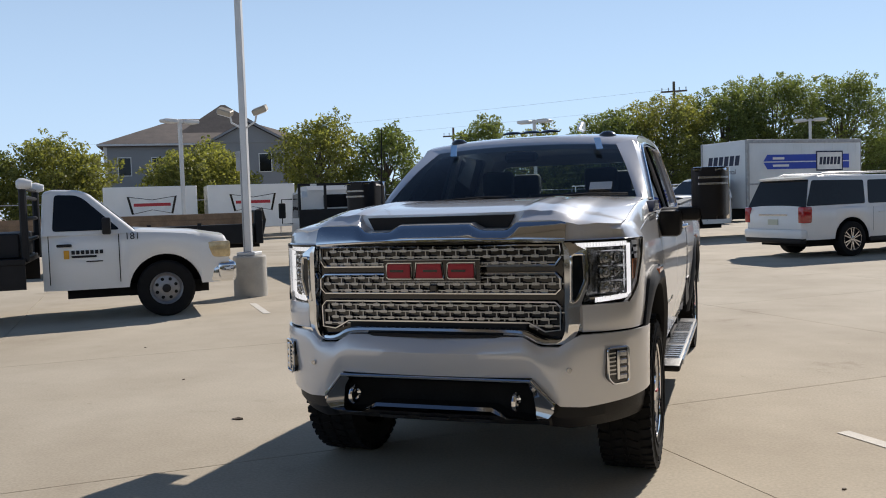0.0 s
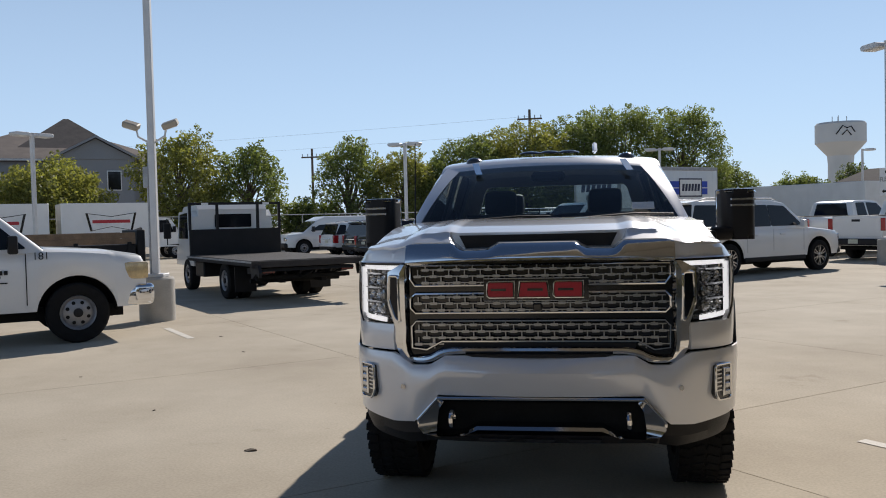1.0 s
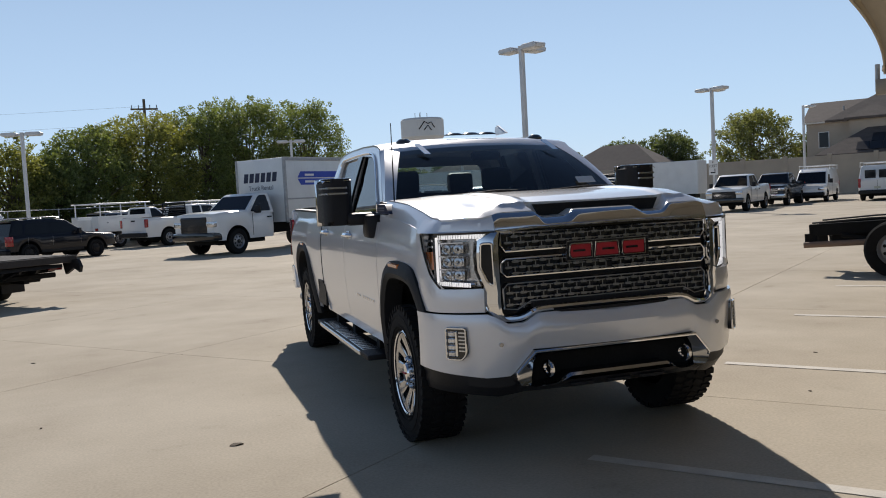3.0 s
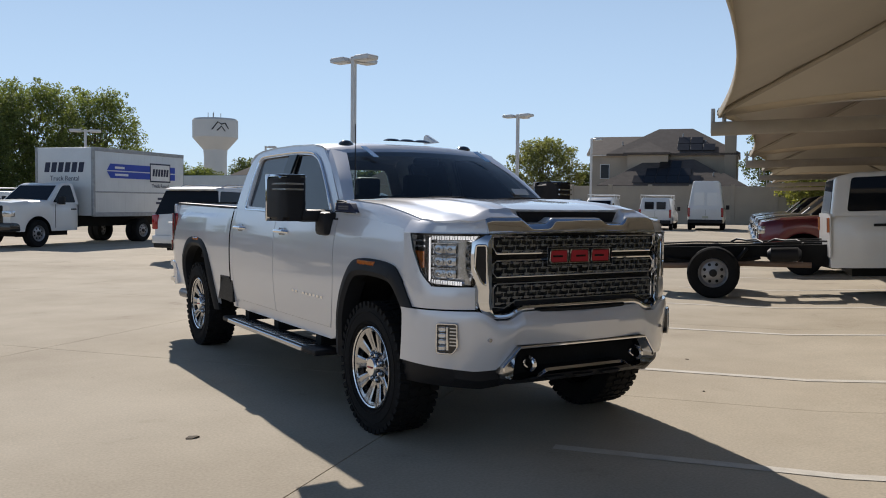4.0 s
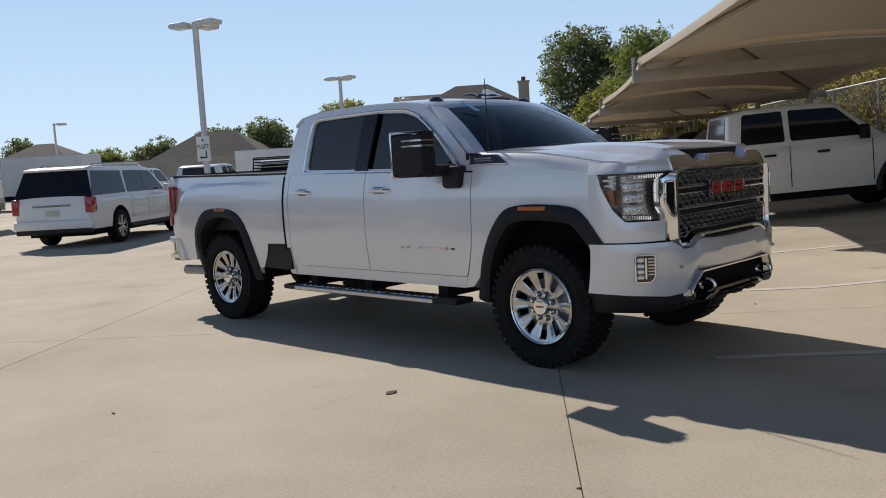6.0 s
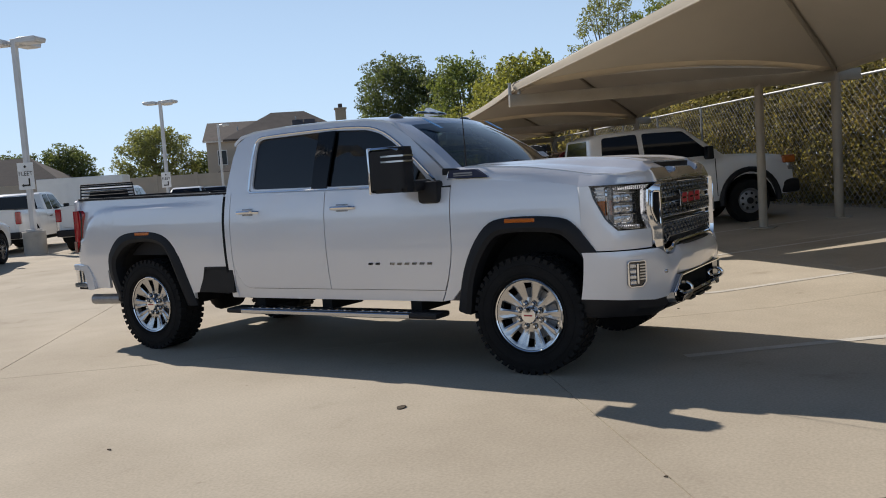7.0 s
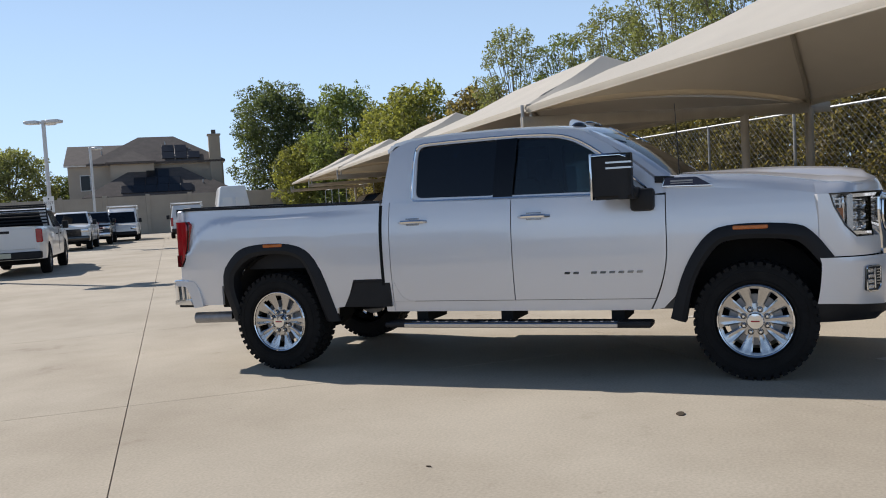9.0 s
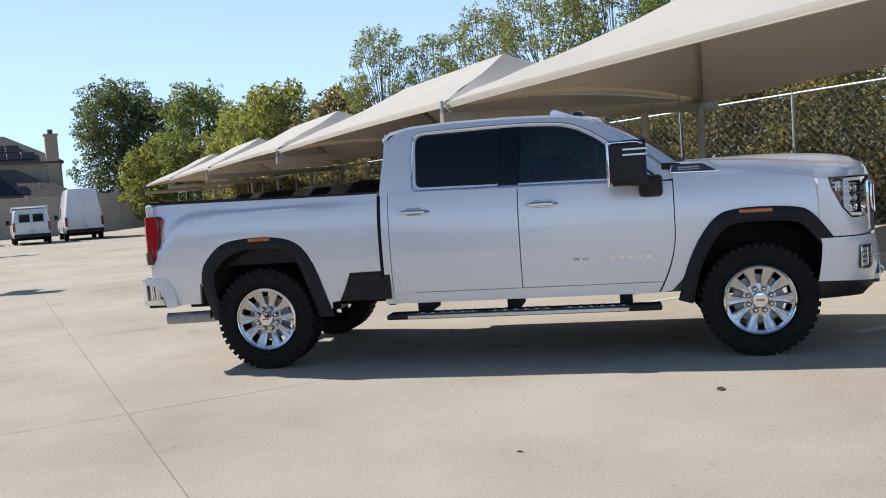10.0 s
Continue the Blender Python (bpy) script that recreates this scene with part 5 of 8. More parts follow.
LAMP_TOP, LAMP_LOW = 1.326, 1.022
lamp_back = line([(1.02, -0.69), (1.10, -0.615), (1.25, -0.54), (1.335, -0.52)])
corner_top = line([(-0.69, 1.018), (-0.615, 1.098), (-0.54, 1.248), (-0.52, 1.33)])


def lamp_rows(zs, inset, d1, n=15, d0=None):
    """Rows over the headlight's curved face, from its slanted rear edge (or d0) to d1."""
    out = []
    for f in lin(0, 1, n):
        row = []
        for z in zs:
            a = plan_at(lamp_back(z) + 0.006) if d0 is None else d0
            p = plan_pt(a + (d1 - a) * f)
            row.append((-p.x + inset, p.y + inset, z))
        out.append(row)
    return out


D_LED, D_IN = plan_at(-0.66), plan_end(0.672)
for s in (-1, 1):
    # painted corner: up to the lamp's lower edge
    rows = []
    for d in lin(0, plan_end(0.735), 30):
        p = plan_pt(d)
        zt = corner_top(p.y)
        rows.append([(-p.x - 0.004 * math.sin(math.pi * f), p.y - 0.004 * math.sin(math.pi * f), 0.888 + (zt - 0.888) * f) for f in lin(0, 1, 9)])
    part("front_corner", mirror_x(sheet(bmesh.new(), rows, (0.02, 0.02, 0)), s), PEARL, truck)
    head = part("headlight", mirror_x(sheet(bmesh.new(), lamp_rows(lin(LAMP_LOW, LAMP_TOP, 6), 0.075, D_IN), (0.03, 0.05, 0)), s), LAMPBOWL, truck, "headlight unit with three stacked lamps and a lit strip")
    part("lens", mirror_x(sheet(bmesh.new(), lamp_rows(lin(LAMP_LOW + 0.004, LAMP_TOP - 0.004, 6), -0.002, D_IN)), s), LENS, head)
    # three stacked lamps, each a bright bowl with two cells, between thin shelves
    p0 = plan_pt(plan_at(-0.735))
    for k in range(3):
        R = Matrix.Translation((-p0.x + 0.035, p0.y + 0.038, 1.062 + 0.073 * k)) @ Matrix.Rotation(radians(-48), 4, "Z")
        bm = bmesh.new()
        box(bm, -0.075, 0.075, 0.0, 0.04, 0.0, 0.060, 0.012, 2, R)
        pr = part("projector", mirror_x(bm, s), LAMPBOWL, head)
        for dx in (-0.036, 0.036):
            bm = lathe(bmesh.new(), [(-0.004, 0.031), (0.006, 0.027), (0.022, 0.016), (0.026, 0.004)], 14, "y", (dx, -0.006, 0.030), False)
            lathe(bm, [(-0.012, 0.004), (-0.004, 0.012), (0.012, 0.013)], 10, "y", (dx, 0.0, 0.030))
            bmesh.ops.transform(bm, matrix=R, verts=bm.verts)
            part("reflector_bowl", mirror_x(bm, s), CHROME, pr)
        bm = B(-0.082, 0.082, -0.018, 0.01, 0.060, 0.068, 0.003)
        bmesh.ops.transform(bm, matrix=R, verts=bm.verts)
        part("shelf", mirror_x(bm, s), SATIN, pr)
    # lit C: along the top, down the outer edge, back in along the bottom
    outer = plan_pt(D_LED)
    path = [(plan_pt(d).x, plan_pt(d).y, LAMP_TOP - 0.020) for d in lin(plan_end(0.69), D_LED + 0.012, 22)]
    path += [(outer.x, outer.y, z) for z in lin(LAMP_TOP - 0.028, LAMP_LOW + 0.034, 6)]
    path += [(plan_pt(d).x, plan_pt(d).y, LAMP_LOW + 0.026 - 0.012 * f) for f, d in zip(lin(0, 1, 15), lin(D_LED + 0.012, plan_end(0.80), 15))]
    part("light_channel", mirror_x(tube(bmesh.new(), [(-x + 0.050, y + 0.058, z) for x, y, z in path], 0.016, 8), s), CHROME, head)
    bm, vb = bmesh.new(), bmesh.new()
    lit = [(-x + 0.016, y + 0.026, z) for x, y, z in path]
    for (xa, ya, za), (xb, yb, zb) in zip(lit, lit[1:]):
        # each step of the strip faces straight ahead; added vanes block its glow sideways
        yf, lo, hi = max(ya, yb), sorted((xa, xb)), sorted((za, zb))
        upright = hi[1] - hi[0] > lo[1] - lo[0]
        ex, ez = (0.0115, 0.0) if upright else (0.0, 0.0115)
        box(bm, lo[0] - ex, lo[1] + ex, yf - 0.001, yf, hi[0] - ez, hi[1] + ez)
        if not upright:
            box(vb, lo[0] - 0.0004, lo[0] + 0.0004, yf - 0.013, yf - 0.001, hi[0] - 0.012, hi[1] + 0.012)
    part("light_signature", mirror_x(bm, s), LED, head, "lit white C-shaped light strip")
    part("added_light_vane", mirror_x(vb, s), CHROME, head)
    # added plate that blocks the upright strip's glow from the side
    part("added_light_blind", mirror_x(B(-outer.x + 0.001, -outer.x + 0.004, outer.y - 0.004, outer.y + 0.034, LAMP_LOW + 0.02, LAMP_TOP - 0.012), s), SATIN, head)
    # outer end: amber reflector under a slim bright bar
    d_side = plan_at(-0.625)
    part("amber_reflector", mirror_x(sheet(bmesh.new(), lamp_rows(lin(1.125, 1.225, 4), 0.016, plan_at(-0.618), 6), (0.01, 0, 0)), s), AMBER, head)
    for z in (1.248, 1.282):
        part("side_strip", mirror_x(sheet(bmesh.new(), lamp_rows((z, z + 0.012), 0.014, d_side, 6), (0.01, 0, 0)), s), REFLECTOR, head)
    part("side_reflector", mirror_x(sheet(bmesh.new(), lamp_rows(lin(LAMP_LOW + 0.03, LAMP_TOP - 0.04, 10), 0.05, plan_at(-0.655), 5, plan_at(-0.628)), (0.008, 0.004, 0)), s), SATIN, head)
    part("bezel", mirror_x(sheet(bmesh.new(), lamp_rows((LAMP_TOP - 0.006, LAMP_TOP + 0.006), -0.004, D_IN), (0.02, 0.02, 0)), s), GLOSSBLACK, head)
    rim = [(-plan_pt(plan_at(lamp_back(z))).x - 0.002, plan_pt(plan_at(lamp_back(z))).y, z) for z in lin(LAMP_LOW, LAMP_TOP, 12)]
    part("rear_seal", mirror_x(tube(bmesh.new(), rim, 0.006, 6), s), GLOSSBLACK, head)
    # chrome upright between lamp and grille, sweeping in below, with a slim inner lamp
    grid = []
    for z, xo, xi in ((1.325, 0.690, 0.650), (1.285, 0.762, 0.650), (1.20, 0.768, 0.650), (1.12, 0.766, 0.650), (1.06, 0.745, 0.652), (1.00, 0.725, 0.652), (0.94, 0.727, 0.655), (0.89, 0.715, 0.650), (0.855, 0.69, 0.635), (0.835, 0.65, 0.60)):
        yo = line([(0.645, -0.885), (0.69, -0.872), (0.77, -0.838)])(xo)
        xr = xo * 0.35 + xi * 0.65
        grid.append([(-xo, yo + 0.05, z), (-xo, yo - 0.006, z), (-xr, -0.906, z), (-(xr * 0.35 + xi * 0.65), -0.908, z), (-xi, -0.875, z)])
    up = part("grille_upright", mirror_x(sheet(bmesh.new(), grid), s), CHROME, truck, "chrome upright beside the grille")
    pod = [(0.696, 1.268), (0.750, 1.268), (0.756, 1.14), (0.722, 1.055), (0.696, 1.035)]
    pod_y = lambda x: -0.905 + 0.055 * (x - 0.675) / 0.09
    bm = filled(bmesh.new(), rounded(pod, 0.012), [], lambda a, b: (-a, pod_y(a) - 0.010, b), (0.004, 0.02, 0))
    inner = part("inner_lamp", mirror_x(bm, s), DKGLASS, up, "dark slim lamp in a bright frame")
    part("lamp_rim", mirror_x(tube(bmesh.new(), [(-a, pod_y(a) - 0.011, b) for a, b in rounded(pod, 0.014)], 0.0075, 6, True), s), CHROME, inner)

# hood
HY = line([(-0.90, 1.41), (-0.86, 1.43), (-0.80, 1.463), (-0.77, 1.477), (-0.61, 1.507), (-0.30, 1.530), (0.0, 1.541), (0.30, 1.546), (0.55, 1.546)])
EDGE = line([(-0.90, 0.085), (-0.5, 0.10), (-0.2, 0.065), (0.0, 0.042), (0.5, 0.018)])
FOLD_Y = line([(0, -0.870), (0.40, -0.856), (0.66, -0.832), (0.76, -0.80), (0.86, -0.735), (0.91, -0.66)])
FOLD_Z = line([(0, 1.424), (0.19, 1.424), (0.245, 1.395), (0.375, 1.392), (0.425, 1.428), (0.64, 1.428), (0.70, 1.41)])


def hood_z(x, y):
    a = abs(x)
    z = HY(y)
    z -= EDGE(y) * (0.55 * min(1.0, max(0.0, (a - 0.58) / 0.14)) ** 1.2 + 0.45 * min(1.0, max(0.0, (a - 0.70) / 0.21)) ** 1.5)
    return z + 0.012 * max(0.0, 1 - abs(a - 0.47) / 0.06) * min(1, max(0, (0.35 - y) / 0.5)) * min(1, max(0, (y + 0.84) / 0.1))


def hood_pt(x, g):
    """A point of the hood: g runs from its front fold to the windshield."""
    a = abs(x)
    fy = FOLD_Y(a)
    y = fy + (0.5 - fy) * g
    z = hood_z(x, y)
    k = min(1.0, max(0.0, (0.445 - a) / 0.025))
    if g < 0.0625:
        lip = FOLD_Z(a) + 0.006 * min(1.0, g / 0.03)
        z = z + (lip - z) * k
    if a > 0.40 and g < 0.05:
        z = min(z, FOLD_Z(a) + 0.5 * (y - fy) + 0.004) if a < 0.66 else z
    return (x, y, z)


hx = sorted({s * a for s in (-1, 1) for a in (0, 0.1, 0.165, 0.19, 0.205, 0.225, 0.245, 0.3, 0.375, 0.395, 0.41, 0.42, 0.432, 0.445, 0.47, 0.50, 0.53, 0.56, 0.58, 0.6, 0.63, 0.66, 0.69, 0.72, 0.76, 0.8, 0.84, 0.87, 0.895, 0.905)})
hg = [0.0, 0.01, 0.02, 0.03, 0.045, 0.058, 0.062, 0.066, 0.07, 0.08, 0.1, 0.13, 0.17, 0.22, 0.28, 0.34, 0.4, 0.47, 0.54, 0.61, 0.68, 0.75, 0.82, 0.89, 0.95, 1.0]
FT = line([(-0.5, 1.335), (-0.2, 1.375), (0.2, 1.41), (0.598, 1.43)])
for s in (-1, 1):
    lip = []
    for p in (q for q in PLAN if 0.67 < q.x):
        x = min(p.x - 0.022, 0.90)
        y = max(p.y + 0.03, FOLD_Y(x) + 0.003)
        lip.append([(-p.x + 0.004, p.y + 0.004, 1.331), (-p.x + 0.008, p.y + 0.012, 1.338), (-(p.x * 0.5 + x * 0.5), (p.y + y) / 2, (1.338 + hood_z(x, y)) / 2 + 0.006), (-x, y, max(hood_z(x, y) - 0.006, 1.338))])
    part("hood_lip", mirror_x(sheet(bmesh.new(), lip), s), PEARL, truck)
    side = []
    for y in lin(-0.5, 0.60, 14):
        hz = max(hood_z(0.905, min(y, 0.5)) - 0.004, FT(y) + 0.002)
        side.append([(-HW(FT(y)) + 0.003, y, FT(y) - 0.003), (-0.942, y, FT(y) + 0.38 * (hz - FT(y))), (-0.918, y, FT(y) + 0.88 * (hz - FT(y))), (-0.900, y, hz), (-0.85, y, hz - 0.02)])
    part("fender_edge", mirror_x(sheet(bmesh.new(), side), s), PEARL, truck)
hood = part("hood", sheet(bmesh.new(), [[hood_pt(x, g) for x in hx] for g in hg], (0, 0, -0.012)), PEARL, truck, "sculpted hood with a wide black air intake", sharp=24)
part("air_intake", P([(-0.363, 1.399), (-0.24, 1.399), (-0.20, 1.428), (0.20, 1.428), (0.24, 1.399), (0.363, 1.399), (0.396, 1.464), (-0.396, 1.464)], "y", -0.794, -0.73), BLACK, hood, "black intake slot")
# bright nose piece between hood and grille
grid = []
for x in lin(-0.665, 0.665, 67):
    a = abs(x)
    y0, z0, y1, z1 = -0.925 + 0.045 * (a / 0.65) ** 2, 1.350 - 0.018 * (a / 0.65) ** 2, FOLD_Y(a) - 0.004, FOLD_Z(a) - 0.002
    grid.append([(x, y0 + (y1 - y0) * fy, z0 + (z1 - z0) * fz) for fy, fz in ((0, 0), (0.01, 0.10), (0.07, 0.20), (0.28, 0.45), (0.52, 0.70), (0.76, 0.90), (1.0, 1.0))])
part("nose_bar", sheet(bmesh.new(), grid, (0, 0.02, -0.01)), NOSE, truck, "bright metallic nose piece above the grille", sharp=50)
for s in (-1, 1):
    bm = P(rounded([(0.268, 1.438), (0.375, 1.504), (0.60, 1.508), (0.618, 1.448)], 0.012, 2), "x", -0.968, -0.90)
    em = part("hood_emblem", mirror_x(bm, s), NAVY, truck, "dark blue side emblem in a chrome edge")
    part("emblem_edge", mirror_x(tube(bmesh.new(), [(-0.969, y, z) for y, z in ((0.262, 1.436), (0.618, 1.446), (0.604, 1.506))], 0.006, 6), s), CHROME, em)
    for z, h in ((1.460, 0.007), (1.474, 0.012)):
        part("emblem_bar", mirror_x(B(-0.971, -0.966, 0.40, 0.56, z, z + h), s), STEELRIM, em)

# grille
GY = lambda x: -0.885 + 0.02 * (abs(x) / 0.64) ** 2
grille = part("grille", P([(-0.655, 1.35), (0.655, 1.35), (0.655, 0.89), (0.62, 0.855), (0.52, 0.865), (0.46, 0.90), (-0.46, 0.90), (-0.52, 0.865), (-0.62, 0.855), (-0.655, 0.89)], "y", -0.862, -0.80), GLOSSBLACK, truck, "black grille with three bright mesh bands")
BANDS = (
    ([(0.638, 1.316), (0.640, 1.252), (0.615, 1.216)], (1.296, 1.263, 1.231)),
    ([(0.615, 1.176), (0.640, 1.150), (0.640, 1.104), (0.615, 1.078)], (1.159, 1.127, 1.094)),
    ([(0.612, 1.038), (0.636, 1.010), (0.634, 0.903), (0.560, 0.894), (0.482, 0.936)], (1.020, 0.987, 0.955)),
)


def mesh_cell(bm, x, z, up_to):
    """One link: a thick hexagonal bar on a thin wire, with a stem up to the next row."""
    y = GY(x)
    prism(bm, [(x - 0.023, z), (x - 0.016, z - 0.0075), (x + 0.016, z - 0.0075), (x + 0.023, z), (x + 0.016, z + 0.0065), (x - 0.016, z + 0.0065)], "y", y - 0.020, y)
    box(bm, x + 0.022, x + 0.058, y - 0.014, y, z - 0.003, z + 0.003)
    box(bm, x - 0.003, x + 0.003, y - 0.013, y, z + 0.005, up_to)


for right, rows in BANDS:
    loop = [(-x, z) for x, z in right] + [(x, z) for x, z in right[::-1]]
    band = part("mesh_band", tube(bmesh.new(), [(x, GY(x) - 0.016, z) for x, z in loop], 0.0065, 6, True), CHROME, grille)
    bm = bmesh.new()
    top, low = right[0][1], right[-1][1]
    for k, z in enumerate(rows):
        for i in range(-8, 9):
            x = 0.08 * i + 0.04 * (k % 2)
            if abs(x) < 0.615:
                mesh_cell(bm, x, z, rows[k - 1] if k else top)
        if z == rows[-1]:
            for i in range(-8, 8):
                x = 0.08 * i + 0.04 + 0.04 * (k % 2)
                if abs(x) < 0.60:
                    box(bm, x - 0.003, x + 0.003, GY(x) - 0.013, GY(x), low if abs(x) < 0.48 else 0.90 if low < 0.95 else low, z)
    if low < 0.95:
        for s in (-1, 1):
            for x, z in ((0.515, 0.922), (0.59, 0.922)):
                mesh_cell(bm, s * x - 0.012, z, 0.955)
    part("mesh", bm, MESHGREY, band, smooth=False)
lowrim = [(-0.724, 0.955), (-0.712, 0.90), (-0.675, 0.853), (-0.62, 0.845), (-0.54, 0.848), (-0.47, 0.890), (-0.36, 0.894), (0.36, 0.894), (0.47, 0.890), (0.54, 0.848), (0.62, 0.845), (0.675, 0.853), (0.712, 0.90), (0.724, 0.955)]
bm = tube(bmesh.new(), [(p.x, -0.918 + 0.10 * max(0.0, (abs(p.x) - 0.5) / 0.22) ** 2, p.y) for p in soft(lowrim, 2)], 0.017, 8)
part("lower_chrome", bm, CHROME, grille, "chrome lower grille surround")
part("lower_ledge", P([(-0.47, 0.93), (0.47, 0.93), (0.47, 0.90), (-0.47, 0.90)], "y", -0.90, -0.85), FLARE, grille)
part("top_chrome", tube(bmesh.new(), [(x, -0.922 + 0.045 * (abs(x) / 0.65) ** 2, 1.346 - 0.018 * (abs(x) / 0.65) ** 2) for x in lin(-0.66, 0.66, 15)], 0.008, 6), CHROME, grille)
badge = part("badge_plate", P([(-0.262, 1.14), (0.25, 1.14), (0.25, 1.25), (-0.262, 1.25)], "y", -0.918, -0.86), GLOSSBLACK, grille)
part("badge_rim", tube(bmesh.new(), [(-0.262, -0.918, 1.14), (0.25, -0.918, 1.14), (0.25, -0.918, 1.25), (-0.262, -0.918, 1.25)], 0.004, 6, True), MESHGREY, badge)
for outline in ([(-0.246, 1.165), (-0.236, 1.155), (-0.110, 1.155), (-0.110, 1.235), (-0.236, 1.235), (-0.246, 1.225)],
                [(-0.095, 1.155), (0.062, 1.155), (0.052, 1.235), (-0.085, 1.235)],
                [(0.080, 1.165), (0.090, 1.155), (0.226, 1.155), (0.226, 1.235), (0.090, 1.235), (0.080, 1.225)]):
    part("emblem_edge", tube(bmesh.new(), [(x, -0.924, z) for x, z in outline], 0.0045, 6, True), CHROME, badge)
    cx, cz = sum(p[0] for p in outline) / len(outline), sum(p[1] for p in outline) / len(outline)
    part("emblem_block", P([(cx + (x - cx) * 0.90, cz + (z - cz) * 0.84) for x, z in outline], "y", -0.926, -0.916), REDV, badge, "red emblem block")
    part("emblem_slit", B(cx - 0.030, cx + 0.045, -0.928, -0.925, cz - 0.006, cz + 0.006), GLOSSBLACK, badge)
part("front_camera", B(-0.022, 0.022, -0.914, -0.86, 1.088, 1.126, 0.006), GLOSSBLACK, grille)

# front bumper
BP = soft([(1.012, -0.455), (1.008, -0.55), (0.975, -0.66), (0.90, -0.775), (0.77, -0.885), (0.60, -0.965), (0.35, -1.0), (0.0, -1.01)], 3)
full = [Vector((-p.x, p.y)) for p in BP] + [Vector((p.x, p.y)) for p in BP[-2::-1]]
btop = line([(0, 0.872), (0.46, 0.872), (0.54, 0.826), (0.63, 0.824), (0.70, 0.866), (0.735, 0.880), (1.1, 0.880)])
bbot = line([(0, 0.676), (0.505, 0.676), (0.612, 0.555), (0.635, 0.535), (0.75, 0.525), (0.94, 0.545), (1.1, 0.572)])
xs_ = sorted({round(p.x, 4) for p in full} | {s * a for s in (-1, 1) for a in (0.40, 0.46, 0.49, 0.505, 0.53, 0.56, 0.59, 0.612, 0.635, 0.67, 0.70, 0.735)})
by = line([(p.x, p.y) for p in BP[::-1]])
rows = []
for x in xs_:
    a, b = bbot(abs(x)), btop(abs(x))
    y = by(abs(x))
    back = 0.085 * max(0.0, 1 - abs(x) / 0.75)
    rows.append([(x * (1 - 0.010 * (1 - f)), y + 0.035 * (1 - f) ** 2 + back * max(0.0, f - 0.62) / 0.38 + 0.012 * max(0, f - 0.9) / 0.1, a + (b - a) * f) for f in (0, 0.06, 0.15, 0.3, 0.45, 0.6, 0.68, 0.78, 0.88, 0.95, 1.0)])
bumper = part("front_bumper", sheet(bmesh.new(), rows, lambda p: Vector((-0.012 * min(1.0, max(-1.0, p.x / 0.9)) ** 3, 0.03 * (1 - min(1.0, abs(p.x)) ** 6), 0))), PEARL, truck, "pearl-white painted front bumper")
part("step_slot", P([(-0.36, 0.878), (0.36, 0.878), (0.31, 0.862), (-0.31, 0.862)], "y", -0.945, -0.88), BLACK, bumper)
for s in (-1, 1):
    R = Matrix.Translation((-0.882, -0.778, 0.722)) @ Matrix.Rotation(radians(-47), 4, "Z")
    shape = [(-0.062, 0.085), (0.062, 0.085), (0.062, -0.055), (0.034, -0.088), (-0.052, -0.088), (-0.062, -0.076)]
    bm = prism(bmesh.new(), rounded(shape, 0.012), "y", -0.014, 0.05)
    bmesh.ops.transform(bm, matrix=R, verts=bm.verts)
    fog = part("fog_lamp", mirror_x(bm, s), GLOSSBLACK, bumper, "upright fog lamp in a chrome frame")
    bm = tube(bmesh.new(), [(a, -0.016, b) for a, b in rounded(shape, 0.014)], 0.006, 6, True)
    bmesh.ops.transform(bm, matrix=R, verts=bm.verts)
    part("frame", mirror_x(bm, s), CHROME, fog)
    bm = B(-0.003, 0.012, -0.026, -0.010, -0.070, 0.072, 0.004)
    bmesh.ops.transform(bm, matrix=R, verts=bm.verts)
    part("upright_strip", mirror_x(bm, s), CHROME, fog)
    for k in range(4):
        bm = B(-0.052, -0.006, -0.022, -0.008, -0.072 + 0.037 * k, -0.042 + 0.037 * k, 0.006)
        bmesh.ops.transform(bm, matrix=R, verts=bm.verts)
        part("lamp", mirror_x(bm, s), REFLECTOR, fog)
    for k in range(6):
        bm = B(0.018, 0.058, -0.020, -0.008, -0.042 + 0.020 * k, -0.034 + 0.020 * k)
        bmesh.ops.transform(bm, matrix=R, verts=bm.verts)
        part("fin", mirror_x(bm, s), SATIN, fog)
    part("parking_sensor", mirror_x(lathe(bmesh.new(), [(by(0.68) - 0.004, 0.012), (by(0.68) + 0.03, 0.012)], 14, "y", (-0.68, 0, 0.715)), s), SATIN, bumper)
# lower opening with chrome frame and recovery hooks
half_out = [(0.507, 0.674), (0.611, 0.552), (0.613, 0.510), (0.586, 0.479), (0.515, 0.468), (0.385, 0.476), (0.305, 0.512)]
half_in = [(0.474, 0.640), (0.500, 0.600), (0.512, 0.520), (0.512, 0.492), (0.490, 0.484), (0.379, 0.493), (0.305, 0.530)]
bm = bmesh.new()
o1, o2, i1, i2 = [], [], [], []
for (xo, zo), (xi, zi) in list(zip(half_out, half_in)) + [((-a[0], a[1]), (-b[0], b[1])) for a, b in list(zip(half_out, half_in))[::-1]]:
    yo, yi = by(abs(xo)) + 0.030, by(abs(xi)) + 0.02
    o1.append(bm.verts.new((xo, yo + 0.03, zo)))
    o2.append(bm.verts.new((xo * 0.985, yo - 0.025, 0.57 + (zo - 0.57) * 0.95)))
    i1.append(bm.verts.new((xi, yi + (0.03 if abs(xi) > 0.45 else 0.0), zi)))
    i2.append(bm.verts.new((xi, yi + 0.12, zi)))
k = len(o1)
for a, b in ((o1, o2), (o2, i1), (i1, i2)):
    for i in range(k):
        bm.faces.new((a[i], a[(i + 1) % k], b[(i + 1) % k], b[i]))
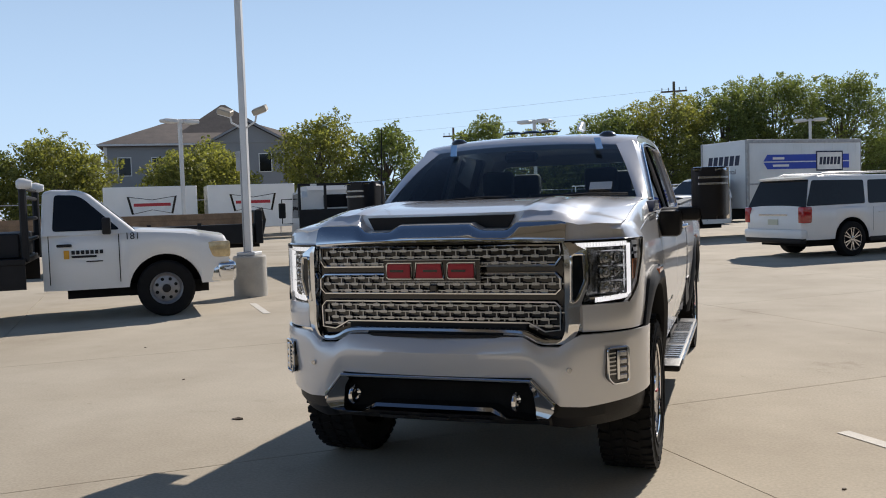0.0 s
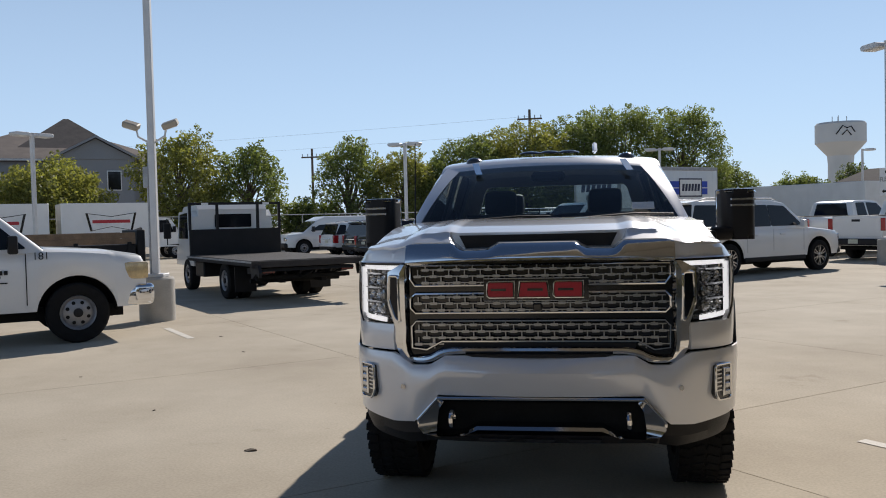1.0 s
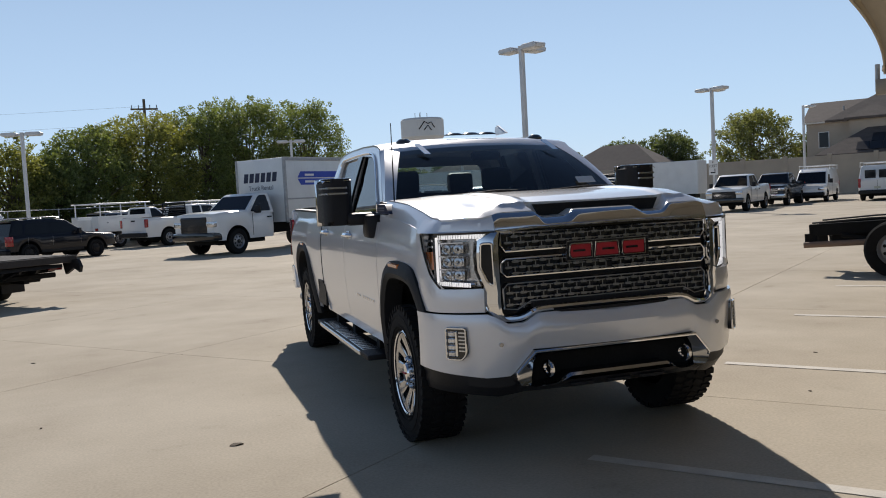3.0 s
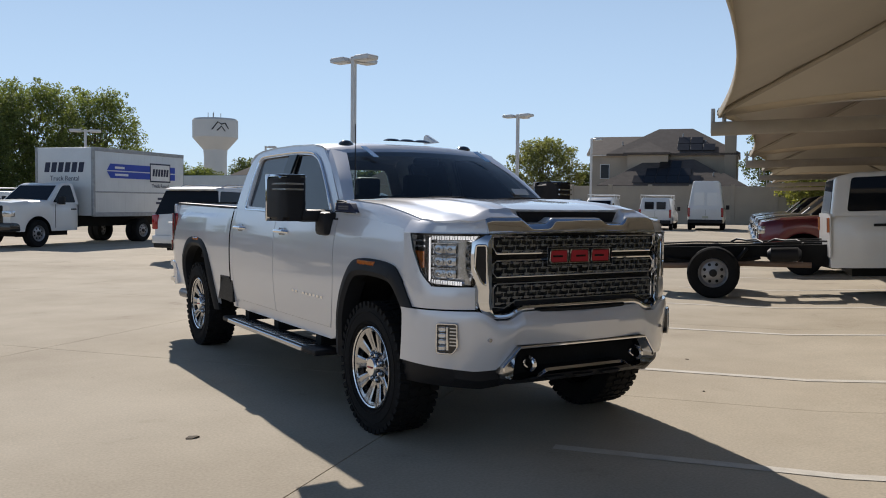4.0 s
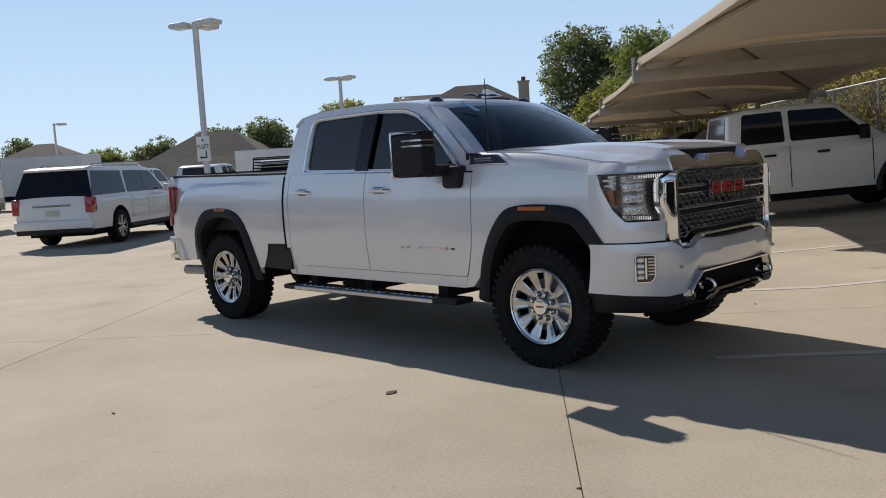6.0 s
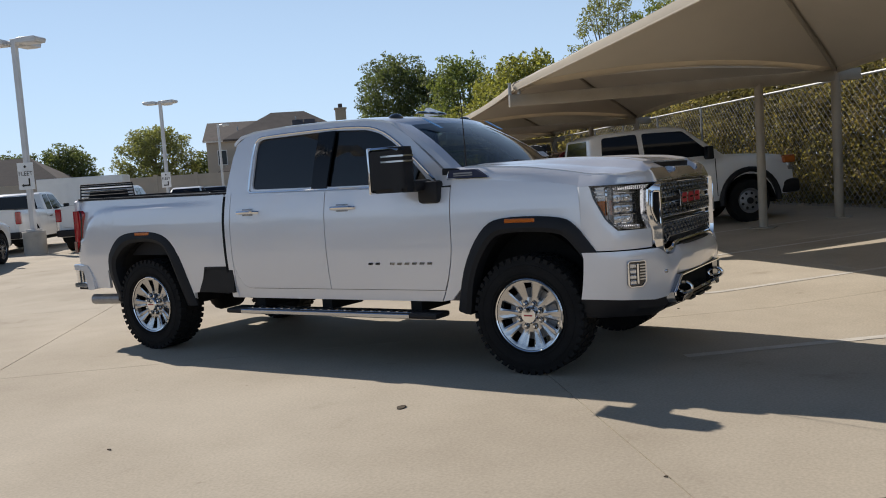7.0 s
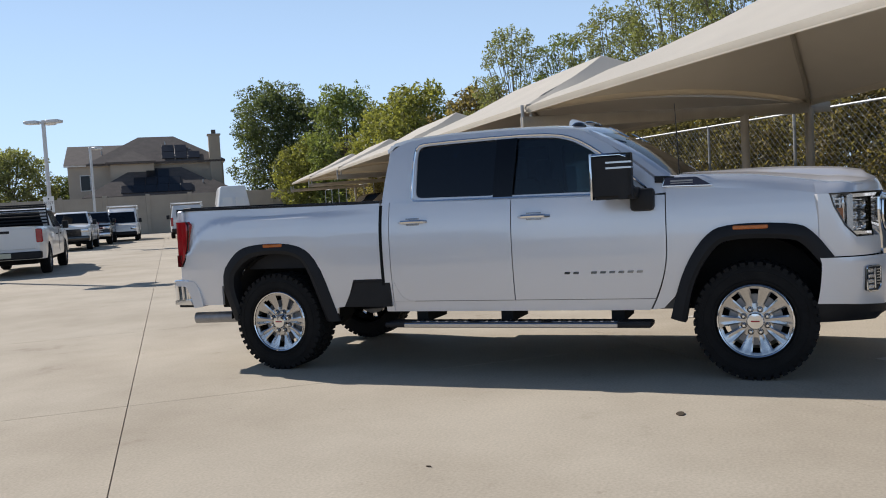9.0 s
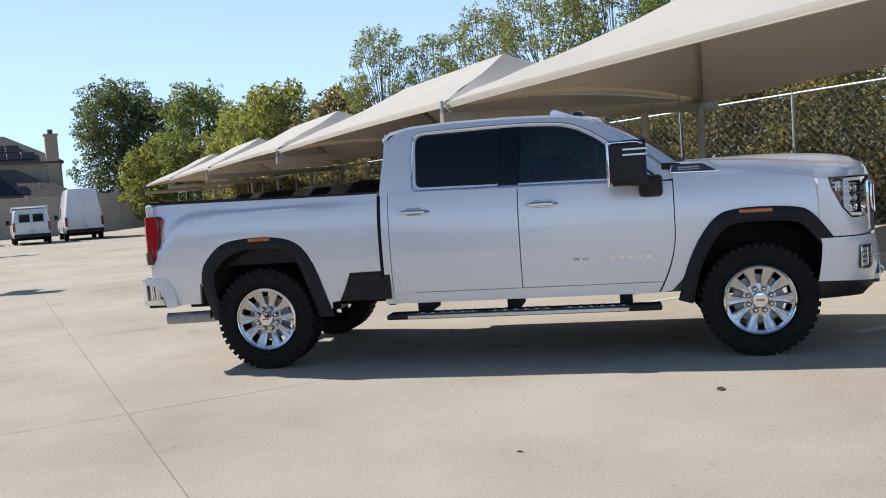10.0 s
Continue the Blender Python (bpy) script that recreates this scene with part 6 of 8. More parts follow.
part("lower_frame", bm, DARKCHROME, bumper, "satin chrome frame round the lower opening")
part("frame_bead", tube(bmesh.new(), [(x, by(abs(x)) + 0.004, 0.57 + (z - 0.57) * 0.97) for x, z in [(-0.60, 0.53), (-0.603, 0.552), (-0.50, 0.668), (0.50, 0.668), (0.603, 0.552), (0.60, 0.53)]], 0.008, 6), CHROME, bumper)
part("lower_opening", P([(-0.53, 0.65), (0.53, 0.65), (0.53, 0.46), (-0.53, 0.46)], "y", -0.87, -0.84), DARK, bumper)
for s in (-1, 1):
    bm = tube(bmesh.new(), [(s * 0.427, -0.965 - 0.055 * math.sin(q), 0.566 + 0.036 * math.cos(q)) for q in lin(0, 2 * math.pi, 15)[:-1]], 0.013, 8, True)
    part("recovery_hook", bm, CHROME, bumper, "chrome recovery hook")
VL = line([(0, 0.432), (0.55, 0.430), (0.7, 0.405), (1.0, 0.425)])
rows = [[(x * 0.968, by(abs(x)) + 0.05, bbot(abs(x)) + 0.015 if abs(x) > 0.60 else 0.484), (x * 0.965, by(abs(x)) + 0.055, (bbot(abs(x)) if abs(x) > 0.60 else 0.50) * 0.5 + VL(abs(x)) * 0.5), (x * 0.955, by(abs(x)) + 0.11, VL(abs(x))), (x * 0.95, by(abs(x)) + 0.24, VL(abs(x)) - 0.01)] for x in xs_]
valance = part("lower_valance", sheet(bmesh.new(), rows, (0, 0.03, 0)), BLACK, truck, "black lower valance")
for x in (-0.22, 0.0, 0.22):
    part("valance_rib", P([(x - 0.08, 0.468), (x + 0.08, 0.468), (x + 0.06, 0.452), (x - 0.06, 0.452)], "y", by(abs(x)) + 0.035, by(abs(x)) + 0.07), FLARE, valance)

# cab: side frames with window openings, roof, glass
ZB, ZR, XB, XR = 1.39, 2.0, 0.940, 0.745


def lean(z):
    f = (z - ZB) / (ZR - ZB)
    return XB + (XR - XB) * (0.72 * f + 0.28 * f * f)


frame_out = [(0.50, 1.405), (0.62, 1.455), (0.86, 1.66), (1.08, 1.835), (1.22, 1.915), (1.42, 1.965), (1.8, 1.985), (2.3, 1.985), (2.7, 1.965), (2.86, 1.92), (2.925, 1.84), (2.966, 1.50), (2.966, 1.42), (2.93, 1.405), (2.0, 1.40), (0.9, 1.38)]
win_f = [(0.80, 1.43), (1.00, 1.625), (1.18, 1.765), (1.32, 1.845), (1.46, 1.885), (1.80, 1.908), (1.83, 1.445)]
win_r = [(1.945, 1.45), (1.93, 1.908), (2.60, 1.900), (2.655, 1.88), (2.662, 1.80), (2.655, 1.465)]
frame_s = [(p.x, p.y) for p in soft(frame_out, 1, True)]
for s in (-1, 1):
    bm = filled(bmesh.new(), frame_s, [rounded(win_f, 0.04), rounded(win_r, 0.05)], lambda a, b: (-lean(b), a, b), (0.05, 0, 0))
    part("cab_side", mirror_x(bm, s), PEARL, truck, sharp=40)
    for nm, w in (("front_side_glass", win_f), ("rear_side_glass", win_r)):
        grow = rounded(w, 0.04)
        bm = filled(bmesh.new(), grow, [], lambda a, b: (-lean(b) + 0.018, a, b), (0.004, 0, 0))
        part(nm, mirror_x(bm, s), GLASS if nm.startswith("front") else GLASS_REAR, truck, "dark tinted side glass")
    grid = [[(-lean(z) - 0.012, y0 + (y1 - y0) * g, z) for g in (0, 0.5, 1)] for z, y0, y1 in ((1.432 + 0.0474 * k, 1.805 - 0.0028 * k, 1.968 - 0.0016 * k) for k in range(11))]
    part("door_pillar", mirror_x(sheet(bmesh.new(), grid, (0.02, 0, 0)), s), DKGLASS, truck, "gloss black door pillar")
    trim = soft([(0.70, 1.40), (0.78, 1.475), (0.99, 1.655), (1.17, 1.79), (1.31, 1.87), (1.46, 1.912), (1.8, 1.930), (2.58, 1.924), (2.67, 1.905), (2.69, 1.82), (2.69, 1.52), (2.688, 1.445), (2.60, 1.436), (2.2, 1.434), (1.4, 1.418)], 1, True)
    part("window_trim", mirror_x(tube(bmesh.new(), [(-lean(p.y) - 0.006, p.x, p.y) for p in trim], 0.010, 6, True), s), CHROME, truck, "chrome window surround")
    for dy, lo in ((1.62, 0), (2.67, 0)):
        h = part("door_handle", mirror_x(tube(bmesh.new(), [(-0.982, dy - 0.125, 1.268), (-1.016, dy - 0.09, 1.272), (-1.022, dy, 1.274), (-1.016, dy + 0.09, 1.272), (-0.982, dy + 0.125, 1.268)], [0.013, 0.016, 0.017, 0.016, 0.013], 8), s), CHROME, truck, "chrome door handle")
        part("handle_cup", mirror_x(B(-0.992, -0.978, dy - 0.06, dy + 0.06, 1.24, 1.30, 0.003), s), SATIN, h)
    for k in range(9):
        if k == 6:
            continue
        y = 0.79 + 0.07 * k
        part("nameplate_bar", mirror_x(P([(y, 0.804), (y + 0.044, 0.804), (y + 0.038, 0.822), (y - 0.006, 0.822)], "x", -0.993, -0.985), s), CHROME, truck)
rows = []
for y, ze, drop in ((1.10, 1.905, 0.02), (1.16, 1.935, 0.0), (1.3, 1.962, 0), (1.5, 1.985, 0), (1.9, 2.0, 0), (2.4, 2.0, 0), (2.72, 1.985, 0), (2.88, 1.955, 0), (2.945, 1.90, 0)):
    row = []
    for f in lin(-1, 1, 21):
        w = lean(ze - 0.012) + 0.004
        row.append((f * w, y + (0.10 if y < 1.2 else 0.03 if y < 1.4 else 0) * (f * f - 0.5), ze - 0.008 + 0.036 * (1 - abs(f) ** 2.6) - drop))
    rows.append(row)
roof = part("roof", sheet(bmesh.new(), rows, (0, 0, -0.03)), PEARL, truck)
for x in (-0.14, 0.0, 0.14, -0.56, 0.56):
    bm = lathe(bmesh.new(), [(0.0, 0.062), (0.014, 0.058), (0.032, 0.035), (0.036, 0.01)], 16, "z", (0, 0, 0))
    c = part("clearance_lamp", bm, GLOSSBLACK, roof, "smoked cab clearance lamp")
    c.matrix_local = pose(x, 1.32, 1.985 + 0.036 * (1 - abs(x / 0.66) ** 2.6) - (0.025 if abs(x) > 0.3 else 0.0), 4)
    if abs(x) < 0.2:
        c.scale = (1.3, 0.85, 0.6)
bm = P([(1.36, 2.03), (1.62, 2.03), (1.60, 2.11), (1.56, 2.112)], "x", 0.32, 0.355)
bmesh.ops.bevel(bm, geom=list(bm.edges), offset=0.01, segments=2, affect="EDGES")
part("fin_antenna", bm, PEARL, roof)
# windshield and pillars
rows = []
for f in lin(0, 1, 7):
    w = 0.885 * (1 - f) + 0.665 * f
    yc, z = 0.40 + 0.68 * f, 1.515 + 0.415 * f + 0.03 * math.sin(math.pi * f)
    rows.append([(g * w, yc + 0.13 * abs(g) ** 2.2 * (1 - 0.4 * f), z - 0.02 * abs(g) ** 2) for g in lin(-1, 1, 15)])
part("windshield", sheet(bmesh.new(), rows), WSGLASS, truck, "clear windshield with blue tape on its corners")
for s in (-1, 1):
    grid = []
    for f in lin(0, 1, 8):
        w = 0.885 * (1 - f) + 0.665 * f
        y, z = 0.40 + 0.68 * f + 0.13 * (1 - 0.4 * f), 1.495 + 0.415 * f + 0.03 * math.sin(math.pi * f)
        sy = 0.555 + 0.66 * f
        sz = 1.44 + 0.475 * f + 0.035 * math.sin(math.pi * f)
        grid.append([(-w + 0.03, y - 0.004, z + 0.006), (-w - 0.005, y + 0.004, z + 0.008), (-(w * 0.35 + lean(sz) * 0.65) - 0.012, y * 0.4 + sy * 0.6, z * 0.4 + sz * 0.6 + 0.012), (-lean(sz) - 0.004, sy + 0.02, sz), (-lean(sz) + 0.03, sy + 0.03, sz - 0.02)])
    part("windshield_pillar", mirror_x(sheet(bmesh.new(), grid), s), PEARL, truck)
part("cowl", sheet(bmesh.new(), [[(x, 0.46 + 0.10 * (abs(x) / 0.93) ** 2 + d, hood_z(x, 0.48) + e) for x in lin(-0.93, 0.93, 19)] for d, e in ((-0.02, -0.012), (0.03, -0.006), (0.12, -0.002))], (0, 0, -0.05)), BLACK, truck)
for x in (-0.45, 0.25):
    part("wiper", tube(bmesh.new(), [(x, 0.40, 1.54), (x + 0.3, 0.44, 1.558), (x + 0.55, 0.47, 1.55)], 0.008, 6), BLACK, truck)
for s in (-1, 1):
    bm = sheet(bmesh.new(), [[(s * (0.50 + 0.045 * k) + 0.02 * j, 1.075 - 0.07 * j, 1.945 - 0.043 * j) for k in (0, 1)] for j in (0, 1, 2)], (0, -0.003, 0.004))
    part("tape", bm, TAPE, truck, "strip of light blue tape")
part("sticker", sheet(bmesh.new(), [[(0.55 + 0.14 * k, 0.535 + 0.055 * j, 1.585 + 0.045 * j) for k in (0, 1)] for j in (0, 1)], (0, -0.002, 0.003)), PLASTICW, truck, "small white windshield sticker")
part("mast_antenna", tube(bmesh.new(), [(-0.87, 0.50, 1.44), (-0.86, 0.52, 2.06)], [0.006, 0.003], 6), BLACK, truck)
# back of the cab and interior
bm = filled(bmesh.new(), [(-0.925, 1.38), (0.925, 1.38), (0.755, 1.93), (-0.755, 1.93)], [rounded([(-0.74, 1.50), (0.74, 1.50), (0.64, 1.84), (-0.64, 1.84)], 0.05)], lambda a, b: (a, 2.965 - 0.06 * (b - 1.4), b), (0, -0.03, 0))
part("cab_back", bm, PEARL, truck)
part("rear_glass", filled(bmesh.new(), [(-0.76, 1.48), (0.76, 1.48), (0.66, 1.86), (-0.66, 1.86)], [], lambda a, b: (a, 2.95 - 0.06 * (b - 1.4), b), (0, -0.004, 0)), WSGLASS, truck)
part("cab_floor", B(-0.93, 0.93, 0.55, 2.93, 0.52, 0.60), SEAT, truck)
part("lower_back", B(-0.92, 0.92, 2.90, 2.95, 0.5, 1.39), DARK, truck)
part("dashboard", P([(0.62, 1.15), (0.60, 1.42), (0.72, 1.47), (0.98, 1.43), (1.0, 1.2)], "x", -0.88, 0.88), SEAT, truck)
part("steering_wheel", tube(bmesh.new(), [(0.42 + 0.19 * math.cos(q), 1.12 + 0.09 * math.sin(q), 1.36 + 0.17 * math.sin(q)) for q in lin(0, 2 * math.pi, 19)[:-1]], 0.016, 6, True), SEAT, truck)
for x, y, w in ((-0.42, 1.42, 0.27), (0.42, 1.42, 0.27), (-0.42, 2.42, 0.40), (0.42, 2.42, 0.40)):
    st = part("seat", P([(y - 0.15, 0.95), (y + 0.3, 0.92), (y + 0.5, 1.55), (y + 0.42, 1.58), (y + 0.22, 1.1), (y - 0.15, 1.08)], "x", x - w, x + w), SEAT, truck, "dark leather seat")
    part("headrest", B(x - 0.13, x + 0.13, y + 0.42, y + 0.53, 1.57, 1.77, 0.04, 2), SEAT, st)
part("mirror_inside", B(-0.12, 0.12, 0.98, 1.02, 1.80, 1.87, 0.02), BLACK, truck)

# door mirrors
for s in (-1, 1):
    plan = rounded([(-1.315, 1.08), (-1.300, 0.86), (-1.270, 0.80), (-1.125, 0.80), (-1.085, 0.88), (-1.085, 1.08)], 0.03, 3)
    bm = prism(bmesh.new(), plan, "z", 1.37, 1.705)
    bmesh.ops.bevel(bm, geom=[e for e in bm.edges if abs(e.verts[0].co.z - e.verts[1].co.z) < 0.001], offset=0.028, segments=3, affect="EDGES")
    mir = part("door_mirror", mirror_x(bm, s), BLACK, truck, "large black towing mirror with a chrome cap")
    part("cap", mirror_x(B(-1.320, -1.080, 1.070, 1.090, 1.366, 1.710, 0.009, 2), s), CHROME, mir)
    part("cap_top", mirror_x(sheet(bmesh.new(), [[(-1.305, y, 1.694 - 0.4 * max(0.0, 0.87 - y)), (-1.285, y, 1.709 - 0.4 * max(0.0, 0.87 - y)), (-1.10, y, 1.709 - 0.4 * max(0.0, 0.87 - y))] for y in (0.825, 0.87, 0.95, 1.07)], (0, 0, -0.004)), s), CHROME, mir)
    for z in (1.605, 1.645):
        part("mirror_lamp", mirror_x(sheet(bmesh.new(), [[(x, y, z - 0.013), (x, y, z)] for x, y in ((-1.312, 0.97), (-1.306, 0.86), (-1.275, 0.793), (-1.14, 0.793))], (0.006, 0.006, 0)), s), SATIN, mir)
    bm = bmesh.new()
    box(bm, -1.15, -0.89, 0.78, 0.95, 1.365, 1.455, 0.03, 2)
    box(bm, -1.03, -0.89, 0.68, 0.86, 1.27, 1.44, 0.03, 2)
    part("arm", mirror_x(bm, s), BLACK, mir)
    mir.location.x = 0.035 + 0.035 * s
    part("mirror_glass", mirror_x(B(-1.30, -1.10, 1.088, 1.092, 1.41, 1.69, 0.001), s), CHROME, mir)

# bed
for s in (-1, 1):
    # dark strip laid over the cab-to-bed gap, painting in its shade
    part("cab_gap_shade", mirror_x(sheet(bmesh.new(), [[(-HW(z) - 0.002, y, z) for y in (2.957, 2.985)] for z in lin(0.60, 1.42, 12)], (0.04, 0, 0)), s), DARK, truck)
    part("bed_rail", mirror_x(P([(2.985, 1.437), (5.06, 1.47), (5.06, 1.49), (2.985, 1.457)], "x", -0.942, -0.84), s), BLACK, truck)
    part("bed_inner_wall", mirror_x(B(-0.875, -0.855, 2.985, 5.06, 0.95, 1.445), s), BLACK, truck)
    front = line([(0.955, 5.045), (1.02, 5.005), (1.12, 4.975), (1.25, 4.955), (1.34, 4.952), (1.37, 4.975)])
    grid = [[(-p[0], max(p[1], front(z) + 0.3 * (p[1] - 4.95)), z) for z in (0.955, 0.985, 1.02, 1.07, 1.12, 1.2, 1.28, 1.34, 1.37)] for p in ((1.0, 4.95), (1.012, 4.97), (1.012, 5.03), (1.0, 5.085), (0.955, 5.122), (0.88, 5.13))]
    tl = part("taillight", mirror_x(sheet(bmesh.new(), grid, (0.03, -0.02, 0)), s), RED, truck, "red wrap-round taillight")
    part("lamp_base", mirror_x(sheet(bmesh.new(), [[(-x, y, z) for z in (0.952, 1.0, 1.06)] for x, y in ((1.018, 5.04), (1.012, 5.09), (0.965, 5.128))], (0.01, -0.005, 0)), s), REDDARK, tl, "darker red lower section")
    part("lamp_rim", mirror_x(tube(bmesh.new(), [(-1.006, front(z) - 0.004, z) for z in (0.955, 1.02, 1.12, 1.25, 1.34, 1.372)], 0.007, 6), s), GLOSSBLACK, tl)
    part("bed_end", mirror_x(B(-0.972, -0.82, 5.03, 5.10, 0.585, 1.475, 0.015), s), PEARL, truck)
    part("lower_step_box", mirror_x(P([(2.91, 0.56), (3.36, 0.56), (3.25, 0.770), (3.20, 0.800), (2.91, 0.800)], "x", -0.985, -0.86), s), BLACK, truck, "black recess in the lower bedside")
    part("step_rim", mirror_x(tube(bmesh.new(), [(-0.984, 2.975, 0.785), (-0.986, 3.25, 0.785), (-0.968, 3.345, 0.575), (-0.965, 2.99, 0.56)], 0.014, 6), s), BLACK, truck)
part("bed_front", B(-0.86, 0.86, 2.985, 3.01, 0.95, 1.44), BLACK, truck)
part("bed_floor", B(-0.87, 0.87, 2.985, 5.05, 0.90, 0.95), BLACK, truck)
gate = part("tailgate", B(-0.84, 0.84, 5.055, 5.115, 0.85, 1.49, 0.015, 2), PEARL, truck)
part("gate_cap", B(-0.84, 0.84, 5.03, 5.12, 1.488, 1.50, 0.004), BLACK, gate)
RB = soft([(0.97, 5.02), (0.985, 5.10), (0.96, 5.20), (0.85, 5.245), (0.0, 5.265)], 2)
rbx = [Vector((-p.x, p.y)) for p in RB] + [Vector((p.x, p.y)) for p in RB[-2::-1]]
rb = part("rear_bumper", sheet(bmesh.new(), [[(p.x, p.y, z) for z in (0.60, 0.66, 0.74, 0.80, 0.815)] for p in rbx], (0, -0.05, 0)), CHROME, truck, "pearl and chrome rear bumper with black corner steps")
for s in (-1, 1):
    bm = P(rounded([(5.14, 0.822), (4.925, 0.812), (4.872, 0.735), (4.838, 0.575), (4.945, 0.560), (4.965, 0.66), (5.005, 0.762), (5.14, 0.772)], 0.018, 3), "x", -1.006, -0.80)
    part("bumper_end", mirror_x(bm, s), PEARL, rb, "painted C-shaped bumper end")
    part("corner_step", mirror_x(P([(5.14, 0.775), (4.99, 0.765), (4.95, 0.66), (4.945, 0.565), (5.14, 0.565)], "x", -0.965, -0.80), s), BLACK, rb, "black step pocket")
    part("step_edge", mirror_x(P(rounded([(5.16, 0.635), (4.985, 0.638), (4.962, 0.590), (5.16, 0.592)], 0.012, 2), "x", -1.002, -0.85), s), CHROME, rb)
    part("top_strip", mirror_x(B(-1.0, -0.85, 4.99, 5.16, 0.800, 0.826, 0.010, 2), s), CHROME, rb)
part("exhaust_tip", tube(bmesh.new(), [(-0.84, 4.50, 0.462), (-0.90, 5.0, 0.456)], 0.052, 16), STEELRIM, truck, "dull stainless exhaust tip")

# chassis
part("engine_block", B(-0.62, 0.62, -0.80, 0.52, 0.50, 1.30), DARK, truck)
part("inner_panel", B(-0.92, 0.92, 0.50, 0.58, 0.52, 1.40), DARK, truck)
for s in (-1, 1):
    part("frame_rail", B(min(s * 0.40, s * 0.48), max(s * 0.40, s * 0.48), -0.75, 5.0, 0.50, 0.68), DARK, truck)
    sb = part("running_board", mirror_x(B(-1.075, -0.87, 0.73, 2.94, 0.392, 0.436, 0.015, 2), s), BLACK, truck, "black running board with a bright edge")
    part("edge_strip", mirror_x(B(-1.082, -1.06, 0.98, 2.76, 0.394, 0.430, 0.006), s), SATIN, sb)
    for y0 in (0.98, 1.58, 2.18):
        pad = part("step_pad", mirror_x(B(-1.055, -0.93, y0, y0 + 0.52, 0.432, 0.440, 0.003), s), SATIN, sb)
        for k in range(6):
            part("tread_rib", mirror_x(B(-1.05, -0.935, y0 + 0.03 + 0.083 * k, y0 + 0.055 + 0.083 * k, 0.439, 0.445), s), SATIN, pad)
    for y in (1.0, 1.9, 2.65):
        part("hanger", mirror_x(B(-0.93, -0.5, y - 0.05, y + 0.05, 0.425, 0.53), s), DARK, truck)
part("front_axle", tube(bmesh.new(), [(-0.8, 0, 0.43), (0.8, 0, 0.43)], 0.06, 10), DARK, truck)
part("rear_axle", tube(bmesh.new(), [(-0.8, 4.036, 0.43), (0.8, 4.036, 0.43)], 0.075, 10), DARK, truck)
part("differential", lathe(bmesh.new(), [(-0.18, 0.05), (-0.1, 0.19), (0.1, 0.19), (0.18, 0.05)], 16, "x", (0, 4.036, 0.43)), DARK, truck)
part("driveshaft", tube(bmesh.new(), [(0, 0.8, 0.55), (0, 3.9, 0.45)], 0.05, 10), DARK, truck)
part("fuel_tank", B(0.2, 0.75, 1.4, 2.8, 0.40, 0.62, 0.05), DARK, truck)
part("transmission", B(-0.25, 0.2, 0.3, 1.4, 0.42, 0.62, 0.06), DARK, truck)
part("spare_wheel", lathe(bmesh.new(), [(0.52, 0.2), (0.52, 0.38), (0.6, 0.41), (0.7, 0.38), (0.7, 0.2)], 24, "z", (0, 4.75, 0)), RUBBER, truck)


WHEELFACE = mat("machined_wheel", (0.50, 0.50, 0.51), 0.20, 1.0, 0, 0.06, 6)


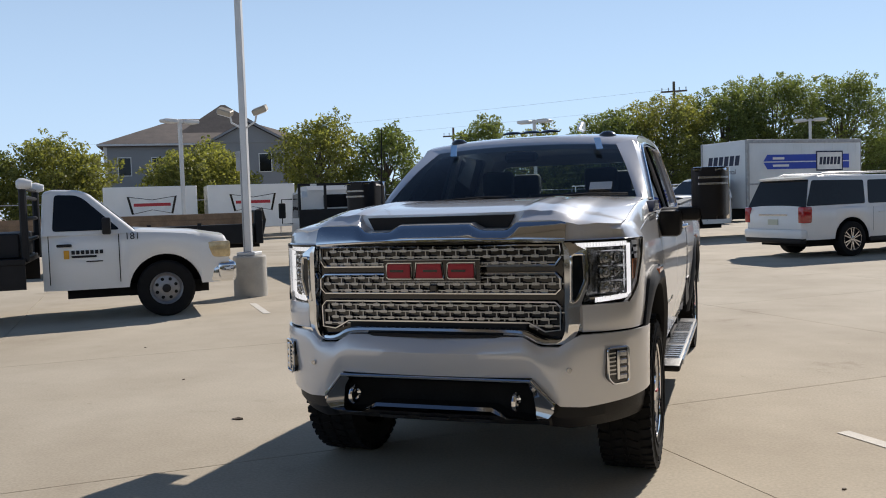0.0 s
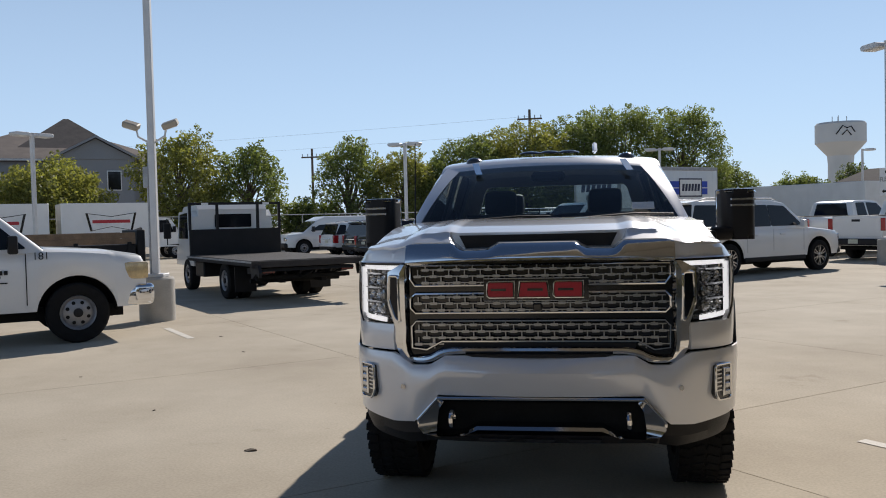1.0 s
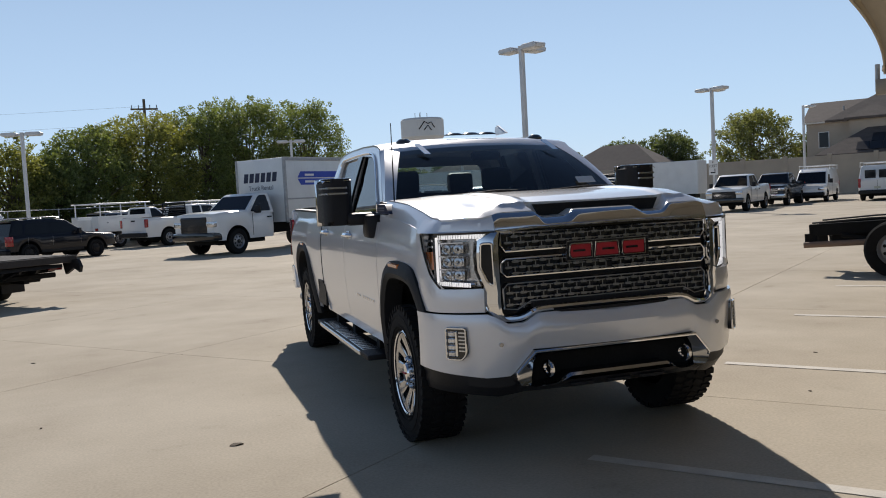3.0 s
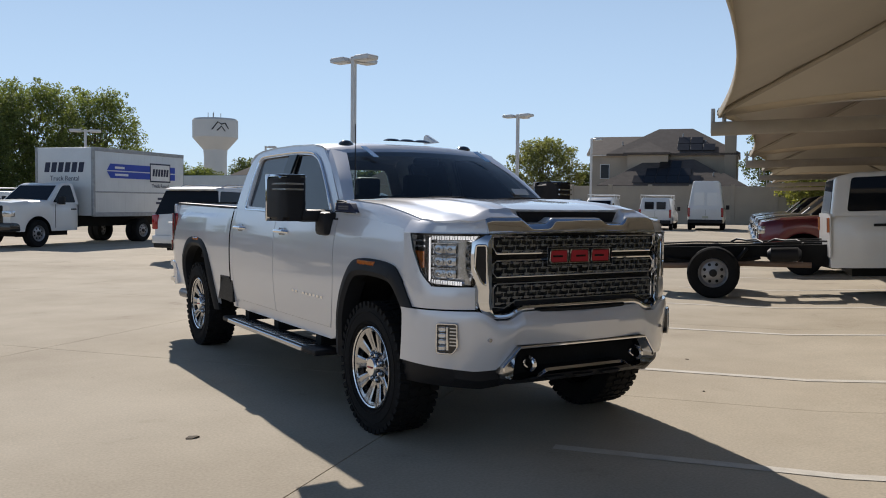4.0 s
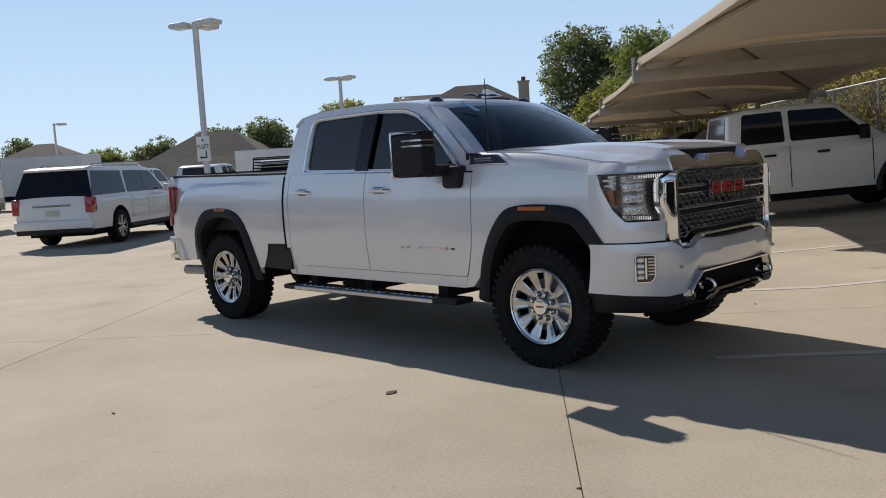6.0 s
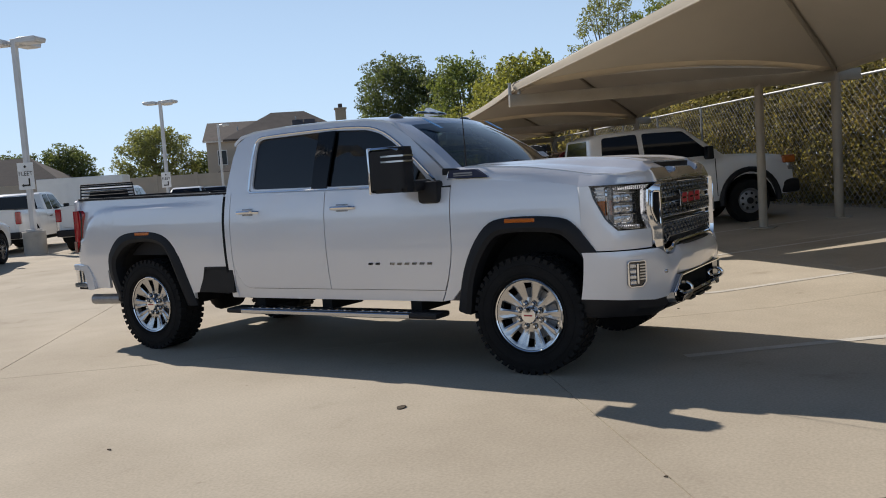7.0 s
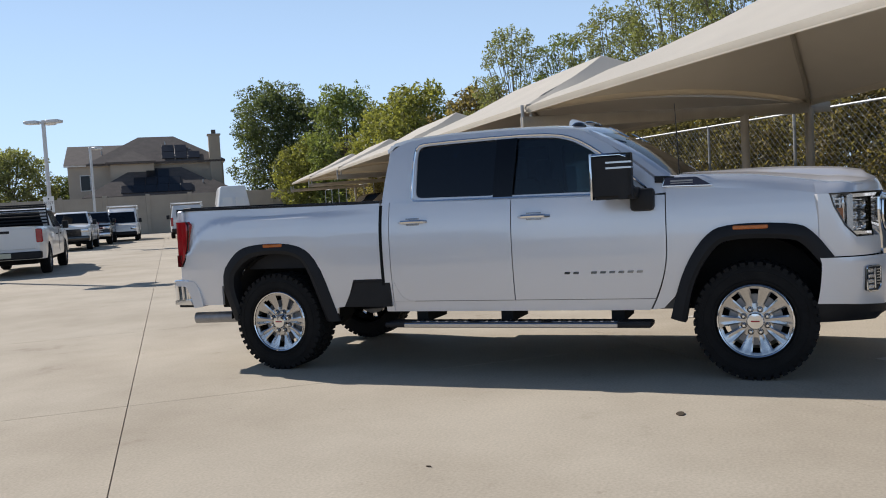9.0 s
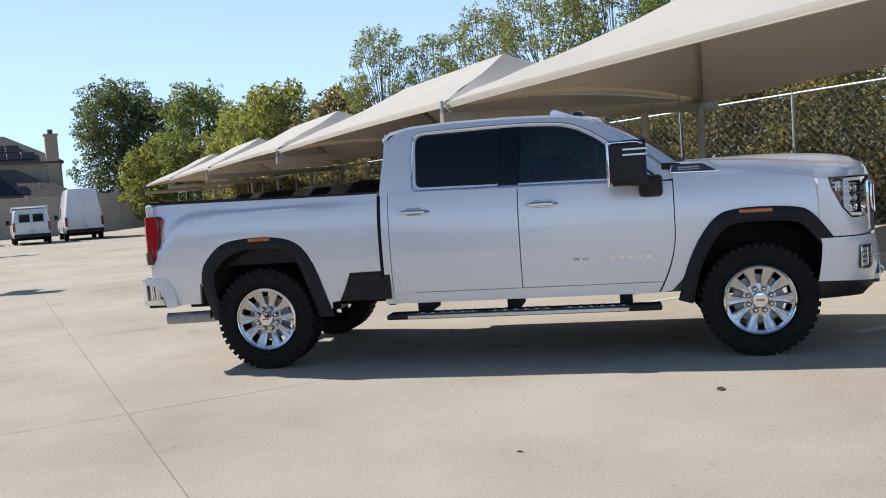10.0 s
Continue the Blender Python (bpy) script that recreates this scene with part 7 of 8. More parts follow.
def alloy_wheel(x, y, s):
    """Ten-blade polished wheel in an all-terrain tyre; s = -1 faces -x."""
    r, w = 0.432, 0.29
    c = (0, 0, 0)
    bm = bmesh.new()
    prof = [(-0.105, 0.268), (-0.135, 0.285), (-0.147, 0.335), (-0.142, 0.385), (-0.130, 0.414), (-0.108, 0.424), (0.108, 0.424), (0.130, 0.414), (0.142, 0.385), (0.147, 0.335), (0.135, 0.285), (0.105, 0.268)]
    lathe(bm, prof, 48, "x", c, False)
    wh = part("wheel", bm, RUBBER, truck, "chunky all-terrain tyre on a polished wheel")
    bm = bmesh.new()
    for k in range(44):
        a = 2 * math.pi * k / 44
        for side_ in (-1, 1):
            m = Matrix.Rotation(a + (0.5 * 2 * math.pi / 44 if side_ > 0 else 0), 4, "X")
            box(bm, side_ * 0.112 - 0.03, side_ * 0.112 + 0.03, -0.019, 0.019, 0.392 + (0.012 if k % 2 else 0), 0.432, 0, 1, m @ Matrix.Rotation(0.10 * side_, 4, "Z"))
        m = Matrix.Rotation(a + 0.04, 4, "X")
        box(bm, -0.068, -0.008, -0.017, 0.017, 0.415, 0.432, 0, 1, m @ Matrix.Rotation(0.3, 4, "Z"))
        box(bm, 0.008, 0.068, -0.017, 0.017, 0.415, 0.432, 0, 1, m @ Matrix.Rotation(-0.3, 4, "Z"))
    plain("tread", bm, RUBBER, wh)
    for rad in (0.30, 0.365):
        bm = tube(bmesh.new(), [(s * 0.1445, rad * math.cos(q), rad * math.sin(q)) for q in lin(0, 2 * math.pi, 41)[:-1]], 0.004, 5, True)
        part("sidewall_ring", bm, RUBBER, wh)
    bm = bmesh.new()
    lathe(bm, [(s * 0.135, 0.272), (s * 0.125, 0.255), (s * 0.05, 0.245), (-s * 0.12, 0.24)], 40, "x", c, False)
    part("barrel", bm, DARK, wh)
    radii = (0.060, 0.094, 0.126, 0.150, 0.180, 0.210, 0.236, 0.250, 0.266)
    steps = (-18, -14.5, -10.5, -7.0, 7.0, 10.5, 14.5)
    def blade(i, a):
        """Depth of the face: dished to the hub, each blade with raised edges and a shallow valley."""
        d = radii[i]
        x = 0.124 - 0.034 * max(0.0, min(1.0, (0.262 - d) / 0.13))
        if 0.11 < d < 0.25:
            off = abs(abs(a) - 18) / 11.0
            x += -0.004 * (1 - off) ** 2 - (0.006 if off > 0.98 else 0.0)
        return s * x
    bm = bmesh.new()
    cols = []
    for k in range(10):
        for a in steps:
            q = radians(36 * k + a + 90)
            cols.append((a, [bm.verts.new((blade(i, a), radii[i] * math.cos(q), radii[i] * math.sin(q))) for i in range(len(radii))]))
    for j in range(len(cols)):
        (a, A), (b, B_) = cols[j], cols[(j + 1) % len(cols)]
        for i in range(len(radii) - 1):
            if a == -7.0 and 2 <= i <= 5:
                continue
            bm.faces.new((A[i], A[i + 1], B_[i + 1], B_[i]))
        if a == -7.0:
            ring = [A[i] for i in range(2, 7)] + [B_[i] for i in range(6, 1, -1)]
            low = [bm.verts.new((v.co.x - s * 0.045, v.co.y * 1.0, v.co.z * 1.0)) for v in ring]
            for i in range(len(ring)):
                n = (i + 1) % len(ring)
                bm.faces.new((ring[i], ring[n], low[n], low[i]))
    face = part("spoke_face", bm, WHEELFACE, wh, "polished ten-blade wheel face", sharp=22)
    part("rim_lip", tube(bmesh.new(), [(s * 0.125, 0.264 * math.cos(q), 0.264 * math.sin(q)) for q in lin(0, 2 * math.pi, 49)[:-1]], 0.009, 6, True), CHROME, wh)
    cap = part("centre_cap", lathe(bmesh.new(), [(s * 0.07, 0.064), (s * 0.118, 0.063), (s * 0.130, 0.055), (s * 0.134, 0.01)], 28, "x", c), CHROME, wh)
    part("cap_emblem", B(min(s * 0.134, s * 0.139), max(s * 0.134, s * 0.139), -0.03, 0.03, -0.005, 0.005), REDV, cap)
    for k in range(8):
        a = 2 * math.pi * (k + 0.5) / 8
        nut = part("lug_nut", lathe(bmesh.new(), [(s * 0.08, 0.017), (s * 0.105, 0.016), (s * 0.118, 0.009)], 8, "x", (0, 0.088 * math.cos(a), 0.088 * math.sin(a))), CHROME, wh)
        part("nut_seat", lathe(bmesh.new(), [(s * 0.07, 0.024), (s * 0.0935, 0.023), (s * 0.094, 0.018)], 14, "x", (0, 0.088 * math.cos(a), 0.088 * math.sin(a)), False), GLOSSBLACK, nut)
    part("brake_disc", lathe(bmesh.new(), [(s * 0.02, 0.19), (s * 0.035, 0.19)], 28, "x", c), STEELRIM, wh)
    wh.matrix_local = pose(x, y, r)
    return wh


for yy in (0.0, 4.036):
    for s in (-1, 1):
        alloy_wheel(s * 0.862, yy, s)

# ---- other vehicles in the lot ----


def word(text, size, parent, m, material, name="lettering"):
    cu = bpy.data.curves.new(name, "FONT")
    cu.body, cu.size, cu.extrude, cu.align_x = text, size, 0.001, "CENTER"
    cu.materials.append(material)
    ob = new(name, cu)
    ob.parent = parent
    ob.matrix_local = m
    return ob


CORNERLENS = mat("clear_amber_lens", (0.55, 0.42, 0.22), 0.15, 0.2, 0.8, 0.3, 12)
# work pickup with a steel flatbed, beside the lamp
t = pickup(lotpose(-9.5, -1.5, 0), "white regular-cab work pickup with a black flatbed and company lettering", wb=3.4, cab="regular", bed="none", name="flatbed_pickup", face=CHROME, grp="")
for s in (-1, 1):
    part("turn_lamp", B(min(s * 0.80, s * 0.972), max(s * 0.80, s * 0.972), -0.94, -0.60, 0.83, 1.07, 0.03, 2), CORNERLENS, t, "clear and amber corner lamp")
    m = pose(s * 1.006, 1.15, 0.97, 90, 0, 90 * s)
    for x0, x1, z0, z1 in (*((-0.11 + 0.062 * k, -0.065 + 0.062 * k, 0.0, 0.055) for k in range(7)), (-0.11, 0.22, -0.05, -0.018), (0.08, 0.30, -0.115, -0.10)):
        part("lettering_bar", B(min(x0, x1), max(x0, x1), z0, z1, -0.002, 0.002), FLARE, t).matrix_local = m
    part("logo", B(-0.21, -0.14, -0.06, 0.06, -0.002, 0.002), YELLOW, t, "small yellow square logo").matrix_local = m
    word("181", 0.14, t, pose(s * 1.0, 0.44, 1.155, 90, 0, 90 * s), FLARE, "unit_number")
part("chrome_bumper", B(-0.985, 0.985, -1.02, -0.74, 0.50, 0.76, 0.06, 3), CHROME, t, "chrome front bumper")
part("flatbed", B(-1.12, 1.12, 1.85, 4.75, 0.86, 0.95, 0.01), BLACK, t, "black steel flatbed deck")
for s in (-1, 1):
    part("side_skirt", B(min(s * 1.06, s * 1.1), max(s * 1.06, s * 1.1), 1.85, 4.75, 0.52, 0.87), BLACK, t)
    part("rack_post", B(s * 0.95 - 0.05, s * 0.95 + 0.05, 1.80, 1.90, 0.9, 1.98, 0.02), BLACK, t)
    bm = lathe(bmesh.new(), [(0, 0.05), (0.1, 0.085), (0.16, 0.085), (0.2, 0.05)], 14, "y", (s * 0.95, 1.72, 1.98))
    part("work_lamp", bm, PLASTICW, t)
for z in (1.2, 1.5, 1.8, 1.93):
    part("rack_bar", tube(bmesh.new(), [(-0.95, 1.85, z), (0.95, 1.85, z)], 0.03, 6), BLACK, t)
part("tool_box", B(-0.95, 0.95, 1.92, 2.5, 0.95, 1.3, 0.02), FLARE, t)

# cab-over flatbed truck seen from behind
DECKWOOD = mat("worn_grey_planks", (0.036, 0.032, 0.031), 0.8, 0, 0, 0.35, 4, 0.3, 40)
t = thing("flatbed_truck", lotpose(-17.3, 3.15, 270), "white cab-over truck with an empty black flatbed and headboard", "truck")
w = 1.0
bm = P([(-1.1, 0.75), (-1.1, 1.2), (-0.85, 2.12), (-0.70, 2.19), (0.48, 2.21), (0.60, 2.10), (0.62, 0.75)], "x", -0.98, 0.98)
bmesh.ops.bevel(bm, geom=[e for e in bm.edges if min(v.co.z for v in e.verts) > 1.0 and abs(e.verts[0].co.x - e.verts[1].co.x) < 0.01], offset=0.13, segments=4, affect="EDGES")
part("cab", bm, WHITE, t)
part("rear_window", B(-0.45, 0.45, 0.61, 0.628, 1.66, 1.98, 0.02), DKGLASS, t)
for s in (-1, 1):
    part("side_window", P([(-0.75, 1.4), (-0.6, 2.0), (0.1, 2.03), (0.15, 1.4)], "x", s * 0.985 - 0.006, s * 0.985 + 0.006), DKGLASS, t)
    bm = bmesh.new()
    tube(bm, [(s * 0.98, -0.8, 1.9), (s * 1.25, -0.85, 1.9), (s * 1.25, -0.85, 1.25), (s * 0.98, -0.8, 1.25)], 0.015, 6)
    part("mirror_bracket", bm, BLACK, t)
    part("mirror", B(s * 1.25 - 0.09, s * 1.25 + 0.09, -0.87, -0.80, 1.4, 1.8, 0.02), BLACK, t)
part("windshield", P([(-1.085, 1.3), (-0.9, 2.02), (-0.88, 2.02), (-1.06, 1.3)], "x", -0.85, 0.85), DKGLASS, t)
part("headboard", B(-1.12, 1.12, 0.78, 0.86, 0.98, 1.62, 0.01), BLACK, t)
for a in (-1.1, -0.55, 0.45, 1.1):
    part("rack_post", B(a - 0.03, a + 0.03, 0.79, 0.85, 1.6, 2.22), BLACK, t)
part("rack_bar", B(-1.13, 1.13, 0.79, 0.85, 2.2, 2.26), BLACK, t)
for a in (-0.75, 0.75):
    part("marker_lamp", B(a - 0.08, a + 0.08, 0.86, 0.88, 2.2, 2.25), PLASTICW, t)
part("deck", B(-1.18, 1.18, 0.8, 5.55, 0.90, 1.0, 0.01), FLARE, t, "worn steel deck")
for k in range(12):
    y = 0.9 + 0.385 * k
    part("deck_plank", B(-1.16, 1.16, y, y + 0.36, 1.0, 1.015, 0.004), DECKWOOD, t)
for s in (-1, 1):
    part("chassis_rail", B(min(s * 0.38, s * 0.48), max(s * 0.38, s * 0.48), -0.6, 5.2, 0.55, 0.8), DARK, t)
    part("tool_box", B(min(s * 0.6, s * 1.1), max(s * 0.6, s * 1.1), 1.2, 1.9, 0.40, 0.74, 0.02), BLACK, t)
    part("mud_flap", B(min(s * 0.6, s * 1.05), max(s * 0.6, s * 1.05), 4.05, 4.08, 0.18, 0.70), BLACK, t)
    steel_wheel(t, s * 0.88, 0, 0.385, 0.24, s, STEELRIM)
    steel_wheel(t, s * 0.95, 3.35, 0.385, 0.24, s, STEELRIM)
    steel_wheel(t, s * 0.66, 3.35, 0.385, 0.24, s, STEELRIM)
part("deck_edge", B(-1.19, 1.19, 5.55, 5.61, 0.88, 1.005, 0.01), DECKWOOD, t)
for s in (-1, 1):
    part("side_rub_rail", B(min(s * 1.18, s * 1.20), max(s * 1.18, s * 1.20), 0.8, 5.6, 0.97, 1.0), GALV, t)
    part("lift_arm", tube(bmesh.new(), [(s * 0.55, 4.2, 0.62), (s * 0.6, 4.75, 0.42), (s * 0.62, 5.35, 0.66)], 0.045, 8), DARK, t)
    part("lift_cylinder", tube(bmesh.new(), [(s * 0.3, 4.25, 0.62), (s * 0.36, 5.2, 0.56)], 0.035, 8), FLARE, t)
    part("gate_bracket", P([(5.32, 0.90), (5.78, 0.94), (5.86, 0.80), (5.82, 0.70), (5.66, 0.78), (5.40, 0.66)], "x", s * 1.10 - 0.03, s * 1.10 + 0.03), BLACK, t)
    part("tail_lamp", B(s * 0.82 - 0.13, s * 0.82 + 0.13, 5.45, 5.50, 0.76, 0.84, 0.01), REDDARK, t)
part("folded_gate", P([(4.55, 0.84), (5.5, 0.86), (5.52, 0.80), (4.6, 0.72)], "x", -0.95, 0.95), FLARE, t, "worn folded lift gate")
for x in lin(-0.8, 0.8, 6):
    part("gate_rib", P([(4.6, 0.73), (5.5, 0.80), (5.45, 0.74), (4.65, 0.67)], "x", x - 0.02, x + 0.02), BLACK, t)
part("cross_tube", tube(bmesh.new(), [(-0.95, 4.75, 0.43), (0.95, 4.75, 0.43)], 0.045, 8), DARK, t)
part("tow_bar", B(-0.98, 0.98, 5.15, 5.25, 0.47, 0.56, 0.015), DARK, t)
part("air_hose", tube(bmesh.new(), [(-0.2, 4.2, 0.7), (0.0, 4.6, 0.5), (0.15, 4.9, 0.6), (0.1, 5.3, 0.5), (-0.1, 5.45, 0.62)], 0.02, 6), RUBBER, t)
# the bed and cab ride low over the wheels
for ob in t.children:
    if not ob.name.startswith(("wheel", "tow_bar", "cross_tube", "lift_", "air_hose", "mud_flap", "tool_box")):
        ob.location.z -= 0.15

# plank-sided dump trailer
t = thing("dump_trailer", lotpose(-19.6, -5.2, 0), "black dump trailer with weathered plank sides", "trailer")
part("bed", B(-1.05, 1.05, -6.4, 0.45, 0.62, 1.14, 0.02), BLACK, t)
for s in (-1, 1):
    for k in range(2):
        part("side_board", B(min(s * 1.02, s * 1.07), max(s * 1.02, s * 1.07), -6.4, 0.45, 1.15 + 0.145 * k, 1.29 + 0.145 * k, 0.006), WOOD, t)
    for k in range(6):
        y = -6.3 + 1.25 * k
        part("stake", B(min(s * 1.05, s * 1.1), max(s * 1.05, s * 1.1), y, y + 0.1, 0.62, 1.20), BLACK, t)
    for y in (-4.2, -3.2):
        steel_wheel(t, s * 0.95, y, 0.38, 0.24, s, STEELRIM)
part("chassis", B(-0.6, 0.6, -6.6, 1.8, 0.5, 0.72), DARK, t)
part("ramp_gate", B(-1.0, 1.0, -6.65, -6.45, 0.6, 1.5, 0.02), BLACK, t)
bm = tube(bmesh.new(), [(0.6, -6.6, 1.42), (0.8, -6.9, 1.52), (1.0, -7.0, 1.2), (0.9, -6.9, 0.8)], 0.05, 6)
part("hose", bm, BLACK, t)

# small white box trucks with a bow-shaped emblem
for k, v in enumerate((7.1, 2.3)):
    t = thing("box_truck", lotpose(-40.2, v, 0), "white box truck with a red and black bow-shaped emblem", "truck", "white box trucks")
    part("box", B(-1.05, 1.05, 0.9, 5.2, 0.6, 2.76, 0.03), WHITE, t)
    for s in (-1, 1):
        m = pose(s * 1.056, 3.0, 1.85, 90, 0, 90 * s)
        for i, (mt, sc) in enumerate(((GLOSSBLACK, 1.0), (PLASTICW, 0.90))):
            bm = prism(bmesh.new(), [(-1.15 * sc, 0.45 * sc), (0, 0.28 * sc), (1.15 * sc, 0.45 * sc), (0.95 * sc, -0.42 * sc), (0, -0.22 * sc), (-0.95 * sc, -0.42 * sc)], "z", 0.0, 0.004 + 0.004 * i)
            part("emblem", bm, mt, t).matrix_local = m
        part("emblem_bar", B(-0.85, 0.85, -0.04, 0.11, 0.0, 0.012), REDV, t).matrix_local = m
    if k == 0:
        part("cab", P([(-0.9, 0.6), (-0.9, 1.1), (-0.2, 1.25), (0.25, 2.0), (0.88, 2.05), (0.88, 0.6)], "x", -0.98, 0.98), WHITE, t)
        part("windshield", P([(-0.17, 1.28), (0.24, 1.95), (0.22, 1.97), (-0.2, 1.29)], "x", -0.86, 0.86), DKGLASS, t)
        for s in (-1, 1):
            part("side_window", P([(0.1, 1.3), (0.35, 1.9), (0.78, 1.9), (0.78, 1.3)], "x", s * 0.982 - 0.006, s * 0.982 + 0.006), DKGLASS, t)
            steel_wheel(t, s * 0.86, 0, 0.38, 0.24, s, STEELRIM)
            mirrors(t, 1.0, 0.1, 1.3, 1.2)
    for s in (-1, 1):
        steel_wheel(t, s * 0.86, 4.0, 0.38, 0.24, s, STEELRIM)
        if k:
            part("landing_leg", B(s * 0.6 - 0.05, s * 0.6 + 0.05, 1.1, 1.2, 0, 0.6), DARK, t)

# rental box truck
t = pickup(lotpose(-20.5, 15.7, 180), "white rental box truck with a blue-striped box", wb=4.6, cab="regular", bed="none", name="rental_box_truck", face=GLOSSBLACK, grp="", w=0.98, r=0.40, blunt=True)
t["category"] = "truck"
for ob in t.children:
    ob.scale = (1.1, 1.1, 1.1)
BX0, BX1, BY0, BY1, BZ0, BZ1 = -1.2, 1.2, 2.25, 7.3, 0.98, 3.32
ALU = mat("painted_aluminium", (0.70, 0.71, 0.71), 0.42, 0.15, 0, 0.06, 1.5, 0.05, 30)
part("box", B(BX0, BX1, BY0, BY1, BZ0, BZ1, 0.03, 2), ALU, t, "ribbed white aluminium box")
for s in (-1, 1):
    part("corner_post", B(s * 1.2 - 0.05, s * 1.2 + 0.05, BY0 - 0.03, BY0 + 0.1, BZ0, BZ1 + 0.01, 0.02), GALV, t)
    part("top_rail", B(s * 1.2 - 0.03, s * 1.2 + 0.03, BY0, BY1, BZ1 - 0.12, BZ1 + 0.01, 0.01), GALV, t)
    part("bottom_rail", B(s * 1.2 - 0.03, s * 1.2 + 0.03, BY0, BY1, BZ0 - 0.03, BZ0 + 0.12, 0.01), GALV, t)
    part("rub_rail", B(s * 1.2 - 0.02, s * 1.2 + 0.02, BY0 + 0.1, BY1, 1.78, 1.83, 0.01), GALV, t)
    for k in range(14):
        y = BY0 + 0.25 + 0.35 * k
        part("rivet_strip", B(s * 1.2 - 0.003, s * 1.2 + 0.003, y, y + 0.02, BZ0 + 0.12, BZ1 - 0.12), ALU, t)
    m = pose(s * 1.212, 4.8, 2.55, 90, 0, 90 * s)
    for e in (1, -1):
        part("stripe", P([(-1.85, 0.02 * e), (-1.68, 0.25 * e), (1.95, 0.25 * e), (1.95, 0.02 * e)], "z", 0, 0.003), BLUE, t, "blue side stripe").matrix_local = m
    part("sign_border", B(0.45, 1.66, -0.34, 0.36, 0.003, 0.006), NAVY, t).matrix_local = m
    part("sign_field", B(0.50, 1.61, -0.29, 0.31, 0.006, 0.008), PLASTICW, t).matrix_local = m
    for i in range(6):
        x = 0.585 + 0.162 * i
        part("sign_bar", P([(x, -0.12), (x + 0.12, -0.12), (x + 0.155, 0.15), (x + 0.035, 0.15)], "z", 0.008, 0.010), NAVY, t).matrix_local = m
    word("Truck Rental", 0.19, t, m @ pose(1.06, -0.54, 0.002), NAVY)
    for a, b, z0, z1 in ((-1.45, -0.95, 0.08, 0.16), (-1.45, -0.75, -0.17, -0.09)):
        part("lettering_bar", B(a, b, z0, z1, 0.003, 0.005), PLASTICW, t).matrix_local = m
    for a, b, z0, z1 in ((0.9, 1.9, -1.0, -0.92), (0.8, 1.9, -1.16, -1.08)):
        part("lettering_bar", B(a, b, z0, z1, 0.0, 0.003), NAVY, t).matrix_local = m
    steel_wheel(t, s * 1.0, 5.0, 0.42, 0.24, s, STEELRIM)
    steel_wheel(t, s * 0.72, 5.0, 0.42, 0.24, s, STEELRIM)
m = pose(0, BY0 - 0.002, 2.62, 90, 0, 0)
for i in range(6):
    x = -0.86 + 0.29 * i
    part("lettering_bar", P([(x, -0.15), (x + 0.215, -0.15), (x + 0.28, 0.19), (x + 0.065, 0.19)], "z", 0, 0.004), NAVY, t).matrix_local = m
word("Truck Rental", 0.24, t, m @ pose(0.02, -0.44, 0.003), NAVY)
part("chassis", B(-0.45, 0.45, 1.5, 7.1, 0.6, 0.98), DARK, t)
for s in (-1, 1):
    part("rear_frame", B(s * 1.1 - 0.08, s * 1.1 + 0.08, BY1, BY1 + 0.05, BZ0 - 0.3, BZ1), GALV, t)


# chassis-cab truck under the canopy
t = pickup(lotpose(6.10, 9.95, 90, 0.20) @ Matrix.Rotation(radians(-2.4), 4, "X"), "white crew-cab chassis truck with a bare black frame", wb=4.66, cab="long", bed="none", name="chassis_cab_truck", grp="", w=1.0, r=0.40, face=BLACK, scale=1.05)
part("rear_bulkhead", B(-0.93, 0.93, 2.95, 2.97, 0.62, 1.28), WHITE, t)
for s in (-1, 1):
    part("arch_flare", tube(bmesh.new(), [(s * 1.0, 0.55 * math.cos(q), 0.42 + 0.56 * math.sin(q)) for q in lin(-0.1, math.pi + 0.1, 17)], 0.055, 6), BLACK, t, "black plastic arch flare")
    part("corner_lamp", B(min(s * 0.88, s * 1.005), max(s * 0.88, s * 1.005), -0.93, -0.70, 1.02, 1.16, 0.02), AMBER, t, "amber corner lamp")
    part("rear_lamp", B(min(s * 0.78, s * 0.9), max(s * 0.78, s * 0.9), 2.96, 3.0, 1.0, 1.22), AMBER, t)
    part("frame_rail", B(min(s * 0.38, s * 0.46), max(s * 0.38, s * 0.46), 2.4, 5.85, 0.62, 0.80, 0.01), DARK, t)
    part("frame_web", P([(2.3, 0.80), (2.3, 0.42), (2.9, 0.42), (3.5, 0.58), (4.1, 0.64), (4.1, 0.80)], "x", s * 0.47 - 0.012, s * 0.47 + 0.012), DARK, t)
    part("shock_absorber", tube(bmesh.new(), [(s * 0.5, 4.45, 0.40), (s * 0.5, 4.15, 0.76)], 0.03, 8), FLARE, t)
    part("brake_line", tube(bmesh.new(), [(s * 0.48, 2.5, 0.83), (s * 0.5, 3.2, 0.86), (s * 0.46, 4.2, 0.82), (s * 0.48, 5.0, 0.84), (s * 0.44, 5.8, 0.82)], 0.014, 6), BLACK, t)
    steel_wheel(t, s * 0.62, 4.66, 0.40, 0.24, s, STEELRIM)
    part("marker_post", B(s * 0.42 - 0.03, s * 0.42 + 0.03, 5.74, 5.92, 0.46, 0.66), DARK, t)
for y in (3.2, 4.0, 5.2, 5.75):
    part("cross_member", B(-0.4, 0.4, y, y + 0.1, 0.62, 0.74), DARK, t)
part("axle", tube(bmesh.new(), [(-0.8, 4.66, 0.40), (0.8, 4.66, 0.40)], 0.08, 10), DARK, t)
part("fuel_tank", B(-0.35, 0.35, 4.95, 5.6, 0.45, 0.66, 0.05), DARK, t)
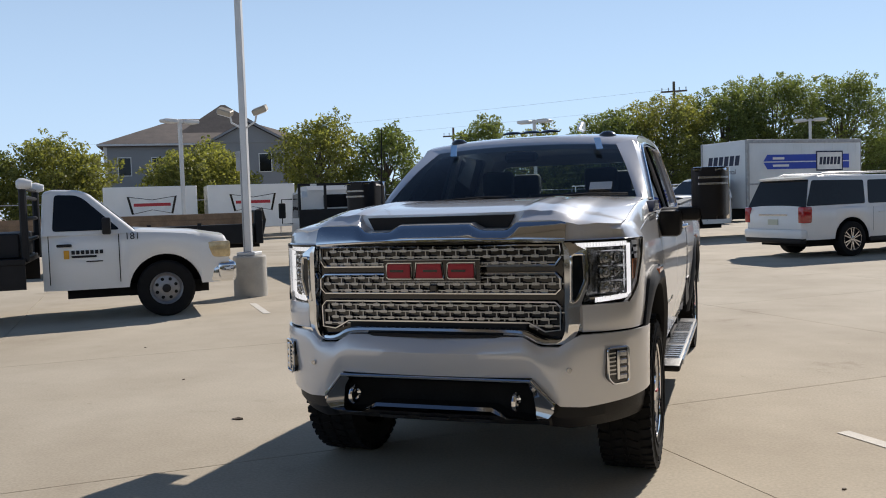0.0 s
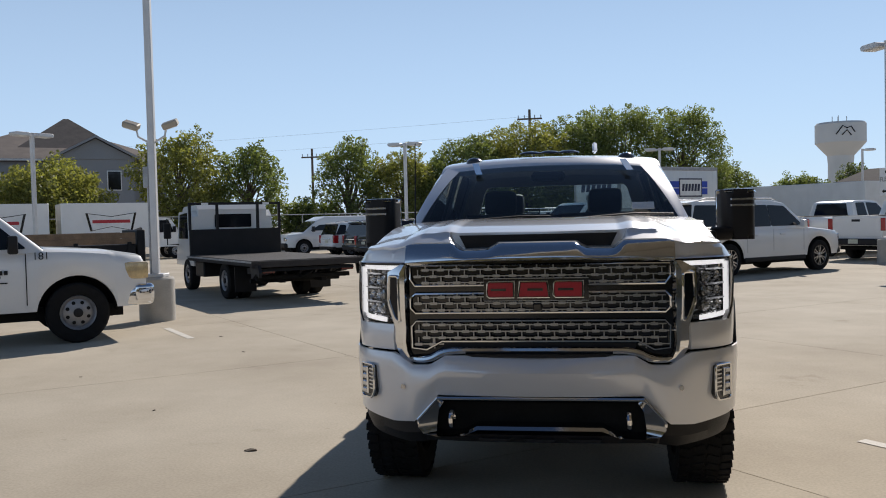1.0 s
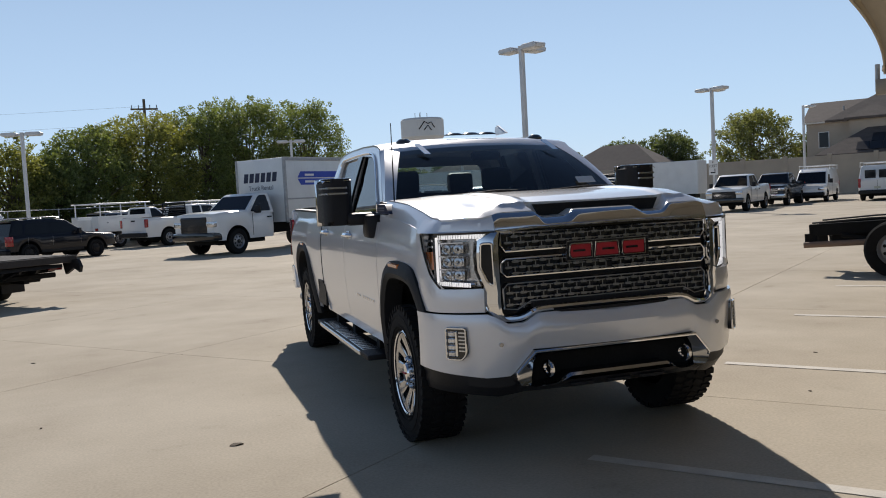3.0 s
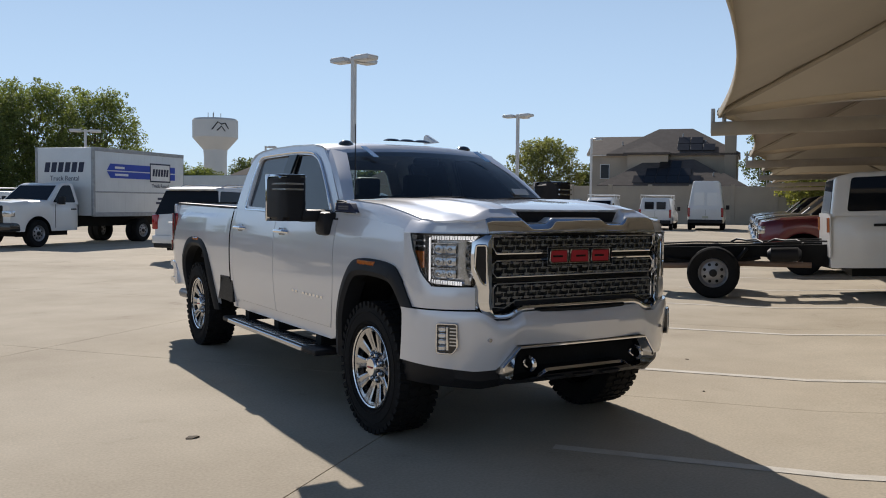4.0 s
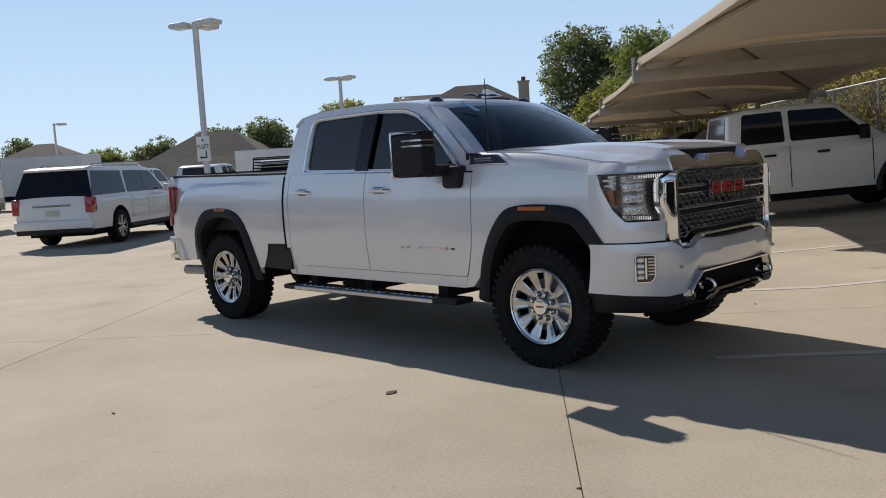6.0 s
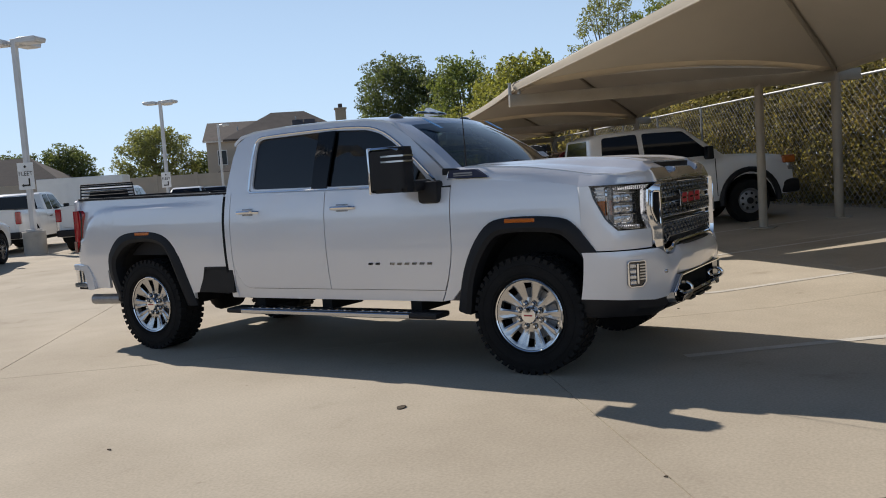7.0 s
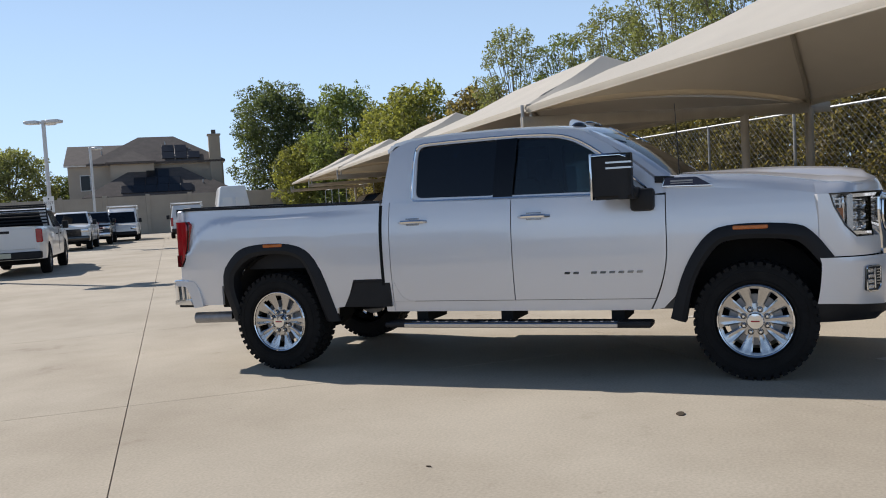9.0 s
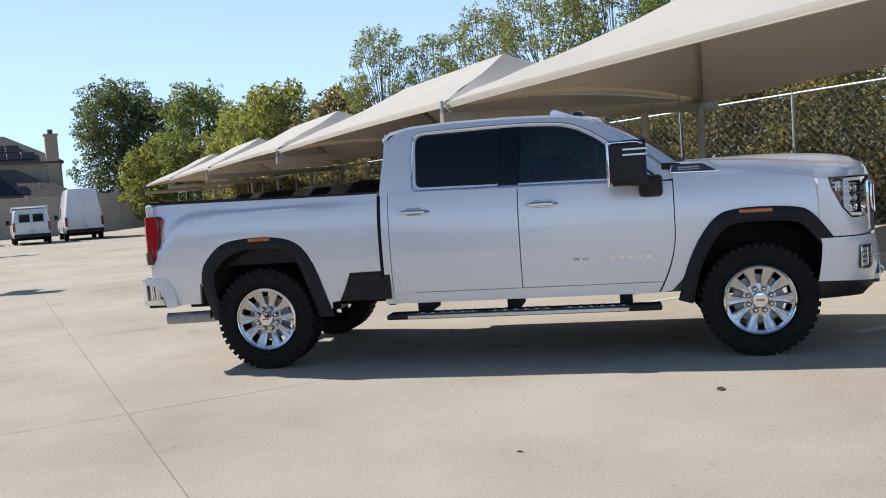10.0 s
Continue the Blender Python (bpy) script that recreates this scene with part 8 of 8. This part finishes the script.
part("def_tank", B(0.5, 0.85, 2.4, 3.1, 0.42, 0.68, 0.04), DARK, t)
for y0, y1, z0 in ((3.3, 3.8, 0.82), (3.9, 4.4, 0.84)):
    part("hose", tube(bmesh.new(), [(-0.42, y0, z0), (-0.2, y0 + 0.10, z0 + 0.05), (0.1, (y0 + y1) / 2, z0 + 0.03), (0.3, y1 - 0.1, z0 + 0.05), (0.42, y1, z0)], 0.018, 6), BLACK, t)
for s in (-1, 1):
    part("leaf_spring", tube(bmesh.new(), [(s * 0.52, 3.95, 0.62), (s * 0.52, 4.66, 0.46), (s * 0.52, 5.4, 0.62)], 0.035, 6), DARK, t)
    part("air_tank", lathe(bmesh.new(), [(3.35, 0.06), (3.4, 0.11), (3.8, 0.11), (3.85, 0.06)], 12, "y", (s * 0.62, 0, 0.66)), BLACK, t)
part("exhaust_pipe", tube(bmesh.new(), [(-0.5, 3.2, 0.48), (-0.52, 4.2, 0.52), (-0.55, 4.9, 0.50), (-0.55, 5.92, 0.50)], 0.045, 10), mat("rusty_steel", (0.22, 0.15, 0.11), 0.8), t, "dull rusty exhaust pipe")

# rows of parked cars
suv(lotpose(-11.4, 16.9, 0), "large white SUV parked on the concrete", L=5.7, wb=3.4, h=1.87, rim=SATIN)
pickup(lotpose(-9.0, 25.2, 0), "white crew-cab pickup with a black louvred headache rack", rack=True, rim=SATIN)
pickup(lotpose(-12.3, 26.4, 0), "plain white crew-cab pickup on silver wheels", rim=SATIN)
pickup(lotpose(-15.4, 27.0, 0), "plain white crew-cab pickup on silver wheels", rim=SATIN)
pickup(lotpose(-9.4, 40.2, 180), "white crew-cab pickup with a black grille", face=GLOSSBLACK)
pickup(lotpose(-8.9, 47.5, 180), "black crew-cab pickup facing out", DKPAINT)
van(lotpose(-7.6, 52.5, 180), "white service van with a ladder rack", rack=True)
van(lotpose(-0.6, 57.0, 0), "tall white high-roof van parked by the wall", h=2.75, high=True, scale=1.15)
van(lotpose(-3.6, 55.0, 0), "white service van with a ladder rack by the wall", rack=True, h=1.95, scale=1.05)
van(lotpose(-36.6, 12.4, 180), "white cargo van in the far row", h=1.9, w=0.95)
suv(lotpose(-33.4, 16.2, 0), "white mid-size SUV in the far row", L=4.5, wb=2.75, h=1.58, w=0.92, r=0.34)
suv(lotpose(-30.7, 16.2, 0), "black SUV in the far row", DKPAINT, L=4.5, wb=2.75, h=1.58, w=0.92, r=0.34)
suv(lotpose(-28.1, 15.6, 0), "black SUV in the far row", DKPAINT, L=4.5, wb=2.75, h=1.58, w=0.92, r=0.34, rim=BLACK)
pickup(lotpose(-31.3, 25.6, 0), "white crew-cab pickup with a black headache rack in the far row", rack=True, plate=False)
t = pickup(lotpose(-34.6, 24.9, 0), "white service truck with side lockers and a ladder rack", cab="regular", bed="none", wb=3.5, name="service_truck", grp="")
for s in (-1, 1):
    part("side_locker", B(min(s * 0.55, s * 1.05), max(s * 0.55, s * 1.05), 1.75, 4.7, 0.78, 1.55, 0.02), WHITE, t)
    for k in range(3):
        dr = part("locker_door", B(min(s * 1.045, s * 1.06), max(s * 1.045, s * 1.06), 1.82 + 0.97 * k, 2.7 + 0.97 * k, 0.95, 1.5, 0.006), WHITE, t)
        part("latch", B(min(s * 1.06, s * 1.075), max(s * 1.06, s * 1.075), 2.2 + 0.97 * k, 2.3 + 0.97 * k, 1.2, 1.26), GALV, dr)
    for y in (1.9, 4.5):
        part("rack_post", tube(bmesh.new(), [(s * 0.98, y, 1.55), (s * 0.98, y, 2.15)], 0.03, 6), PLASTICW, t)
    part("rack_rail", tube(bmesh.new(), [(s * 0.98, 1.6, 2.15), (s * 0.98, 4.7, 2.15)], 0.03, 6), PLASTICW, t)
    part("tail_lamp", B(min(s * 0.8, s * 1.0), max(s * 0.8, s * 1.0), 4.69, 4.72, 0.85, 0.98), RED, t)
for y in (1.9, 4.5):
    part("rack_bar", tube(bmesh.new(), [(-0.98, y, 2.15), (0.98, y, 2.15)], 0.03, 6), PLASTICW, t)
part("load_floor", B(-0.56, 0.56, 1.75, 4.7, 0.75, 0.85), FLARE, t)
part("tailgate", B(-0.55, 0.55, 4.66, 4.72, 0.85, 1.4, 0.01), WHITE, t)
part("step_bumper", B(-1.0, 1.0, 4.7, 5.0, 0.5, 0.72, 0.02), BLACK, t)
part("chassis", B(-0.45, 0.45, 1.2, 4.7, 0.5, 0.76), DARK, t)
van(lotpose(-33.2, 29.0, 0), "white utility van with a ladder rack in the far row", rack=True, h=1.9)
suv(lotpose(-36.2, 28.4, 0), "dark SUV in the far row", DKPAINT, L=4.9, wb=2.9, h=1.75)
suv(lotpose(-39.0, 27.6, 0), "dark grey SUV in the far row", GREYPAINT, L=4.9, wb=2.9, h=1.75)
for v, paint, col in ((15.2, MAROON, "maroon"), (19.4, DKPAINT, "black"), (23.2, GREYPAINT, "grey"), (29.0, DKPAINT, "black"), (33.0, DKPAINT, "black")):
    pickup(lotpose(2.9, v, 270), col + " crew-cab pickup parked under the canopies", paint, rim=SATIN)
t = thing("cargo_trailer", lotpose(-27.5, 46, 90), "long white box trailer", "trailer")
part("box", B(-1.2, 1.2, 0, 9.0, 0.9, 3.3, 0.03), ALU, t)
part("chassis", B(-0.6, 0.6, 0.4, 8.8, 0.6, 0.9), DARK, t)
for s in (-1, 1):
    steel_wheel(t, s * 1.0, 7.2, 0.45, 0.25, s, STEELRIM)
    part("landing_leg", B(s * 0.5 - 0.06, s * 0.5 + 0.06, 1.5, 1.62, 0, 0.9), DARK, t)
t = thing("cargo_trailer", lotpose(-16.5, 60, 90), "long white box trailer", "trailer")
part("box", B(-1.2, 1.2, 0, 6.0, 0.8, 3.3, 0.03), ALU, t)
part("chassis", B(-0.6, 0.6, 0.4, 5.8, 0.5, 0.8), DARK, t)
for s in (-1, 1):
    steel_wheel(t, s * 1.0, 4.2, 0.4, 0.25, s, STEELRIM)
    part("landing_leg", B(s * 0.5 - 0.06, s * 0.5 + 0.06, 1.0, 1.12, 0, 0.8), DARK, t)

# ---- small things on the ground ----
LEAFLIT = mat("dry_leaf", (0.07, 0.05, 0.03), 0.9)
rng = random.Random(11)
for k, (x, y, s) in enumerate(((-2.08, 0.42, 1.0), (-1.2, -2.6, 0.5), (-3.4, 1.6, 0.35), (-4.6, -0.4, 0.35), (-2.7, -1.5, 0.3), (-5.0, 3.1, 0.3), (1.9, -0.2, 0.4), (2.9, 0.9, 0.4), (-3.9, 4.8, 0.5), (-4.8, 6.2, 0.5))):
    bm = bmesh.new()
    rad = [0.05 * s * rng.uniform(0.6, 1.3) for _ in range(7)]
    top = [bm.verts.new((r * math.cos(a * 0.9), r * 0.5 * math.sin(a * 0.9), 0.008 * s * rng.random() + 0.003)) for a, r in enumerate(rad)]
    low = [bm.verts.new((v.co.x, v.co.y, 0.0005)) for v in top]
    bm.faces.new(top)
    for i in range(7):
        bm.faces.new((low[i], low[(i + 1) % 7], top[(i + 1) % 7], top[i]))
    lf = part("leaf", bm, LEAFLIT)
    lf.matrix_world = pose(x, y, 0.001, 0, 0, 40 * k)
    tagged(lf, "dry brown leaf lying on the concrete", "leaf", "dry leaves")
